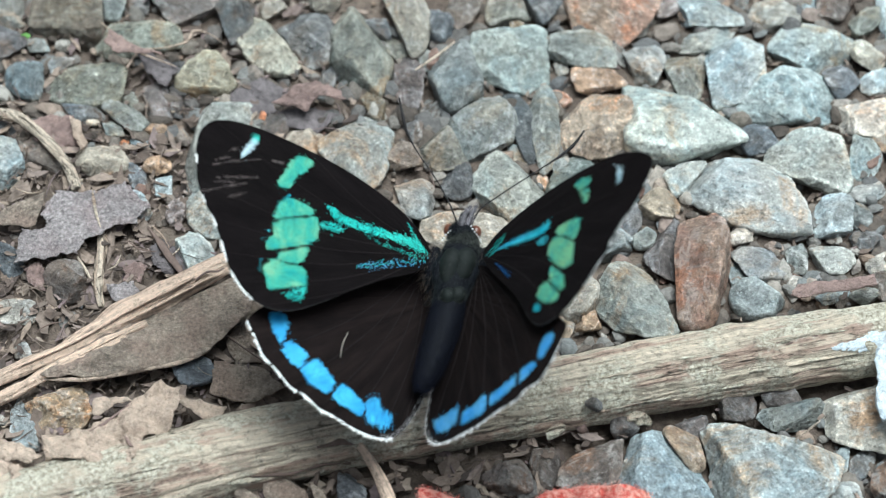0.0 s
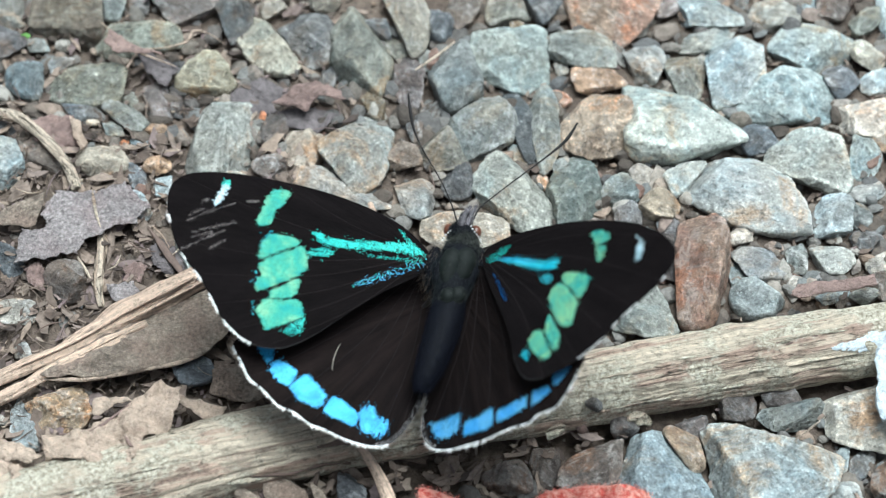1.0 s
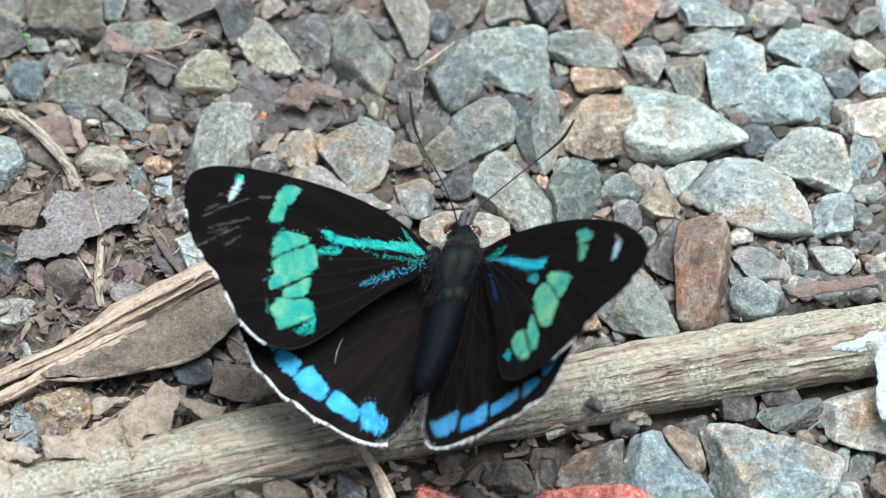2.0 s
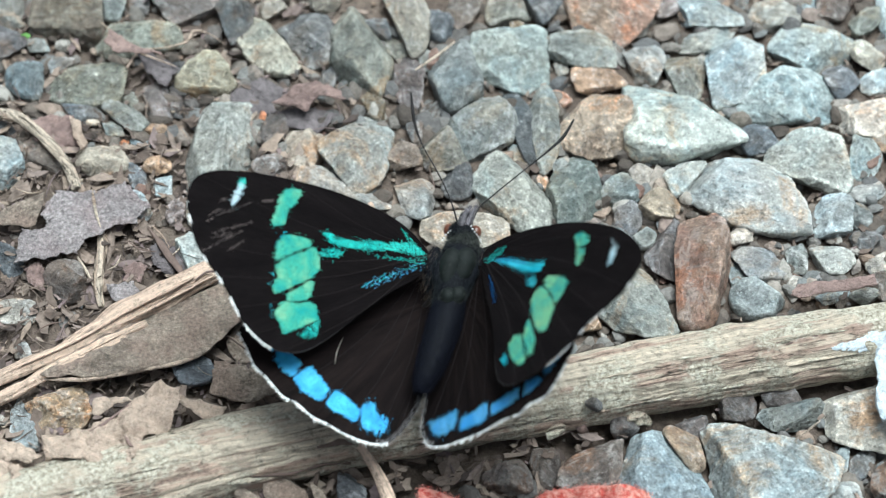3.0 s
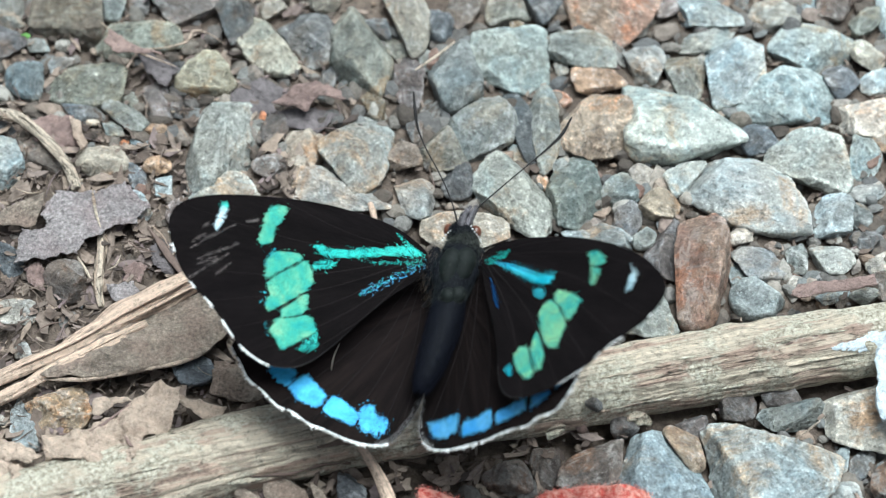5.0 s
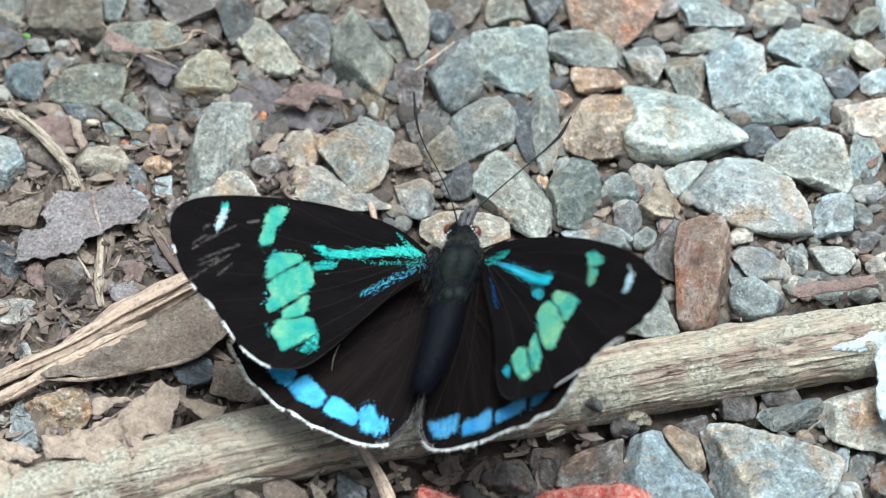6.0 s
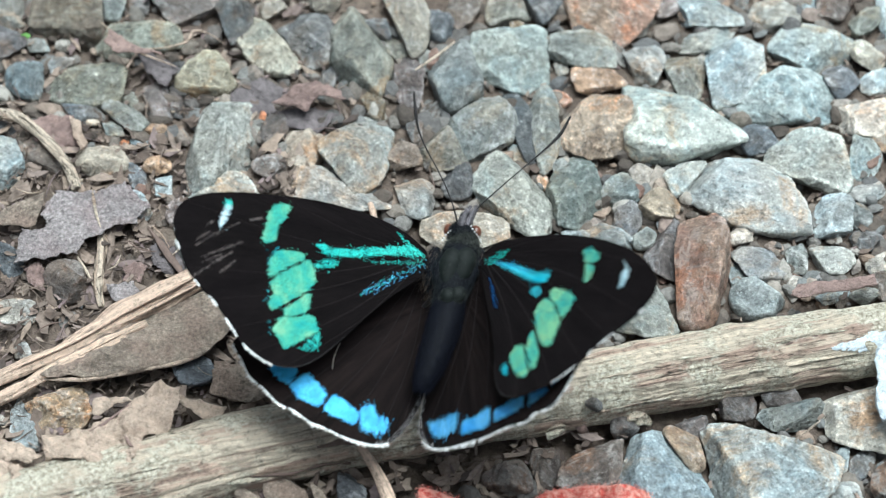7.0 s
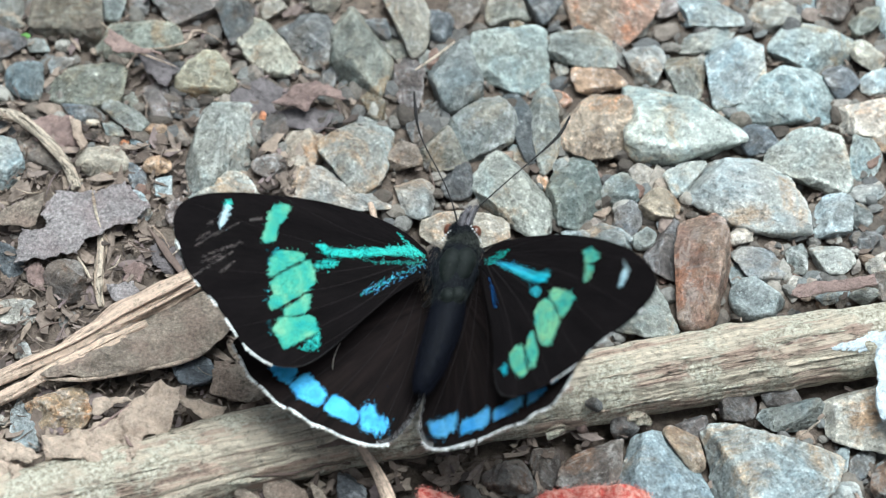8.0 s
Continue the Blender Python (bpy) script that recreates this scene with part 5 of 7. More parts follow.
for root in ([(-1.72, 2.45, 12.26), (-1.97, 1.36, 11.87), (-2.08, 0.15, 11.39), (-1.97, -1.06, 10.91), (-1.72, -2.05, 10.57)], [(2.04, 2.37, 12.20), (2.19, 1.28, 11.81), (2.08, 0.07, 11.33), (1.78, -1.14, 10.85), (1.32, -2.14, 10.52)]):
    lump = tube(root, [0.3, 0.75, 0.8, 0.7, 0.3], 14, 6, rough=0.1)
    part("wing_root", mesh_of("wing_root", *lump, BODY), thorax, "dark hairy wing root")
    part("fur", mesh_of("fur", *skin_hairs(lump, 900, 0.45, 0.013, 17, BACK * 0.8, 0.8), HAIR_DARK, False), thorax)
    part("tuft", mesh_of("tuft", *skin_hairs(lump, 260, 1.1, 0.012, 18, BACK * 1.4, 0.7), HAIR_BROWN, False), thorax, "long brown hairs at the wing root")
ANT_L, ANT_R = (0.26, 3.86, 13.61), (1.48, 4.08, 13.65)
antenna_left = antenna([(0.26, 3.86, 13.61), (-0.15, 5.31, 14.63), (-0.76, 6.77, 15.65), (-1.52, 8.14, 16.62), (-2.23, 9.27, 17.40), (-2.74, 10.23, 18.07), (-3.14, 11.27, 18.80), (-3.30, 12.35, 19.56), (-3.40, 13.85, 20.61)], ANT_L)
antenna_right = antenna([(1.48, 4.08, 13.65), (2.04, 5.25, 14.47), (3.16, 6.16, 15.11), (4.43, 7.12, 15.78), (5.80, 8.12, 16.48), (7.07, 9.04, 17.12), (8.34, 9.99, 17.79), (9.36, 10.91, 18.43), (10.17, 12.16, 19.31)], ANT_R)
for leg in ([(-1.2, 0.6, 11.0), (-3.6, 2.4, 8.0), (-4.4, 3.6, 4.5), (-4.9, 4.6, 2.0)], [(1.4, 0.6, 11.2), (3.6, 2.2, 8.3), (4.6, 3.4, 4.5), (5.2, 4.6, 2.0)],
            [(-1.2, -1.0, 10.8), (-3.6, -2.2, 7.8), (-4.6, -3.6, 4.5), (-5.2, -5.0, 1.5)], [(1.4, -1.0, 11.0), (3.6, -2.4, 7.8), (4.4, -3.6, 4.5), (5.0, -5.0, 1.5)]):
    part("leg", mesh_of("leg", *tube(leg, [0.28, 0.2, 0.13, 0.08], 7, 5), ANTENNA), butterfly, "thin dark jointed leg")

FOREWING_LEFT_EDGE = [(-0.46, 0.89), (-1.37, 1.84), (-3.49, 3.03), (-6.63, 3.88), (-10.78, 4.36), (-14.88, 4.36), (-18.94, 4.06), (-21.94, 3.46), (-23.66, 2.59), (-24.44, 1.37), (-24.46, -0.07), (-24, -1.41), (-23.2, -3.26), (-22.02, -4.66), (-20.73, -5.79), (-19.83, -6.71), (-18.76, -8.12), (-17.91, -9.16), (-16.76, -10.06), (-15.44, -10.73), (-13.72, -10.91), (-11.97, -10.54), (-10.25, -9.4), (-8.28, -7.58), (-6.31, -5.58), (-3.81, -3.27), (-1.79, -1.76), (-0.68, -0.59)]
forewing_left = wing("forewing", FOREWING_LEFT_EDGE, butterfly, "black velvety forewing with mint-green bands")
patch("apex_spot", [(-19.75, 2.8), (-19.45, 2.7), (-19.62, 1.9), (-19.85, 1.2), (-20.25, 0.65), (-20.45, 0.95), (-20.2, 1.8)], 101, S_ICE, forewing_left, "small icy white spot near the tip", cover=0.75, fray=0.3, grow=-0.05)
patch("apex_spot", [(-19.85, 3.15), (-19.3, 3.2), (-19.4, 2.75), (-19.78, 2.6)], 149, S_TEAL, forewing_left, "turquoise scales above the white spot", cover=0.45, fray=0.25)
patch("green_spot", [(-15.38, 3.29), (-14.02, 3.57), (-14.14, 2.57), (-14.79, 1.72), (-15.15, 0.24), (-16.18, -0.2), (-16.36, 0.39), (-16.04, 1.56), (-15.81, 2.46)], 102, S_GREEN_DIM, forewing_left, "mint-green spot", fray=0.22, grow=0.0)
patch("band_cell", [(-15.5, -1.44), (-14.8, -0.74), (-13.24, -0.5), (-12.27, -0.95), (-13.61, -1.88), (-15.39, -3), (-15.57, -2.26)], 103, S_GREEN_DIM, forewing_left, "mint-green band segment", fray=0.22, grow=0.0)
patch("band_cell", [(-15.32, -3.4), (-13.6, -2.18), (-12, -1.22), (-11.45, -1.88), (-11.26, -2.88), (-11.7, -3.69), (-13.24, -4.78), (-15.02, -5.95), (-15.45, -5.54), (-15.18, -4.35)], 104, S_GREEN_DIM, forewing_left, "mint-green band segment", fray=0.22, grow=0.0)
patch("band_cell", [(-14.03, -5.79), (-12.97, -5.01), (-11.74, -4.06), (-11.7, -5.22), (-12.2, -5.94), (-13.86, -6.32)], 105, S_GREEN_DIM, forewing_left, "narrow mint-green band segment", fray=0.22, grow=0.0)
patch("band_cell", [(-14.95, -7.6), (-14.36, -6.68), (-13.18, -6.35), (-11.46, -6.16), (-11.02, -6.72), (-10.9, -7.31), (-11.66, -7.85), (-12.84, -8.58), (-14.01, -9.21), (-14.4, -8.45)], 106, S_GREEN_DIM, forewing_left, "pale green band segment", fray=0.22, grow=0.0)
patch("band_tip", [(-12.3, -8.98), (-11.55, -8.19), (-10.68, -7.49), (-10.79, -8.82), (-11.77, -9.22)], 107, S_TEAL, forewing_left, "sparse turquoise scales", cover=0.27, fray=0.3)
patch("cell_streak", [(-11.15, 0.21), (-10.9, 0.55), (-10.32, 0.52), (-9.93, 0.16), (-7.86, 0.46), (-4.65, 1.01), (-2.48, 1.38), (-1.16, 0.92), (-1.64, 0.65), (-3.55, 0.47), (-6.24, 0.04), (-8.9, -0.49), (-10.23, -0.34)], 108, S_TEAL, forewing_left, "turquoise streak from the wing base", cover=0.56, fray=0.3)
patch("cell_mark", [(-11.36, -1.35), (-10.74, -0.97), (-9.95, -0.82), (-9.21, -0.89), (-9.4, -1.32), (-10.46, -1.65), (-11.25, -1.7)], 109, S_TEAL, forewing_left, "turquoise mark", cover=0.36, fray=0.3)
patch("blue_streak", [(-6.88, -3.7), (-5.52, -2.46), (-3.5, -1.19), (-1.63, -0.08), (-0.81, 0.33), (-1.13, -0.13), (-3.22, -1.57), (-5.19, -2.84)], 110, S_TEAL, forewing_left, "sparse turquoise scales near the base", cover=0.06, fray=0.3)
patch("blue_streak", [(-6.67, -3.57), (-5.52, -2.46), (-3.5, -1.29), (-1.62, -0.19), (-0.7, 0.24), (-1.13, -0.34), (-3.22, -1.78), (-5.18, -2.99)], 111, S_BLUE_LIFT, forewing_left, "sparse blue scales near the base", cover=0.07, fray=0.34)
patch("base_dusting", [(-6.76, -0.44), (-4.07, -0.12), (-1.36, 0.37), (-1.46, -0.01), (-4.07, -0.37)], 112, S_TEAL, forewing_left, "sparse green dusting", cover=0.11, fray=0.26)
patch("base_dusting", [(-3.43, 2.36), (-2.82, 2.07), (-1.66, 1.33), (-0.71, 0.76), (-1.26, 0.8), (-2.37, 1.5)], 113, S_TEAL, forewing_left, "sparse green dusting", cover=0.17, fray=0.22)
patch("band_edge", [(-15.69, -1.87), (-15.41, -1.07), (-14.91, -0.55), (-15.63, -3.39), (-15.57, -4.9), (-15.74, -5.93), (-15.15, -7.87), (-15.47, -7.66)], 114, S_CYAN, forewing_left, "sparse cyan scales along the band edge", cover=0.08, fray=0.3)
patch("pale_streak", [(-22.31, -1.07), (-20.83, 0.02), (-18.83, 1.24), (-18.82, 1.08), (-20.82, -0.14), (-22.31, -1.23)], 115, S_PALE, forewing_left, "faint grey-brown streak", cover=0.38, fray=0.13, length=0.1, width=0.035)
patch("pale_streak", [(-21.56, -1.94), (-20.11, -1.21), (-18.45, -0.39), (-18.44, -0.56), (-20.1, -1.37), (-21.55, -2.1)], 116, S_PALE, forewing_left, "faint grey-brown streak", cover=0.38, fray=0.13, length=0.1, width=0.035)
patch("pale_streak", [(-20.72, -2.44), (-19.23, -1.4), (-19.22, -1.56), (-20.71, -2.6)], 117, S_PALE, forewing_left, "faint grey-brown streak", cover=0.38, fray=0.13, length=0.1, width=0.035)
patch("pale_streak", [(-22.39, -3.75), (-21.21, -2.85), (-21.21, -3.01), (-22.38, -3.91)], 118, S_PALE, forewing_left, "faint grey-brown streak", cover=0.38, fray=0.13, length=0.1, width=0.035)
patch("pale_streak", [(-20.07, -3.22), (-18.89, -2.17), (-18.88, -2.33), (-20.07, -3.38)], 119, S_PALE, forewing_left, "faint grey-brown streak", cover=0.38, fray=0.13, length=0.1, width=0.035)
patch("pale_streak", [(-22.19, -0.45), (-21.35, 0.11), (-21.34, -0.05), (-22.18, -0.61)], 120, S_PALE, forewing_left, "faint grey-brown streak", cover=0.38, fray=0.13, length=0.1, width=0.035)
patch("pale_streak", [(-17.4, 1.83), (-16.58, 2.09), (-16.57, 1.92), (-17.4, 1.66)], 121, S_PALE, forewing_left, "faint grey-brown streak", cover=0.38, fray=0.13, length=0.1, width=0.035)
patch("pale_streak", [(-21.48, 0.85), (-20.89, 1.33), (-20.88, 1.17), (-21.48, 0.69)], 122, S_PALE, forewing_left, "faint grey-brown streak", cover=0.38, fray=0.13, length=0.1, width=0.035)
patch("pale_streak", [(-21.74, -2.51), (-20.34, -1.79), (-20.33, -1.95), (-21.73, -2.67)], 123, S_PALE, forewing_left, "faint grey-brown streak", cover=0.38, fray=0.13, length=0.1, width=0.035)
fringe(FOREWING_LEFT_EDGE, 10, 20, [(0.04, 0.04), (0.195, 0.075), (0.34, 0.03), (0.5, 0.04), (0.69, 0.03), (0.97, 0.04)], 100, forewing_left, width=0.35)
FOREWING_RIGHT_EDGE = [(0.24, -0.09), (0.56, 0.93), (2.07, 1.92), (5.06, 2.92), (8.85, 3.73), (12.2, 4.08), (15.74, 4.07), (18.76, 3.7), (21.4, 2.87), (23.15, 1.83), (23.87, 0.86), (23.85, -0.47), (23.61, -1.51), (22.83, -2.7), (21.87, -4.1), (20.9, -5.52), (20.39, -6.81), (19.67, -7.93), (18.41, -9.43), (17.13, -10.48), (15.41, -11.44), (13.84, -11.71), (12.37, -11.25), (10.78, -9.92), (9.01, -8.02), (6.97, -6.15), (4.07, -3.83), (1.8, -1.91)]
forewing_right = wing("forewing", FOREWING_RIGHT_EDGE, butterfly, "black velvety forewing with green bands")
patch("apex_spot", [(18.94, 1.68), (19.22, 1.97), (19.83, 1.3), (19.97, 0.48), (19.45, 0.31), (19.17, 0.93)], 124, S_ICE, forewing_right, "small white spot near the tip", cover=0.9, grow=-0.02)
patch("apex_spot", [(18.33, 2.64), (19.08, 2.34), (19.57, 1.98), (19.08, 2.05)], 125, S_ICE, forewing_right, "small faint white spot near the tip", cover=0.4)
patch("green_spot", [(12.76, 2.67), (13.69, 3.03), (15.02, 2.6), (14.93, 2.06), (13.93, 1.79)], 126, S_GREEN_LIFT, forewing_right, "leaf-green spot, toned for its light", cover=0.8, fray=0.25)
patch("green_spot", [(13.86, 1.61), (15.04, 1.73), (15.51, 0.96), (15.56, 0.16), (15.2, -0.14), (14.54, 0.76)], 127, S_GREEN_LIFT, forewing_right, "leaf-green spot, toned for its light", cover=0.55, grow=-0.08, fray=0.25)
patch("band_cell", [(11.67, -1.71), (12.15, -1.26), (13.92, -1.17), (15.13, -1.71), (15.37, -2.47), (15.2, -3.65), (13.71, -2.95), (12.44, -2.36)], 128, S_GREEN_LIFT, forewing_right, "leaf-green band segment, toned for its light", grow=-0.07, fray=0.25)
patch("band_cell", [(11.39, -3.99), (11.2, -2.92), (11.75, -2.28), (12.71, -2.59), (14.13, -3.37), (15.1, -4.07), (15.54, -5.34), (15.71, -6.27), (14.75, -6.5), (13.22, -5.6)], 129, S_GREEN_LIFT, forewing_right, "leaf-green band segment, toned for its light", grow=-0.07, fray=0.25)
patch("band_cell", [(12.79, -7.02), (12.42, -6.13), (12.43, -5.49), (13.43, -6.12), (14.82, -7.22), (15.48, -8.37), (15.21, -8.78), (13.93, -8.01)], 130, S_GREEN_LIFT, forewing_right, "narrow leaf-green band segment, toned for its light", grow=-0.08, fray=0.25)
patch("band_cell", [(11.4, -8.15), (11.59, -7.18), (12.54, -7.19), (13.88, -8.3), (14.86, -8.92), (14.73, -9.86), (13.35, -9.52), (12.12, -8.9)], 131, S_GREEN_LIFT, forewing_right, "pale green band segment", grow=-0.07, fray=0.25)
patch("band_tip", [(11.4, -9.53), (11.56, -8.98), (12.37, -9.47), (12.52, -10.01), (11.97, -9.91)], 132, S_CYAN, forewing_right, "sparse blue scales", cover=0.36, grow=0)
patch("cell_streak", [(3.66, -0.37), (4.93, -0.23), (7.04, -0.34), (9.03, -0.34), (10.34, -0.12), (10.37, -1), (8.57, -1.2), (6.49, -0.93), (4.71, -0.64)], 133, S_CYAN, forewing_right, "cyan streak from the wing base", cover=0.9, fray=0.4, grow=-0.12)
patch("cell_streak", [(2.9, -0.2), (4.6, 0.0), (6.4, -0.1), (7.6, -0.3), (6.2, -0.6), (4.2, -0.5)], 148, S_BLUE_DIM, forewing_right, "sparse azure scales along the streak", cover=0.3, fray=0.3)
patch("base_dusting", [(0.97, -0.44), (1.85, 0.47), (2.95, 1.12), (3.24, 0.69), (2.48, -0.25), (1.76, -0.77)], 134, S_TEAL, forewing_right, "sparse green dusting", cover=0.17, fray=0.24)
patch("base_dusting", [(1.68, -0.48), (2.92, -0.28), (4.1, -0.22), (4.45, -0.63), (3.12, -0.61)], 135, S_CYAN, forewing_right, "sparse cyan dusting", cover=0.2, fray=0.2)
patch("cell_mark", [(9.02, -2.11), (9.55, -1.52), (10.6, -1.83), (10.59, -2.47), (9.73, -2.48)], 136, S_CYAN, forewing_right, "blue mark", cover=0.27, grow=0)
patch("blue_streak", [(2.77, -1.83), (3.39, -2.06), (5.26, -3.46), (6.37, -4.46), (5.55, -4.17), (4, -2.95)], 137, S_DEEP, forewing_right, "deep blue streak near the base", cover=0.3, fray=0.18, grow=0)
fringe(FOREWING_RIGHT_EDGE, 11, 18, [(0.03, 0.04), (0.27, 0.13), (0.56, 0.02), (0.71, 0.06)], 200, forewing_right, width=0.26)
HINDWING_LEFT_EDGE = [(-0.83, 2.16), (-4.23, 1.37), (-8.57, -0.85), (-12.03, -4.48), (-14.41, -8), (-15.83, -9.8), (-16.24, -10.95), (-15.3, -12.12), (-14.19, -13.6), (-12.71, -14.42), (-11.19, -15.48), (-9.85, -15.69), (-8.15, -16.43), (-6.85, -16.59), (-5.23, -16.95), (-3.68, -17.1), (-2.17, -16.98), (-1.01, -16.43), (-0.19, -15.4), (0.54, -13.83), (1.06, -12), (1.2, -10.54), (1.38, -8.18), (1.15, -5.31), (0.81, -1.82)]
hindwing_left = wing("hindwing", HINDWING_LEFT_EDGE, butterfly, "black hindwing with azure margin spots")
patch("azure_spot", [(-14.38, -9.59), (-13.9, -9.03), (-13.09, -8.96), (-12.58, -9.51), (-12.58, -10.56), (-12.85, -11.61), (-13.29, -11.34), (-13.95, -10.57)], 138, S_BLUE_DIM, hindwing_left, "azure margin spot", fray=0.26, grow=-0.06, square=0.5)
patch("azure_spot", [(-12.61, -12.2), (-12.47, -11.56), (-11.67, -11.22), (-10.68, -11.49), (-10.27, -12.12), (-10.58, -13.24), (-11.46, -13.21), (-12.03, -12.88)], 139, S_BLUE_DIM, hindwing_left, "azure margin spot", fray=0.26, grow=-0.06, square=0.5)
patch("azure_spot", [(-10.38, -13.39), (-9.98, -12.46), (-9.19, -12.01), (-8.15, -12.5), (-7.38, -13.27), (-7.4, -13.97), (-7.61, -14.57), (-8.76, -14.6), (-9.56, -14.42)], 140, S_BLUE_DIM, hindwing_left, "azure margin spot", fray=0.26, grow=-0.06, square=0.5)
patch("azure_spot", [(-7.08, -14.75), (-6.94, -13.83), (-6.37, -13.36), (-5.39, -13.53), (-4.42, -14.22), (-4.09, -14.77), (-4.24, -15.4), (-5.29, -15.38), (-6.32, -15.24)], 141, S_BLUE_DIM, hindwing_left, "azure margin spot", fray=0.26, grow=-0.06, square=0.5)
patch("azure_spot", [(-3.67, -15.17), (-3.82, -14.14), (-3.3, -13.4), (-2.53, -13.89), (-1.93, -14.1), (-1.35, -14.78), (-1.74, -15.69), (-2.7, -15.91), (-3.4, -15.74)], 142, S_BLUE_DIM, hindwing_left, "azure margin spot", cover=0.75, fray=0.5, grow=-0.06, square=0.5)
fringe(HINDWING_LEFT_EDGE, 6, 17, [(0.06, 0.008), (0.24, 0.006), (0.42, 0.006), (0.66, 0.005)], 300, hindwing_left, width=0.39)
HINDWING_RIGHT_EDGE = [(0.64, 1.67), (5.14, -0.48), (9.01, -3.29), (13.1, -6.05), (16.77, -7.81), (18.44, -9.07), (18.22, -10.26), (17.76, -11.34), (17.19, -12.3), (16.49, -13.26), (15.61, -13.69), (13.98, -13.95), (13.14, -14.55), (11.12, -14.79), (9.46, -15.1), (7.81, -15.52), (5.37, -15.81), (2.86, -16.03), (0.53, -15.81), (-1.05, -15.04), (-2.21, -13.58), (-2.54, -11.69), (-2.61, -10.07), (-2.21, -7.39), (-1.66, -4.7), (-1.26, -1.99), (-0.5, 0.13)]
hindwing_right = wing("hindwing", HINDWING_RIGHT_EDGE, butterfly, "black hindwing with azure margin spots")
patch("azure_spot", [(-0.89, -13.32), (0.68, -13.2), (2, -12.97), (2.99, -12.88), (3.52, -14.18), (2.67, -14.62), (1, -14.88), (-0.07, -14.37)], 143, S_BLUE_LIFT, hindwing_right, "azure margin spot", cover=0.75, fray=0.45, grow=-0.06, square=0.5, lift=0.052)
patch("azure_spot", [(4.27, -14.67), (4.17, -13.74), (5.41, -13.4), (6.62, -13), (7.58, -12.91), (7.96, -13.9), (7.16, -14.6), (5.49, -14.74)], 144, S_BLUE_LIFT, hindwing_right, "azure margin spot", fray=0.3, grow=-0.06, square=0.5, lift=0.052)
patch("azure_spot", [(8.49, -13.87), (8.45, -13.07), (9.63, -12.67), (11.12, -12.2), (11.96, -12.09), (12.11, -12.96), (10.86, -13.6), (9.5, -13.95)], 145, S_BLUE_LIFT, hindwing_right, "azure margin spot", fray=0.26, grow=-0.06, square=0.5, lift=0.052)
patch("azure_spot", [(12.74, -12.81), (12.65, -11.85), (13.54, -11.45), (14.77, -11.55), (14.89, -11.9), (14.22, -12.4), (13.29, -12.89)], 146, S_BLUE_LIFT, hindwing_right, "azure margin spot", fray=0.26, grow=-0.06, square=0.5, lift=0.052)
patch("azure_spot", [(15.05, -11.16), (14.88, -9.97), (15.42, -9.33), (16.49, -9.25), (16.75, -9.99), (16.25, -10.95), (15.56, -11.39)], 147, S_BLUE_LIFT, hindwing_right, "azure margin spot", fray=0.26, grow=-0.06, square=0.5, lift=0.052)
fringe(HINDWING_RIGHT_EDGE, 5, 19, [(0.03, 0.05), (0.1, 0.007), (0.22, 0.006), (0.4, 0.006), (0.55, 0.007), (0.74, 0.005)], 400, hindwing_right, width=0.46)
part("pale_hair", mesh_of("pale_hair", *tube([(-7.05, -8.12, 0.12), (-7.24, -8.99, 0.12), (-7.32, -9.88, 0.12), (-7.23, -10.83, 0.12)], [0.02, 0.045, 0.035, 0.02], 5, 5), HAIR_PALE), hindwing_left, "single pale hair on the wing")
rim(FOREWING_LEFT_EDGE, 19, 26, forewing_left)
rim(FOREWING_RIGHT_EDGE, 20, 26, forewing_right)
veins(FOREWING_LEFT_EDGE, (5, 8, 12, 14, 16, 18, 20), FOREWING_LEFT_EDGE[0], forewing_left)
veins(FOREWING_RIGHT_EDGE, (5, 8, 12, 14, 16, 18, 20), FOREWING_RIGHT_EDGE[0], forewing_right)
veins(HINDWING_LEFT_EDGE, (8, 10, 12, 14, 16, 18), HINDWING_LEFT_EDGE[0], hindwing_left)
veins(HINDWING_RIGHT_EDGE, (5, 7, 9, 11, 13, 15, 17, 19), HINDWING_RIGHT_EDGE[0], hindwing_right)
inner_hair(HINDWING_LEFT_EDGE, 16, 21, 31, hindwing_left)
inner_hair(HINDWING_RIGHT_EDGE, 18, 23, 32, hindwing_right)

# ---- gravel stones, one by one ----
stone("w", -37.65, 28.09, 0.94, 4.93, 4.37, 3.15, 169, 107, (0.74, 0.77, 0.68))
stone("b", -34.07, 30.6, 0.44, 2.16, 2.14, 1.54, 109, 129, 0.86)
stone("w", -26.11, 30.08, 0.6, 3.87, 2.76, 1.99, 325, 100)
stone("g", -31.26, 25.74, 0.58, 4.31, 2.7, 1.94, 176, 24, (0.85, 0.87, 0.76))
stone("d", -31.33, 30.71, -0.03, 2.1, 1.48, 1.07, 49, 41, 0.9)
stone("b", -41.67, 20.32, 0.35, 2.34, 2.01, 1.45, 105, 86, 0.55)
stone("g", -38.87, 22.62, -0.28, 1.53, 1.13, 0.82, 194, 137, 0.9)
stone("o", -35.04, 19.84, 0.53, 4.43, 2.47, 1.78, 4, 19, (0.92, 0.86, 0.76))
stone("b", -41.31, 25.27, -0.42, 1.62, 0.94, 0.68, 324, 219, 0.81)
stone("d", -44.3, 25.25, 0.16, 1.75, 2.29, 1.26, 182, 137, 0.84)
stone("o", -31.6, 18.43, -0.51, 1.95, 0.83, 0.59, 150, 105, 0.9)
stone("o", -31.23, 15.55, -0.17, 2.96, 1.29, 0.93, 321, 4, 0.95)
stone("p", -29.33, 14.4, -0.2, 1.8, 1.0, 0.84, 173, 228, (0.72, 0.7, 0.68))
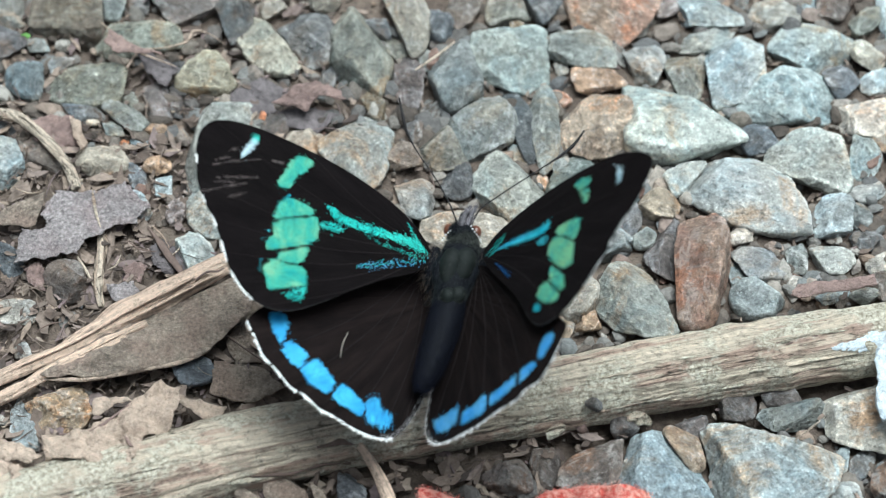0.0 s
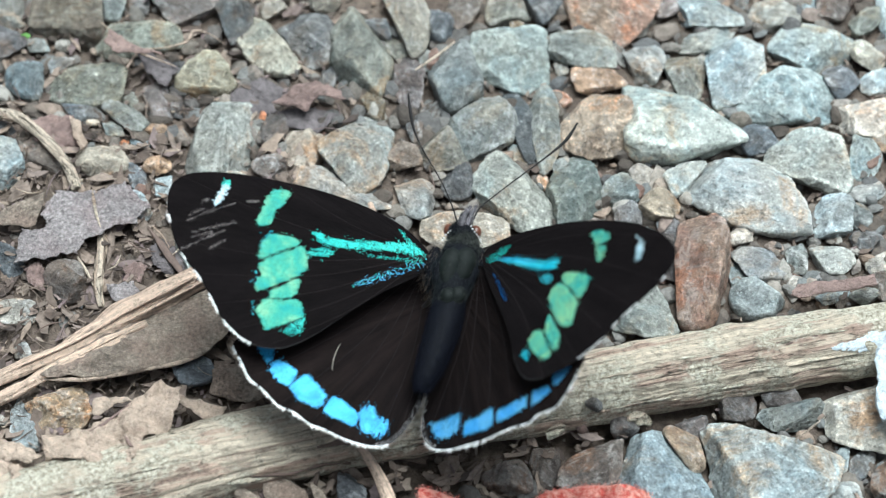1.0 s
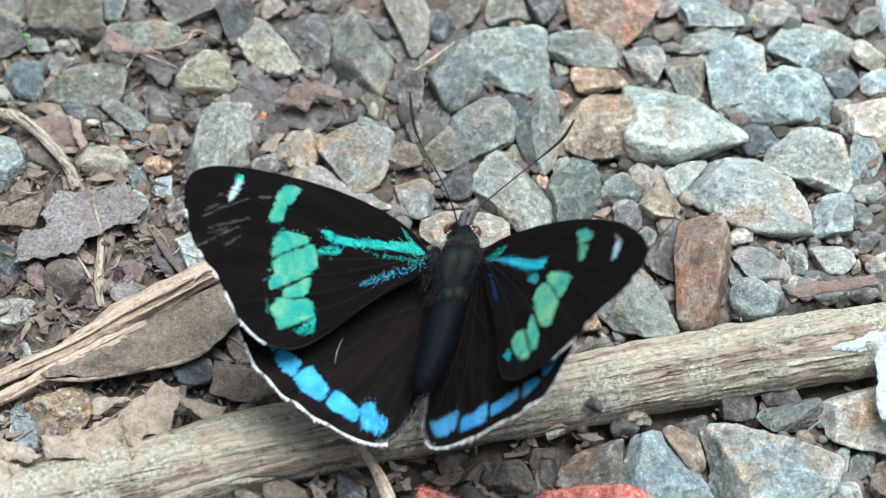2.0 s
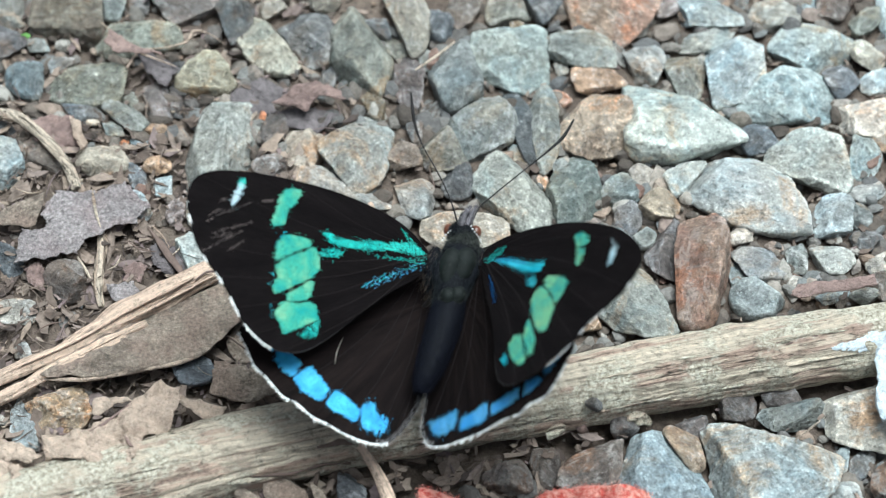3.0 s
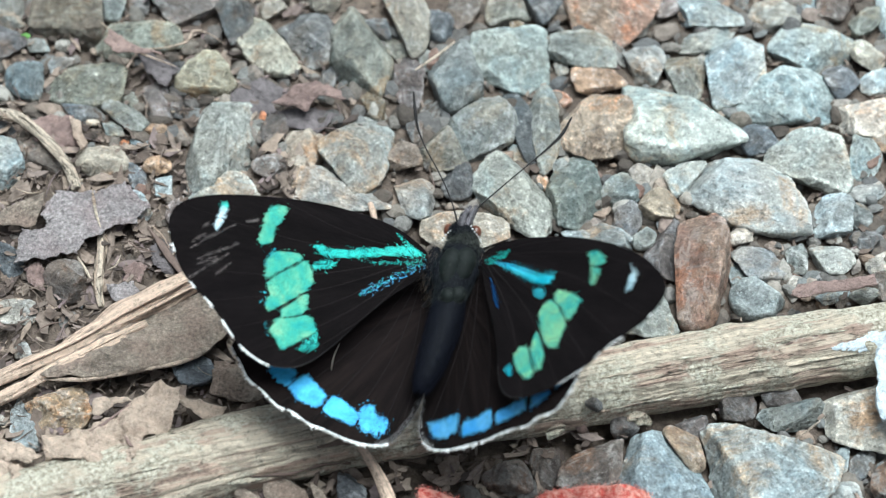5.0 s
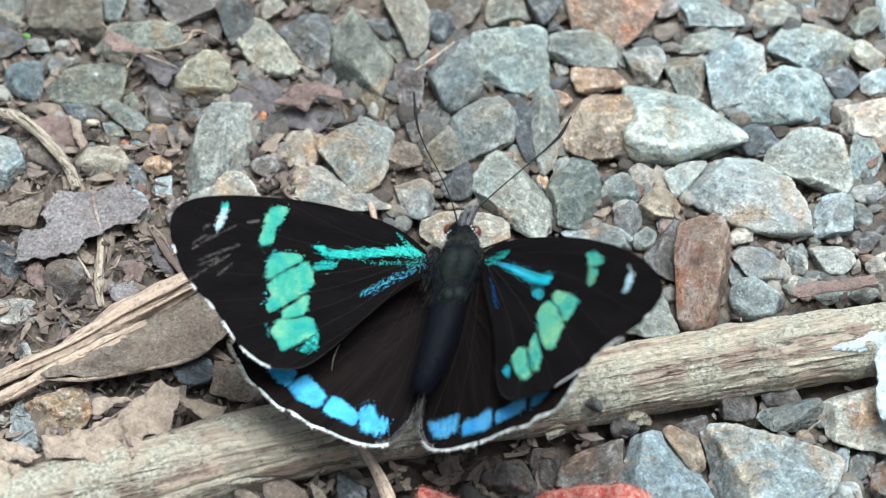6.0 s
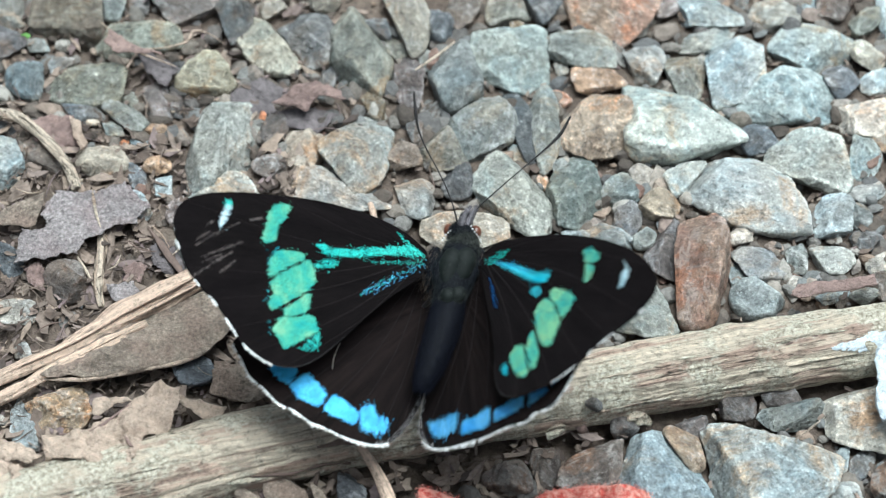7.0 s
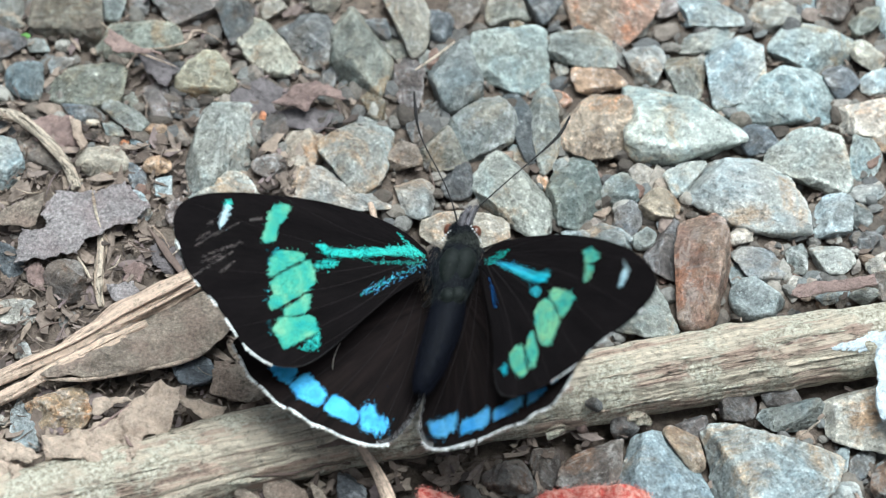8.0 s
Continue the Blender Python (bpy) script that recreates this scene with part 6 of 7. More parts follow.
stone("w", -28.26, 17.72, -0.07, 2.62, 1.43, 1.03, 287, 64, 0.9)
stone("L", -34.94, 15.78, -0.4, 1.0, 0.9, 0.7, 189, 174, 1.25)
stone("b", -32.74, 14.53, -0.47, 1.47, 0.88, 0.63, 319, 219, 0.94)
stone("T", -33.08, 10.6, 0.34, 2.79, 2, 1.44, 1, 39, (0.66, 0.61, 0.54))
stone("b", -30.06, 12.53, -0.44, 1.12, 0.91, 0.66, 343, 216, 0.9)
stone("p", -31.42, 12.78, -0.63, 0.6, 0.52, 0.42, 26, 192, (1.15, 0.7, 0.5))
stone("p", -27.3, 14.29, -0.5, 0.75, 0.8, 0.6, 108, 53, (0.95, 0.75, 0.62))
stone("t", -42.04, 13.36, -0.67, 1.18, 0.59, 0.43, 354, 84, 1.05)
stone("b", -43.19, 9.92, 0.55, 2.54, 3.61, 1.83, 84, 6, 1.1)
stone("t", -23.72, 21.11, 0.66, 3.04, 3.05, 2.19, 330, 169, (1, 0.98, 0.85))
stone("l", -22.0, 12.68, 0.8, 6.32, 4.3, 3.0, 77, 9, (0.86, 0.82, 0.76))
stone("l", -17.56, 24.89, 0.53, 3.81, 2.46, 1.77, 127, 87, (0.98, 0.92, 0.8))
stone("d", -13.08, 25.44, 0.65, 3.39, 3.01, 2.17, 156, 115, 0.981)
stone("g", -8.65, 24.56, 0.66, 6.26, 3.04, 2.19, 98, 108, (0.828, 0.855, 0.792))
stone("t", -12.28, 31.13, 0.07, 1.63, 1.69, 1.17, 14, 64, 0.774)
stone("t", -3.65, 27.83, 0.55, 4.48, 2.55, 1.84, 283, 124, (0.792, 0.81, 0.81))
stone("d", -0.29, 27.21, 0.22, 2.28, 1.84, 1.32, 335, 16, 0.945)
stone("w", -3.31, 20.83, 0.08, 3.72, 1.63, 1.18, 96, 165, 0.837)
stone("g", 1.64, 21.16, 0.65, 4.43, 3.02, 2.18, 244, 8, 0.9)
stone("b", 7.34, 23.47, 0.82, 4.3, 3.8, 2.73, 309, 21, (0.918, 0.927, 0.882))
stone("o", 6.53, 29.15, 0.51, 2.59, 2.35, 1.69, 356, 71, 0.9)
stone("d", 10.23, 30.29, 0.47, 2.19, 2.6, 1.58, 202, 137)
stone("r", 16.94, 29.75, 0.83, 6.01, 3.86, 2.78, 336, 177, (1.4, 1.35, 1.25))
stone("g", 13.84, 23.66, 0.58, 4.11, 2.68, 1.93, 175, 170, (0.88, 0.94, 0.92))
stone("p", 15.56, 19.92, 0.36, 2.84, 2.03, 1.46, 172, 189, 1.1)
stone("t", 11.96, 22.39, -0.45, 1.04, 0.91, 0.65, 62, 83, 1.05)
stone("b", 9.86, 13.87, 0.31, 4.69, 1.95, 1.41, 264, 181, 0.91)
stone("d", 7.74, 14.43, 0.17, 4.09, 1.76, 1.27, 109, 53, 0.792)
stone("o", 3.91, 13.77, 0.63, 3.83, 2.94, 2.12, 75, 3, 0.9)
stone("o", 0.31, 11.28, 0.51, 2.35, 3.41, 1.69, 37, 129, 0.702)
stone("c", 16.07, 13.34, 0.77, 5.3, 3.58, 2.58, 52, 12, (1.12, 1.02, 0.95))
stone("L", 21.79, 15.21, 0.99, 7.77, 4.59, 3.3, 171, 72, (1.28, 1.21, 1.12))
stone("g", 20.56, 21.93, 0.51, 2.36, 2.71, 1.7, 209, 239, 1.24)
stone("o", 25.08, 21.39, 0.52, 3.25, 2.39, 1.72, 283, 150, 1.02)
stone("b", 27.38, 26.07, -0.1, 3.65, 1.39, 1, 197, 101, 1.18)
stone("b", 26.3, 28.87, 0.5, 4.05, 2.33, 1.68, 154, 239, 1.27)
stone("b", 28.61, 21.52, 0.73, 4.6, 3.4, 2.45, 227, 154, 1.51)
stone("b", 33.6, 17.65, 0.83, 5.88, 3.85, 2.77, 343, 164, 1.47)
stone("b", 37.04, 23.71, 0.84, 3.92, 3.91, 2.81, 300, 27, 1.5)
stone("t", 34.09, 28.74, 0.47, 2.68, 2.17, 1.57, 18, 187, 1.1)
stone("w", 40.3, 30.28, 0.5, 2.3, 2.68, 1.66, 137, 157, 1.02)
stone("t", 42.99, 23.7, 0.22, 2.27, 1.83, 1.32, 288, 92, 1.47)
stone("T", 42.82, 15.63, 0.72, 4.01, 3.33, 2.4, 207, 202, 1.22)
stone("l", 36.41, 9.51, 0.75, 4.24, 3.48, 2.51, 2, 174, (1.24, 1.21, 1.11))
stone("L", 30.72, 6.1, 0.84, 6.88, 3.87, 2.79, 342, 93, (1.03, 0.984, 0.963))
stone("b", 41.33, 11.43, 0.06, 3.12, 1.61, 1.16, 86, 132, 1.14)
stone("o", 42.81, 27.86, -0.07, 2.65, 1.44, 1.03, 44, 156, 1.02)
stone("l", 37.59, 3.33, 0.43, 2.5, 2.12, 1.53, 53, 219, 1.08)
stone("l", 37.03, -1.66, 0.15, 2.3, 1.73, 1.25, 7, 115, 1.1)
stone("o", 34.05, -1.31, -0.05, 1.46, 1.54, 1.05, 145, 234, 1.17)
stone("b", 40.58, 3.85, -0.28, 1.58, 1.14, 0.82, 241, 101, 0.75)
stone("d", 40.75, 0.94, -0.33, 1.94, 1.08, 0.77, 184, 51)
stone("T", 28.62, 1.27, -0.2, 1.93, 1.25, 0.9, 183, 76)
stone("g", 29.92, -2.26, 0.21, 2.53, 1.83, 1.31, 174, 55, 0.83)
stone("B", 30.09, -6.27, 0.54, 2.73, 2.48, 1.78, 320, 212, 0.86)
stone("r", 31.98, 0.27, -0.67, 1.16, 0.6, 0.43, 147, 91)
stone("r", 24.56, -1.45, 0.85, 7.32, 3.92, 2.82, 260, 112, (0.82, 0.8, 0.78))
stone("w", 21.3, -0.59, 0.22, 3.91, 1.84, 1.32, 80, 231, 0.93)
stone("g", 17.62, -7.04, 0.7, 5.32, 3.26, 2.35, 132, 106, (1.05, 1.04, 0.98))
stone("t", 12.79, -6.27, 0.39, 2.26, 2.08, 1.49, 234, 104)
stone("g", 16.01, 0.1, 0.38, 2.05, 2.43, 1.48, 195, 6, 0.79)
stone("t", 21.09, 4.37, 0.31, 1.95, 1.98, 1.41, 187, 54, (1, 0.9, 0.8))
stone("d", 18.01, 2.83, -0.15, 2.34, 1.32, 0.95, 93, 210, 1.1)
stone("b", 19.29, 1.19, -0.24, 1.42, 1.2, 0.86, 33, 212, 0.77)
stone("o", 17.21, 6.75, 0.32, 1.98, 1.99, 1.42, 225, 173, 0.92)
stone("t", 19.65, 8.66, 0.01, 1.54, 1.74, 1.11, 134, 1, 1.03)
stone("b", 23.06, 8.22, 0.07, 2.82, 1.63, 1.17, 37, 169, 1.11)
stone("o", 13.4, 6.37, 0.6, 4.38, 2.76, 1.99, 66, 154, (0.8, 0.84, 0.82))
stone("l", 6.48, 5, 0.72, 5.52, 3.33, 2.4, 120, 189, (0.86, 0.84, 0.75))
stone("b", 7.83, 10.99, -0.34, 2.05, 1.05, 0.76, 114, 235, 0.9)
stone("l", 11.45, 9.76, -0.13, 1.34, 1.44, 0.97, 267, 112, 0.87)
stone("p", 9.65, 7.97, -0.46, 0.89, 0.89, 0.64, 303, 99, 1.17)
stone("t", 1.55, 1.77, 0.3, 5.16, 1.94, 1.4, 355, 110)
stone("g", -3.13, 5.72, 0.48, 2.71, 2.2, 1.59, 301, 65)
stone("t", -4.0, 10.4, 0.18, 1.7, 1.9, 1.28, 191, 208, (0.7, 0.58, 0.52))
stone("l", -8.76, 11.04, 0.72, 5.15, 3.33, 2.4, 75, 21, (0.8, 0.79, 0.76))
stone("g", -10.23, 6.03, 0.52, 5.39, 2.43, 1.75, 338, 18, 1.28)
stone("l", -20.93, 4.67, 0.65, 3.53, 3.01, 2.17, 217, 127, 1.1)
stone("t", -20.2, 0.65, -0.08, 2.2, 1.41, 1.02, 293, 115, 1.05)
stone("b", -23.91, -1.1, 0.22, 2.35, 1.83, 1.32, 292, 35, 1.05)
stone("w", -25.59, 4.47, -0.28, 1.67, 1.14, 0.82, 249, 168, 1.06)
stone("l", -27.07, 7.39, -0.36, 1.43, 1.03, 0.74, 82, 71)
stone("p", -27.89, 10.13, -0.19, 1.47, 1.26, 0.91, 6, 39, 0.94)
stone("d", -30.06, 8.47, -0.46, 1.91, 0.89, 0.64, 295, 86, 0.95)
stone("b", -30.08, 4.38, 0.14, 1.72, 1.87, 1.24, 129, 36, 0.95)
stone("T", -13.5, 11.9, 0.5, 2.3, 2.1, 1.6, 40, 37, (0.82, 0.78, 0.72))
stone("o", -6.64, 17.2, -0.37, 1.81, 1.02, 0.73, 127, 198, 0.774)
stone("p", -18.19, 16.09, -0.4, 1.0, 0.8, 0.65, 158, 10, (1.1, 0.66, 0.48))
stone("w", -16.79, 9.61, 0.03, 1.86, 1.56, 1.13, 1, 213)
stone("d", -2.8, 14.15, -0.13, 1.57, 1.35, 0.97, 276, 112, 0.9)
stone("w", -35.76, -4.37, 0.43, 2.22, 2.13, 1.53, 146, 180, 0.55)
stone("t", -40.35, -7.58, -0.06, 2.22, 1.44, 1.04, 193, 121)
stone("g", -39.13, -11.62, -0.45, 0.9, 1.06, 0.65, 179, 10)
stone("l", -38.39, -20.18, -0, 3.34, 1.52, 1.1, 103, 227, 0.8)
stone("k", -35.19, -17.83, 0.57, 3.04, 2.65, 1.91, 0, 189, 1.11)
stone("d", -23.2, -14.4, 0.35, 2.4, 1.4, 0.9, 184, 56, (0.62, 0.64, 0.7))
stone("d", -41.26, -1.57, -0.15, 2.73, 1.32, 0.95, 109, 235, 0.6)
stone("B", 19.33, -26.01, 0.98, 5.04, 4.52, 3.25, 289, 134, (0.95, 1.03, 1.08))
stone("p", 22.19, -22.3, 0.3, 2.46, 1.95, 1.4, 299, 36, 0.783)
stone("l", 29.12, -24.5, 1.1, 7.13, 5.09, 3.66, 189, 130, (0.95, 1.05, 1.13))
stone("t", 39.13, -19.6, 0.84, 3.89, 5.05, 2.8, 9, 129, 1.25)
stone("b", 31.38, -19.06, 0.3, 3.29, 1.95, 1.4, 199, 9, 0.634)
stone("d", 37.91, -24.17, -0.34, 1.49, 1.05, 0.76, 237, 146)
stone("l", 36.21, -27.37, -0.15, 1.61, 1.32, 0.95, 17, 86)
stone("b", 35.85, -24.27, -0.49, 2.26, 0.85, 0.61, 67, 57)
stone("w", 13.8, -24.4, 0.22, 3.85, 1.83, 1.32, 36, 5, 1.16)
# tone lowered to paint the shade in the gap before the branch
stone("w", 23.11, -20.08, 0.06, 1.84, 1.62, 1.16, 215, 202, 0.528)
stone("w", 39.66, -25.44, -0.17, 3.09, 1.29, 0.93, 79, 188)
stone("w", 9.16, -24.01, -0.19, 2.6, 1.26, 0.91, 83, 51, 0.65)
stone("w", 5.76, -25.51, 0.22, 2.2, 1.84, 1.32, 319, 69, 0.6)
stone("d", -8.51, -26.5, -0.19, 1.91, 1.26, 0.91, 334, 115)
stone("d", 36.17, -3.12, -0.57, 1.09, 0.73, 0.53, 355, 199, 1.17)
stone("t", 33.23, -4.61, -0.58, 1.7, 0.73, 0.52, 65, 101)
stone("L", 36.65, -5.67, -0.32, 1.87, 1.08, 0.78, 186, 172, 0.86)
stone("o", 39.85, -5.65, -0.49, 1.62, 0.84, 0.61, 13, 216, 0.9)
stone("T", 42.03, -2.05, 0.07, 1.62, 1.89, 1.17, 15, 129, 1.05)
stone("g", 41.86, 6.86, -0.27, 2.25, 1.16, 0.83, 16, 17, 1.32)
stone("d", 39.7, 20.32, 0.34, 2, 2.13, 1.44, 332, 148, 1.47)
stone("b", 44.15, 20.69, -0.08, 2.31, 1.42, 1.02, 210, 47, 1.57)
stone("t", 43.79, 12.68, -0.12, 1.94, 1.36, 0.98, 91, 38, 0.915)
stone("d", 30.67, 30.76, -0.5, 1.74, 0.83, 0.6, 250, 228, 1.25)
stone("b", 37.49, 29.78, -0.34, 1.53, 1.06, 0.76, 81, 189, 1.09)
stone("L", 46.03, 29.24, -0.05, 3.36, 1.45, 1.05, 272, 64, 1.09)
stone("w", 22.75, 30.41, -0.06, 2.29, 1.45, 1.04, 221, 30, 1.37)
stone("t", -17.43, 29.58, -0.22, 1.96, 1.22, 0.88, 194, 32, 0.756)
stone("d", -6.56, 27.26, -0.07, 2.02, 1.43, 1.03, 329, 70, 0.9)
stone("w", 2.38, 29.61, 0.1, 3.08, 1.67, 1.2, 259, 182, 0.855)
stone("d", -21.54, 29.15, 0.48, 3.63, 2.23, 1.6, 100, 213, 0.783)
stone("d", -11.45, 21.16, -0.51, 1.58, 0.82, 0.59, 77, 155, 1.02)
# dark stone added in place of shadow between the stones above the head
stone("d", 1.64, 7.89, 0.11, 2, 1.68, 1.21, 242, 122, 0.63)
stone("l", 15.05, 1.35, -0.13, 3.38, 1.34, 0.97, 178, 10, 0.8)
stone("t", -44.69, 29.96, 0.53, 2.66, 2.44, 1.76, 102, 9, 0.9)
stone("r", 11.76, 18.25, -0.34, 1.05, 1.16, 0.76, 182, 174, 1.23)
stone("w", -39.03, 11.03, 0.29, 2.56, 1.93, 1.39, 344, 187, 1.06)
stone("l", 11.14, -8.86, -0.31, 2.39, 1.1, 0.79, 252, 79)
stone("p", 13.55, -8.68, -0.09, 1.69, 1.4, 1.01, 231, 108)
stone("w", 12.95, -2.96, -0.47, 1.32, 0.87, 0.63, 232, 218)
stone("g", 21.06, 2.84, -0.57, 0.85, 0.73, 0.53, 72, 95, 0.83)
stone("w", 29.54, -8.72, -0.38, 2.77, 1, 0.72, 18, 148, 0.92)
stone("d", -6.56, 11.12, -0.06, 1.72, 1.44, 1.04, 344, 216, 0.81)
stone("w", -16.8, 14.64, -0.13, 2.2, 1.35, 0.97, 276, 197, 0.54)
stone("o", 7.67, 27.95, -0.35, 1.04, 1.08, 0.75, 342, 102, 0.9)
stone("g", 17.33, 24.88, -0.44, 2.42, 0.92, 0.66, 116, 153, 1.07)
stone("d", 26.45, 0.39, -0.37, 1.9, 1.02, 0.73, 121, 3, 0.91)
stone("b", 27.87, -2.52, -0.41, 1.69, 0.95, 0.69, 266, 111, 0.77)
stone("w", -41.78, 17.39, -0.58, 1.97, 0.73, 0.52, 341, 110)
stone("d", -36.23, 16.38, -0.23, 2.65, 1.2, 0.87, 152, 108, 1.13)
stone("w", -26.67, 17.73, -0.31, 1.56, 1.09, 0.79, 95, 6, 0.9)
stone("g", 31.44, 2.55, -0.43, 2.3, 0.93, 0.67, 333, 110, 1.06)
stone("d", 31.53, 12.6, 0.3, 1.94, 2.14, 1.4, 35, 118, 1.07)
stone("w", 42.1, -4.37, -0.26, 1.8, 1.17, 0.84, 272, 64)
stone("o", -4.9, 24.69, -0.23, 1.37, 1.21, 0.87, 151, 147, 0.81)
stone("b", -1.73, 23.11, -0.22, 1.22, 1.24, 0.88, 352, 10, 0.81)
stone("d", -1.17, 16.43, -0.35, 1.96, 1.04, 0.75, 225, 100, 0.855)
# next three stones: shade of the gap under the branch put into their tone
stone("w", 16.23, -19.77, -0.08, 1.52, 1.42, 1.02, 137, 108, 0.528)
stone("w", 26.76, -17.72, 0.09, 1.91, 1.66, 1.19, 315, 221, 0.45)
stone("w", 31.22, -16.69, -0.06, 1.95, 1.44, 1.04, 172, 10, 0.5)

stone("d", 13.61, -19.83, 3.71, 0.8, 0.85, 0.75, 30, 7, 0.66)


def motions():
    walk(forewing_left, [
        (0, mm_pose(-2.09, 0.57, 12.11, 10.6, 32.7, -10.7)),
        (0.1, mm_pose(-2.09, 0.57, 12.11, 11.1, 33.5, -8.9)),
        (0.2, mm_pose(-2.09, 0.57, 12.11, 11.3, 34.8, -7.6)),
        (0.3, mm_pose(-2.09, 0.57, 12.11, 14.8, 35.7, -3.7)),
        (0.4, mm_pose(-2.09, 0.57, 12.11, 16.4, 40.6, -3.0)),
        (0.5, mm_pose(-2.09, 0.57, 12.11, 18.2, 46.4, -1.9)),
        (0.6, mm_pose(-2.09, 0.57, 12.11, 17.3, 42.0, -2.6)),
        (0.7, mm_pose(-2.09, 0.57, 12.11, 15.9, 37.1, -4.7)),
        (0.8, mm_pose(-2.09, 0.57, 12.11, 14.8, 25.2, -6.2)),
        (0.9, mm_pose(-2.09, 0.57, 12.11, 16.2, 19.6, -4.0)),
        (1, mm_pose(-2.09, 0.57, 12.11, 17.2, 18.7, -3.3)),
        (1.1, mm_pose(-2.09, 0.57, 12.11, 18.0, 20.2, -0.4)),
        (1.2, mm_pose(-2.09, 0.57, 12.11, 19.1, 26.6, 2.6)),
        (1.3, mm_pose(-2.09, 0.57, 12.11, 19.8, 29.4, 3.9)),
        (1.5, mm_pose(-2.09, 0.57, 12.11, 19.2, 30.5, 2.8)),
        (1.7, mm_pose(-2.09, 0.57, 12.11, 19.9, 30.8, 2.8)),
        (2.8, mm_pose(-2.09, 0.57, 12.11, 21.5, 26.1, 4.7)),
        (3, mm_pose(-2.09, 0.57, 12.11, 22.4, 31.3, 6.0)),
        (3.2, mm_pose(-2.09, 0.57, 12.11, 21.2, 26.9, 4.9)),
        (3.5, mm_pose(-2.09, 0.57, 12.11, 18.5, 14.5, 1.8)),
        (4, mm_pose(-2.09, 0.57, 12.11, 18.4, 15.4, 3.3)),
        (4.5, mm_pose(-2.09, 0.57, 12.11, 18.9, 17.5, 4.5)),
        (4.7, mm_pose(-2.09, 0.57, 12.11, 20.0, 22.1, 6.2)),
        (5.8, mm_pose(-2.09, 0.57, 12.11, 20.2, 18.0, 6.0)),
        (6, mm_pose(-2.09, 0.57, 12.11, 21.6, 21.9, 7.2)),
        (6.5, mm_pose(-2.09, 0.57, 12.11, 22.3, 24.5, 8.0)),
        (7, mm_pose(-2.09, 0.57, 12.11, 21.9, 24.2, 7.9)),
        (7.5, mm_pose(-2.09, 0.57, 12.11, 21.4, 23.8, 7.7)),
        (8, mm_pose(-2.09, 0.57, 12.11, 21.8, 24.1, 7.9))])
    walk(forewing_right, [
        (0, mm_pose(2.36, 0.52, 13.74, 6.4, -53.1, -19.5)),
        (0.1, mm_pose(2.36, 0.52, 13.74, 9.0, -52.8, -22.9)),
        (0.2, mm_pose(2.36, 0.52, 13.74, 12.8, -51.1, -28.2)),
        (0.3, mm_pose(2.36, 0.52, 13.74, 15.8, -51.4, -30.3)),
        (0.4, mm_pose(2.36, 0.52, 13.74, 21.7, -56.8, -36.0)),
        (0.5, mm_pose(2.36, 0.52, 13.74, 25.7, -60.6, -39.2)),
        (0.6, mm_pose(2.36, 0.52, 13.74, 22.2, -59.3, -36.6)),
        (0.7, mm_pose(2.36, 0.52, 13.74, 19.5, -56.5, -34.6)),
        (0.8, mm_pose(2.36, 0.52, 13.74, 16.5, -45.1, -32.4)),
        (0.9, mm_pose(2.36, 0.52, 13.74, 15.8, -39.4, -33.7)),
        (1, mm_pose(2.36, 0.52, 13.74, 15.9, -37.7, -36.2)),
        (1.1, mm_pose(2.36, 0.52, 13.74, 17.4, -36.7, -38.8)),
        (1.2, mm_pose(2.36, 0.52, 13.74, 19.7, -40.1, -41.3)),
        (1.3, mm_pose(2.36, 0.52, 13.74, 21.2, -42.6, -42.2)),
        (1.5, mm_pose(2.36, 0.52, 13.74, 22.8, -44.9, -43.0)),
        (1.7, mm_pose(2.36, 0.52, 13.74, 22.4, -44.5, -43.2)),
        (2.8, mm_pose(2.36, 0.52, 13.74, 20.9, -37.7, -43.8)),
        (3, mm_pose(2.36, 0.52, 13.74, 24.5, -42.2, -46.1)),
        (3.2, mm_pose(2.36, 0.52, 13.74, 22.6, -39.6, -44.9)),
        (3.5, mm_pose(2.36, 0.52, 13.74, 17.4, -31.1, -42.1)),
        (4, mm_pose(2.36, 0.52, 13.74, 16.9, -30.5, -42.6)),
        (4.5, mm_pose(2.36, 0.52, 13.74, 18.0, -31.6, -43.4)),
        (4.7, mm_pose(2.36, 0.52, 13.74, 19.7, -34.0, -44.3)),
        (5.8, mm_pose(2.36, 0.52, 13.74, 18.3, -31.3, -44.2)),
        (6, mm_pose(2.36, 0.52, 13.74, 20.7, -33.8, -45.3)),
        (6.5, mm_pose(2.36, 0.52, 13.74, 22.1, -35.8, -46.0)),
        (7, mm_pose(2.36, 0.52, 13.74, 21.9, -35.7, -46.1)),
        (7.5, mm_pose(2.36, 0.52, 13.74, 21.8, -35.6, -46.0)),
        (8, mm_pose(2.36, 0.52, 13.74, 21.8, -35.8, -46.2))])
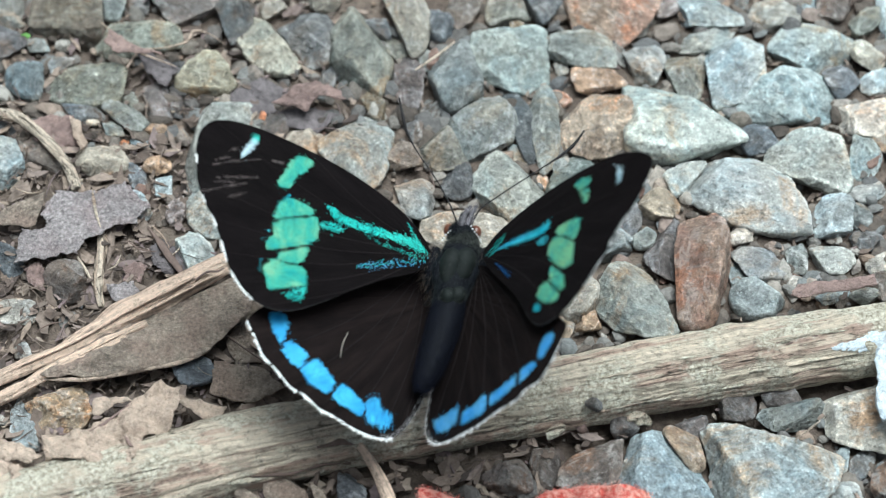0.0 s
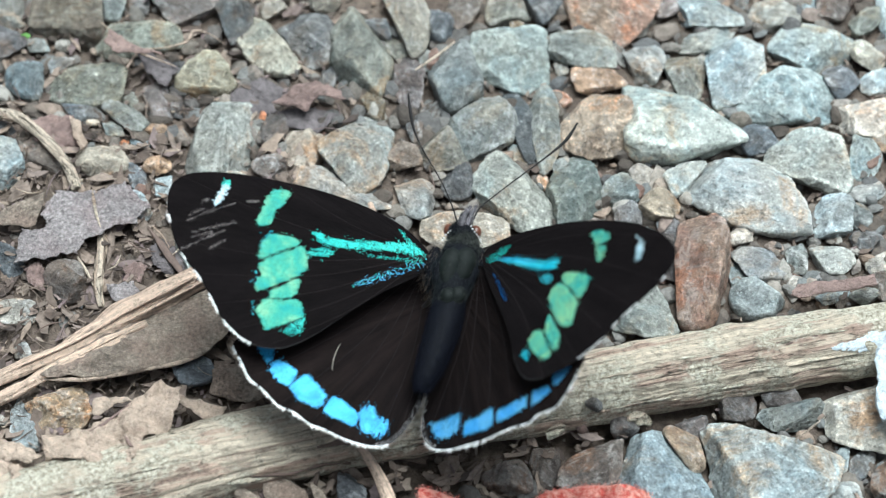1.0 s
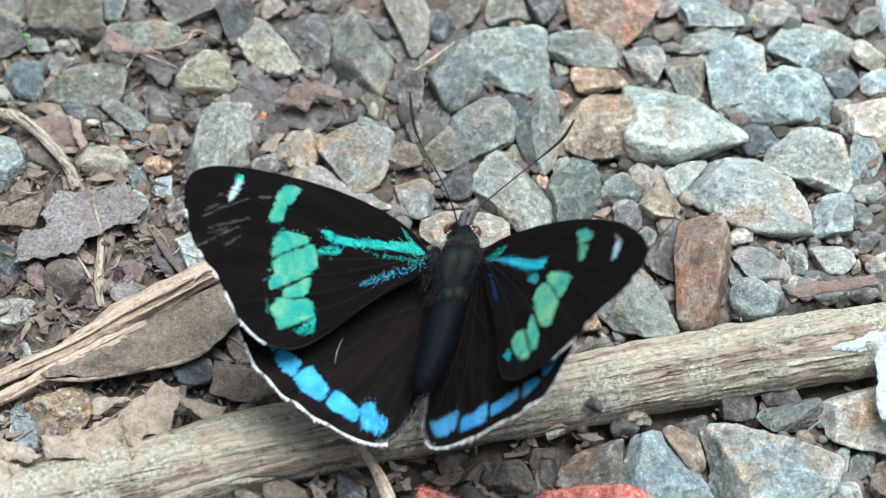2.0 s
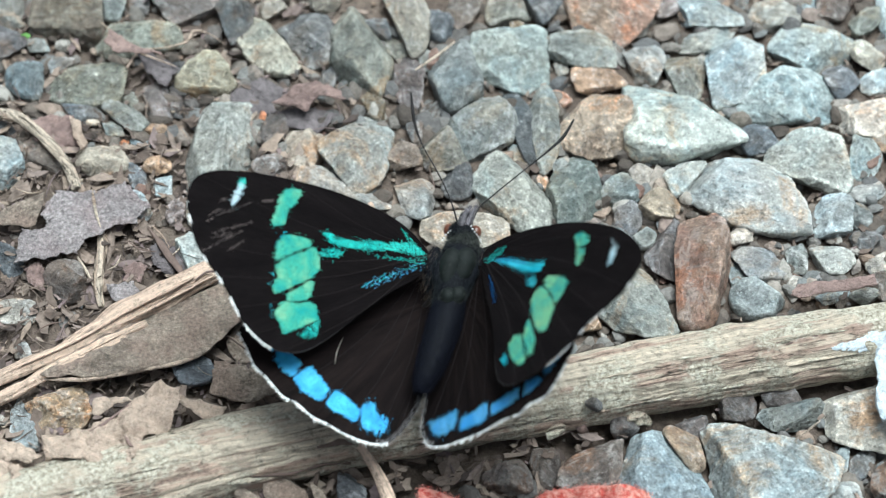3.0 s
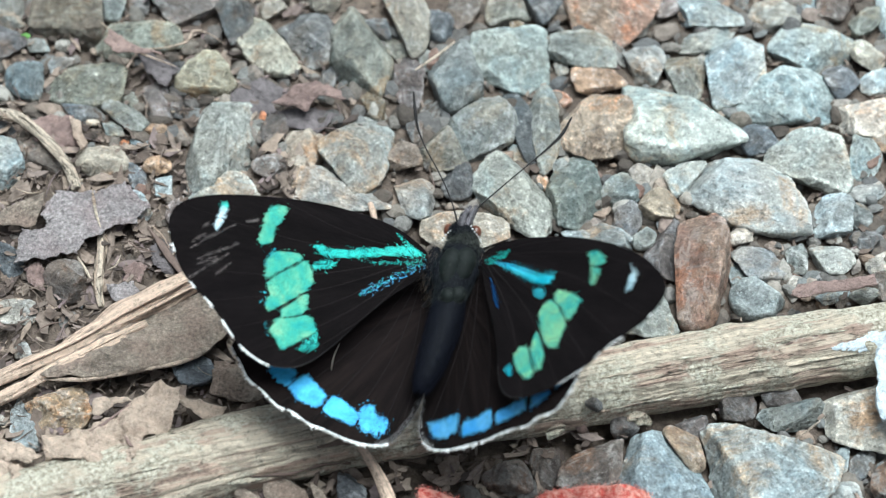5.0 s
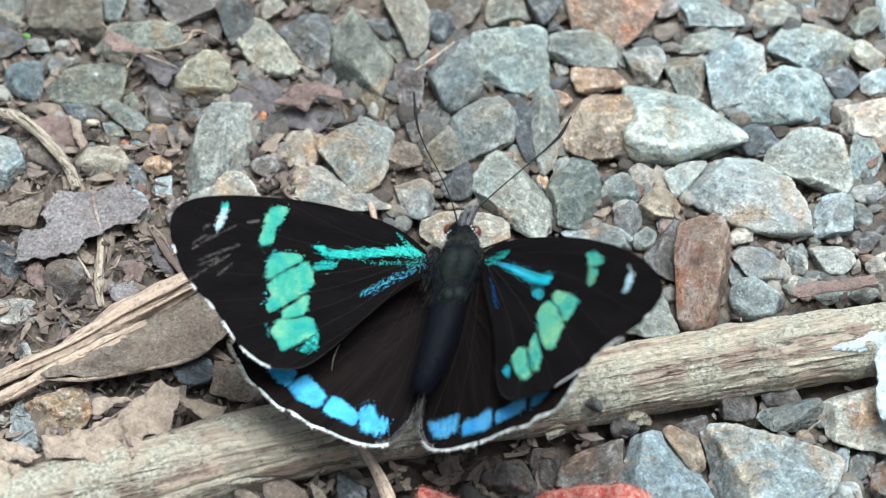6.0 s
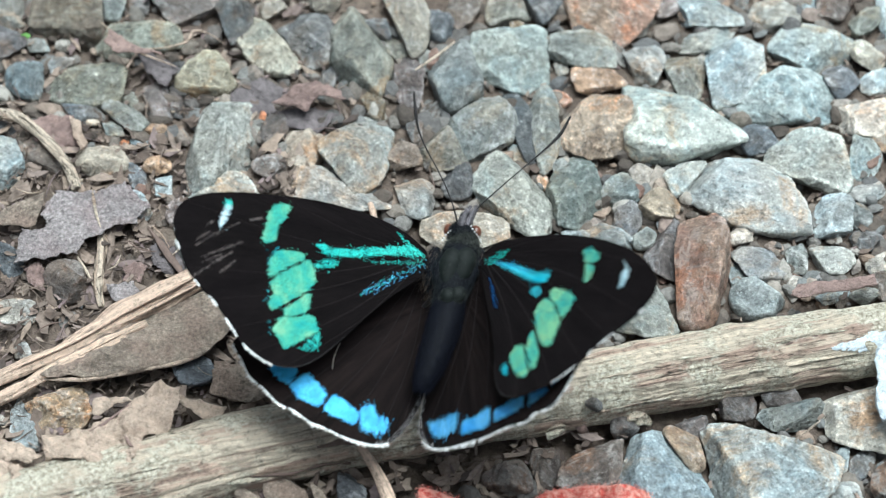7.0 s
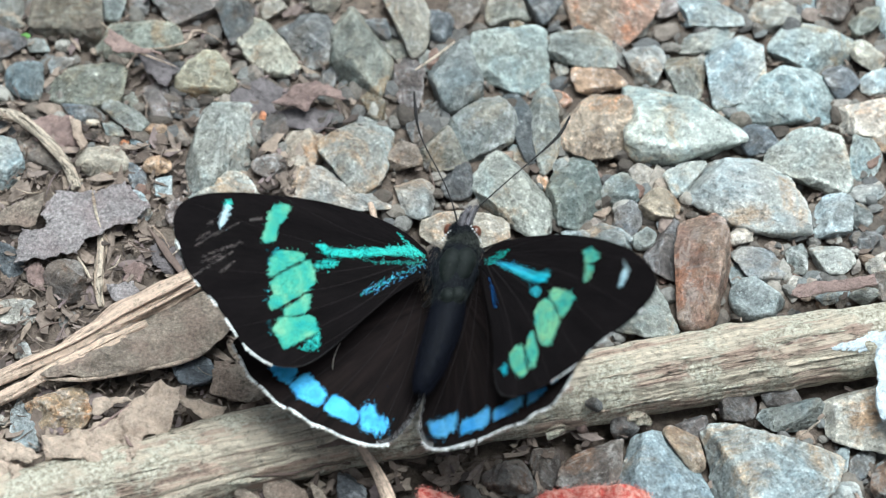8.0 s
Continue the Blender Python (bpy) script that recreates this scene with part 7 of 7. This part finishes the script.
    walk(hindwing_left, [
        (0, mm_pose(-2.09, 0.42, 9.03, 1.3, 28.0, -8.4)),
        (0.1, mm_pose(-2.09, 0.42, 9.03, 1.5, 28.5, -8.5)),
        (0.2, mm_pose(-2.09, 0.42, 9.03, 1.8, 29.1, -8.5)),
        (0.3, mm_pose(-2.09, 0.42, 9.03, 2.0, 30.8, -8.7)),
        (0.4, mm_pose(-2.09, 0.42, 9.03, 2.1, 34.0, -8.8)),
        (0.5, mm_pose(-2.09, 0.42, 9.03, 2.1, 37.7, -8.9)),
        (0.6, mm_pose(-2.09, 0.42, 9.03, 3.0, 34.3, -8.5)),
        (0.7, mm_pose(-2.09, 0.42, 9.03, 3.8, 29.6, -8.2)),
        (0.8, mm_pose(-2.09, 0.42, 9.03, 4.6, 17.5, -8.7)),
        (0.9, mm_pose(-2.09, 0.42, 9.03, 4.7, 13.3, -9.0)),
        (1, mm_pose(-2.09, 0.42, 9.03, 4.9, 13.5, -8.8)),
        (1.1, mm_pose(-2.09, 0.42, 9.03, 4.7, 15.3, -8.7)),
        (1.2, mm_pose(-2.09, 0.42, 9.03, 4.8, 21.7, -7.8)),
        (1.3, mm_pose(-2.09, 0.42, 9.03, 4.7, 24.0, -7.6)),
        (1.5, mm_pose(-2.09, 0.42, 9.03, 4.2, 22.7, -8.5)),
        (1.7, mm_pose(-2.09, 0.42, 9.03, 4.9, 23.2, -8.5)),
        (3, mm_pose(-2.09, 0.42, 9.03, 4.6, 22.6, -8.5)),
        (3.2, mm_pose(-2.09, 0.42, 9.03, 3.9, 16.0, -8.9)),
        (3.5, mm_pose(-2.09, 0.42, 9.03, 4.1, 5.6, -9.7)),
        (4, mm_pose(-2.09, 0.42, 9.03, 4.1, 7.2, -9.4)),
        (4.5, mm_pose(-2.09, 0.42, 9.03, 3.8, 8.2, -9.3)),
        (4.7, mm_pose(-2.09, 0.42, 9.03, 3.8, 12.1, -9.2)),
        (5.8, mm_pose(-2.09, 0.42, 9.03, 4.2, 9.1, -9.2)),
        (6, mm_pose(-2.09, 0.42, 9.03, 3.8, 11.3, -9.1)),
        (6.5, mm_pose(-2.09, 0.42, 9.03, 4.0, 13.8, -8.9)),
        (7, mm_pose(-2.09, 0.42, 9.03, 4.0, 13.8, -8.9)),
        (7.5, mm_pose(-2.09, 0.42, 9.03, 3.8, 13.5, -8.9)),
        (8, mm_pose(-2.09, 0.42, 9.03, 3.8, 13.6, -8.9))])
    walk(hindwing_right, [
        (0, mm_pose(1.40, -1.15, 11.67, 15.9, -54.9, -25.6)),
        (0.1, mm_pose(1.40, -1.15, 11.67, 16.6, -55.0, -26.3)),
        (0.2, mm_pose(1.40, -1.15, 11.67, 17.3, -54.3, -27.0)),
        (0.3, mm_pose(1.40, -1.15, 11.67, 16.4, -54.4, -26.5)),
        (0.4, mm_pose(1.40, -1.15, 11.67, 15.7, -57.7, -26.5)),
        (0.5, mm_pose(1.40, -1.15, 11.67, 15.0, -59.9, -26.2)),
        (0.6, mm_pose(1.40, -1.15, 11.67, 16.6, -59.1, -27.1)),
        (0.7, mm_pose(1.40, -1.15, 11.67, 18.2, -57.5, -27.9)),
        (0.8, mm_pose(1.40, -1.15, 11.67, 19.4, -49.8, -27.9)),
        (0.9, mm_pose(1.40, -1.15, 11.67, 19.7, -46.6, -27.9)),
        (1, mm_pose(1.40, -1.15, 11.67, 20.3, -46.2, -28.3)),
        (1.1, mm_pose(1.40, -1.15, 11.67, 19.3, -45.3, -27.4)),
        (1.2, mm_pose(1.40, -1.15, 11.67, 19.2, -48.2, -27.9)),
        (1.3, mm_pose(1.40, -1.15, 11.67, 19.1, -50.3, -28.2)),
        (1.5, mm_pose(1.40, -1.15, 11.67, 18.1, -51.7, -27.7)),
        (1.7, mm_pose(1.40, -1.15, 11.67, 19.5, -51.9, -28.7)),
        (2.8, mm_pose(1.40, -1.15, 11.67, 18.7, -47.2, -28.2)),
        (3, mm_pose(1.40, -1.15, 11.67, 18.5, -50.2, -28.2)),
        (3.2, mm_pose(1.40, -1.15, 11.67, 18.9, -48.3, -28.1)),
        (3.5, mm_pose(1.40, -1.15, 11.67, 20.9, -42.8, -28.6)),
        (4, mm_pose(1.40, -1.15, 11.67, 20.7, -42.6, -28.5)),
        (4.5, mm_pose(1.40, -1.15, 11.67, 20.3, -43.5, -28.5)),
        (4.7, mm_pose(1.40, -1.15, 11.67, 20.0, -45.4, -28.7)),
        (5.8, mm_pose(1.40, -1.15, 11.67, 20.7, -43.5, -28.8)),
        (6, mm_pose(1.40, -1.15, 11.67, 20.0, -45.3, -28.6)),
        (6.5, mm_pose(1.40, -1.15, 11.67, 19.9, -46.7, -28.8)),
        (7, mm_pose(1.40, -1.15, 11.67, 19.6, -46.5, -28.7)),
        (7.5, mm_pose(1.40, -1.15, 11.67, 19.5, -46.6, -28.7)),
        (8, mm_pose(1.40, -1.15, 11.67, 19.6, -46.7, -28.8))])
    for ob, base, rows in ((antenna_left, ANT_L, ((0, 8), (0.1, 7), (0.5, 5.2), (1, 4), (1.5, 3.6), (3, 2.8), (3.5, 3.0), (4, 2.4), (6, 1.6), (8, 1.5))),
                           (antenna_right, ANT_R, ((0, -9), (0.3, -7), (0.6, -5.5), (1, -5), (1.5, -3.5), (3, -3), (3.5, -2.6), (4.5, -2), (8, -1)))):
        walk(ob, [(t, Matrix.Translation(Vector(base) * MM) @ Matrix.Rotation(radians(a), 4, TO_LENS)) for t, a in rows])


motions()
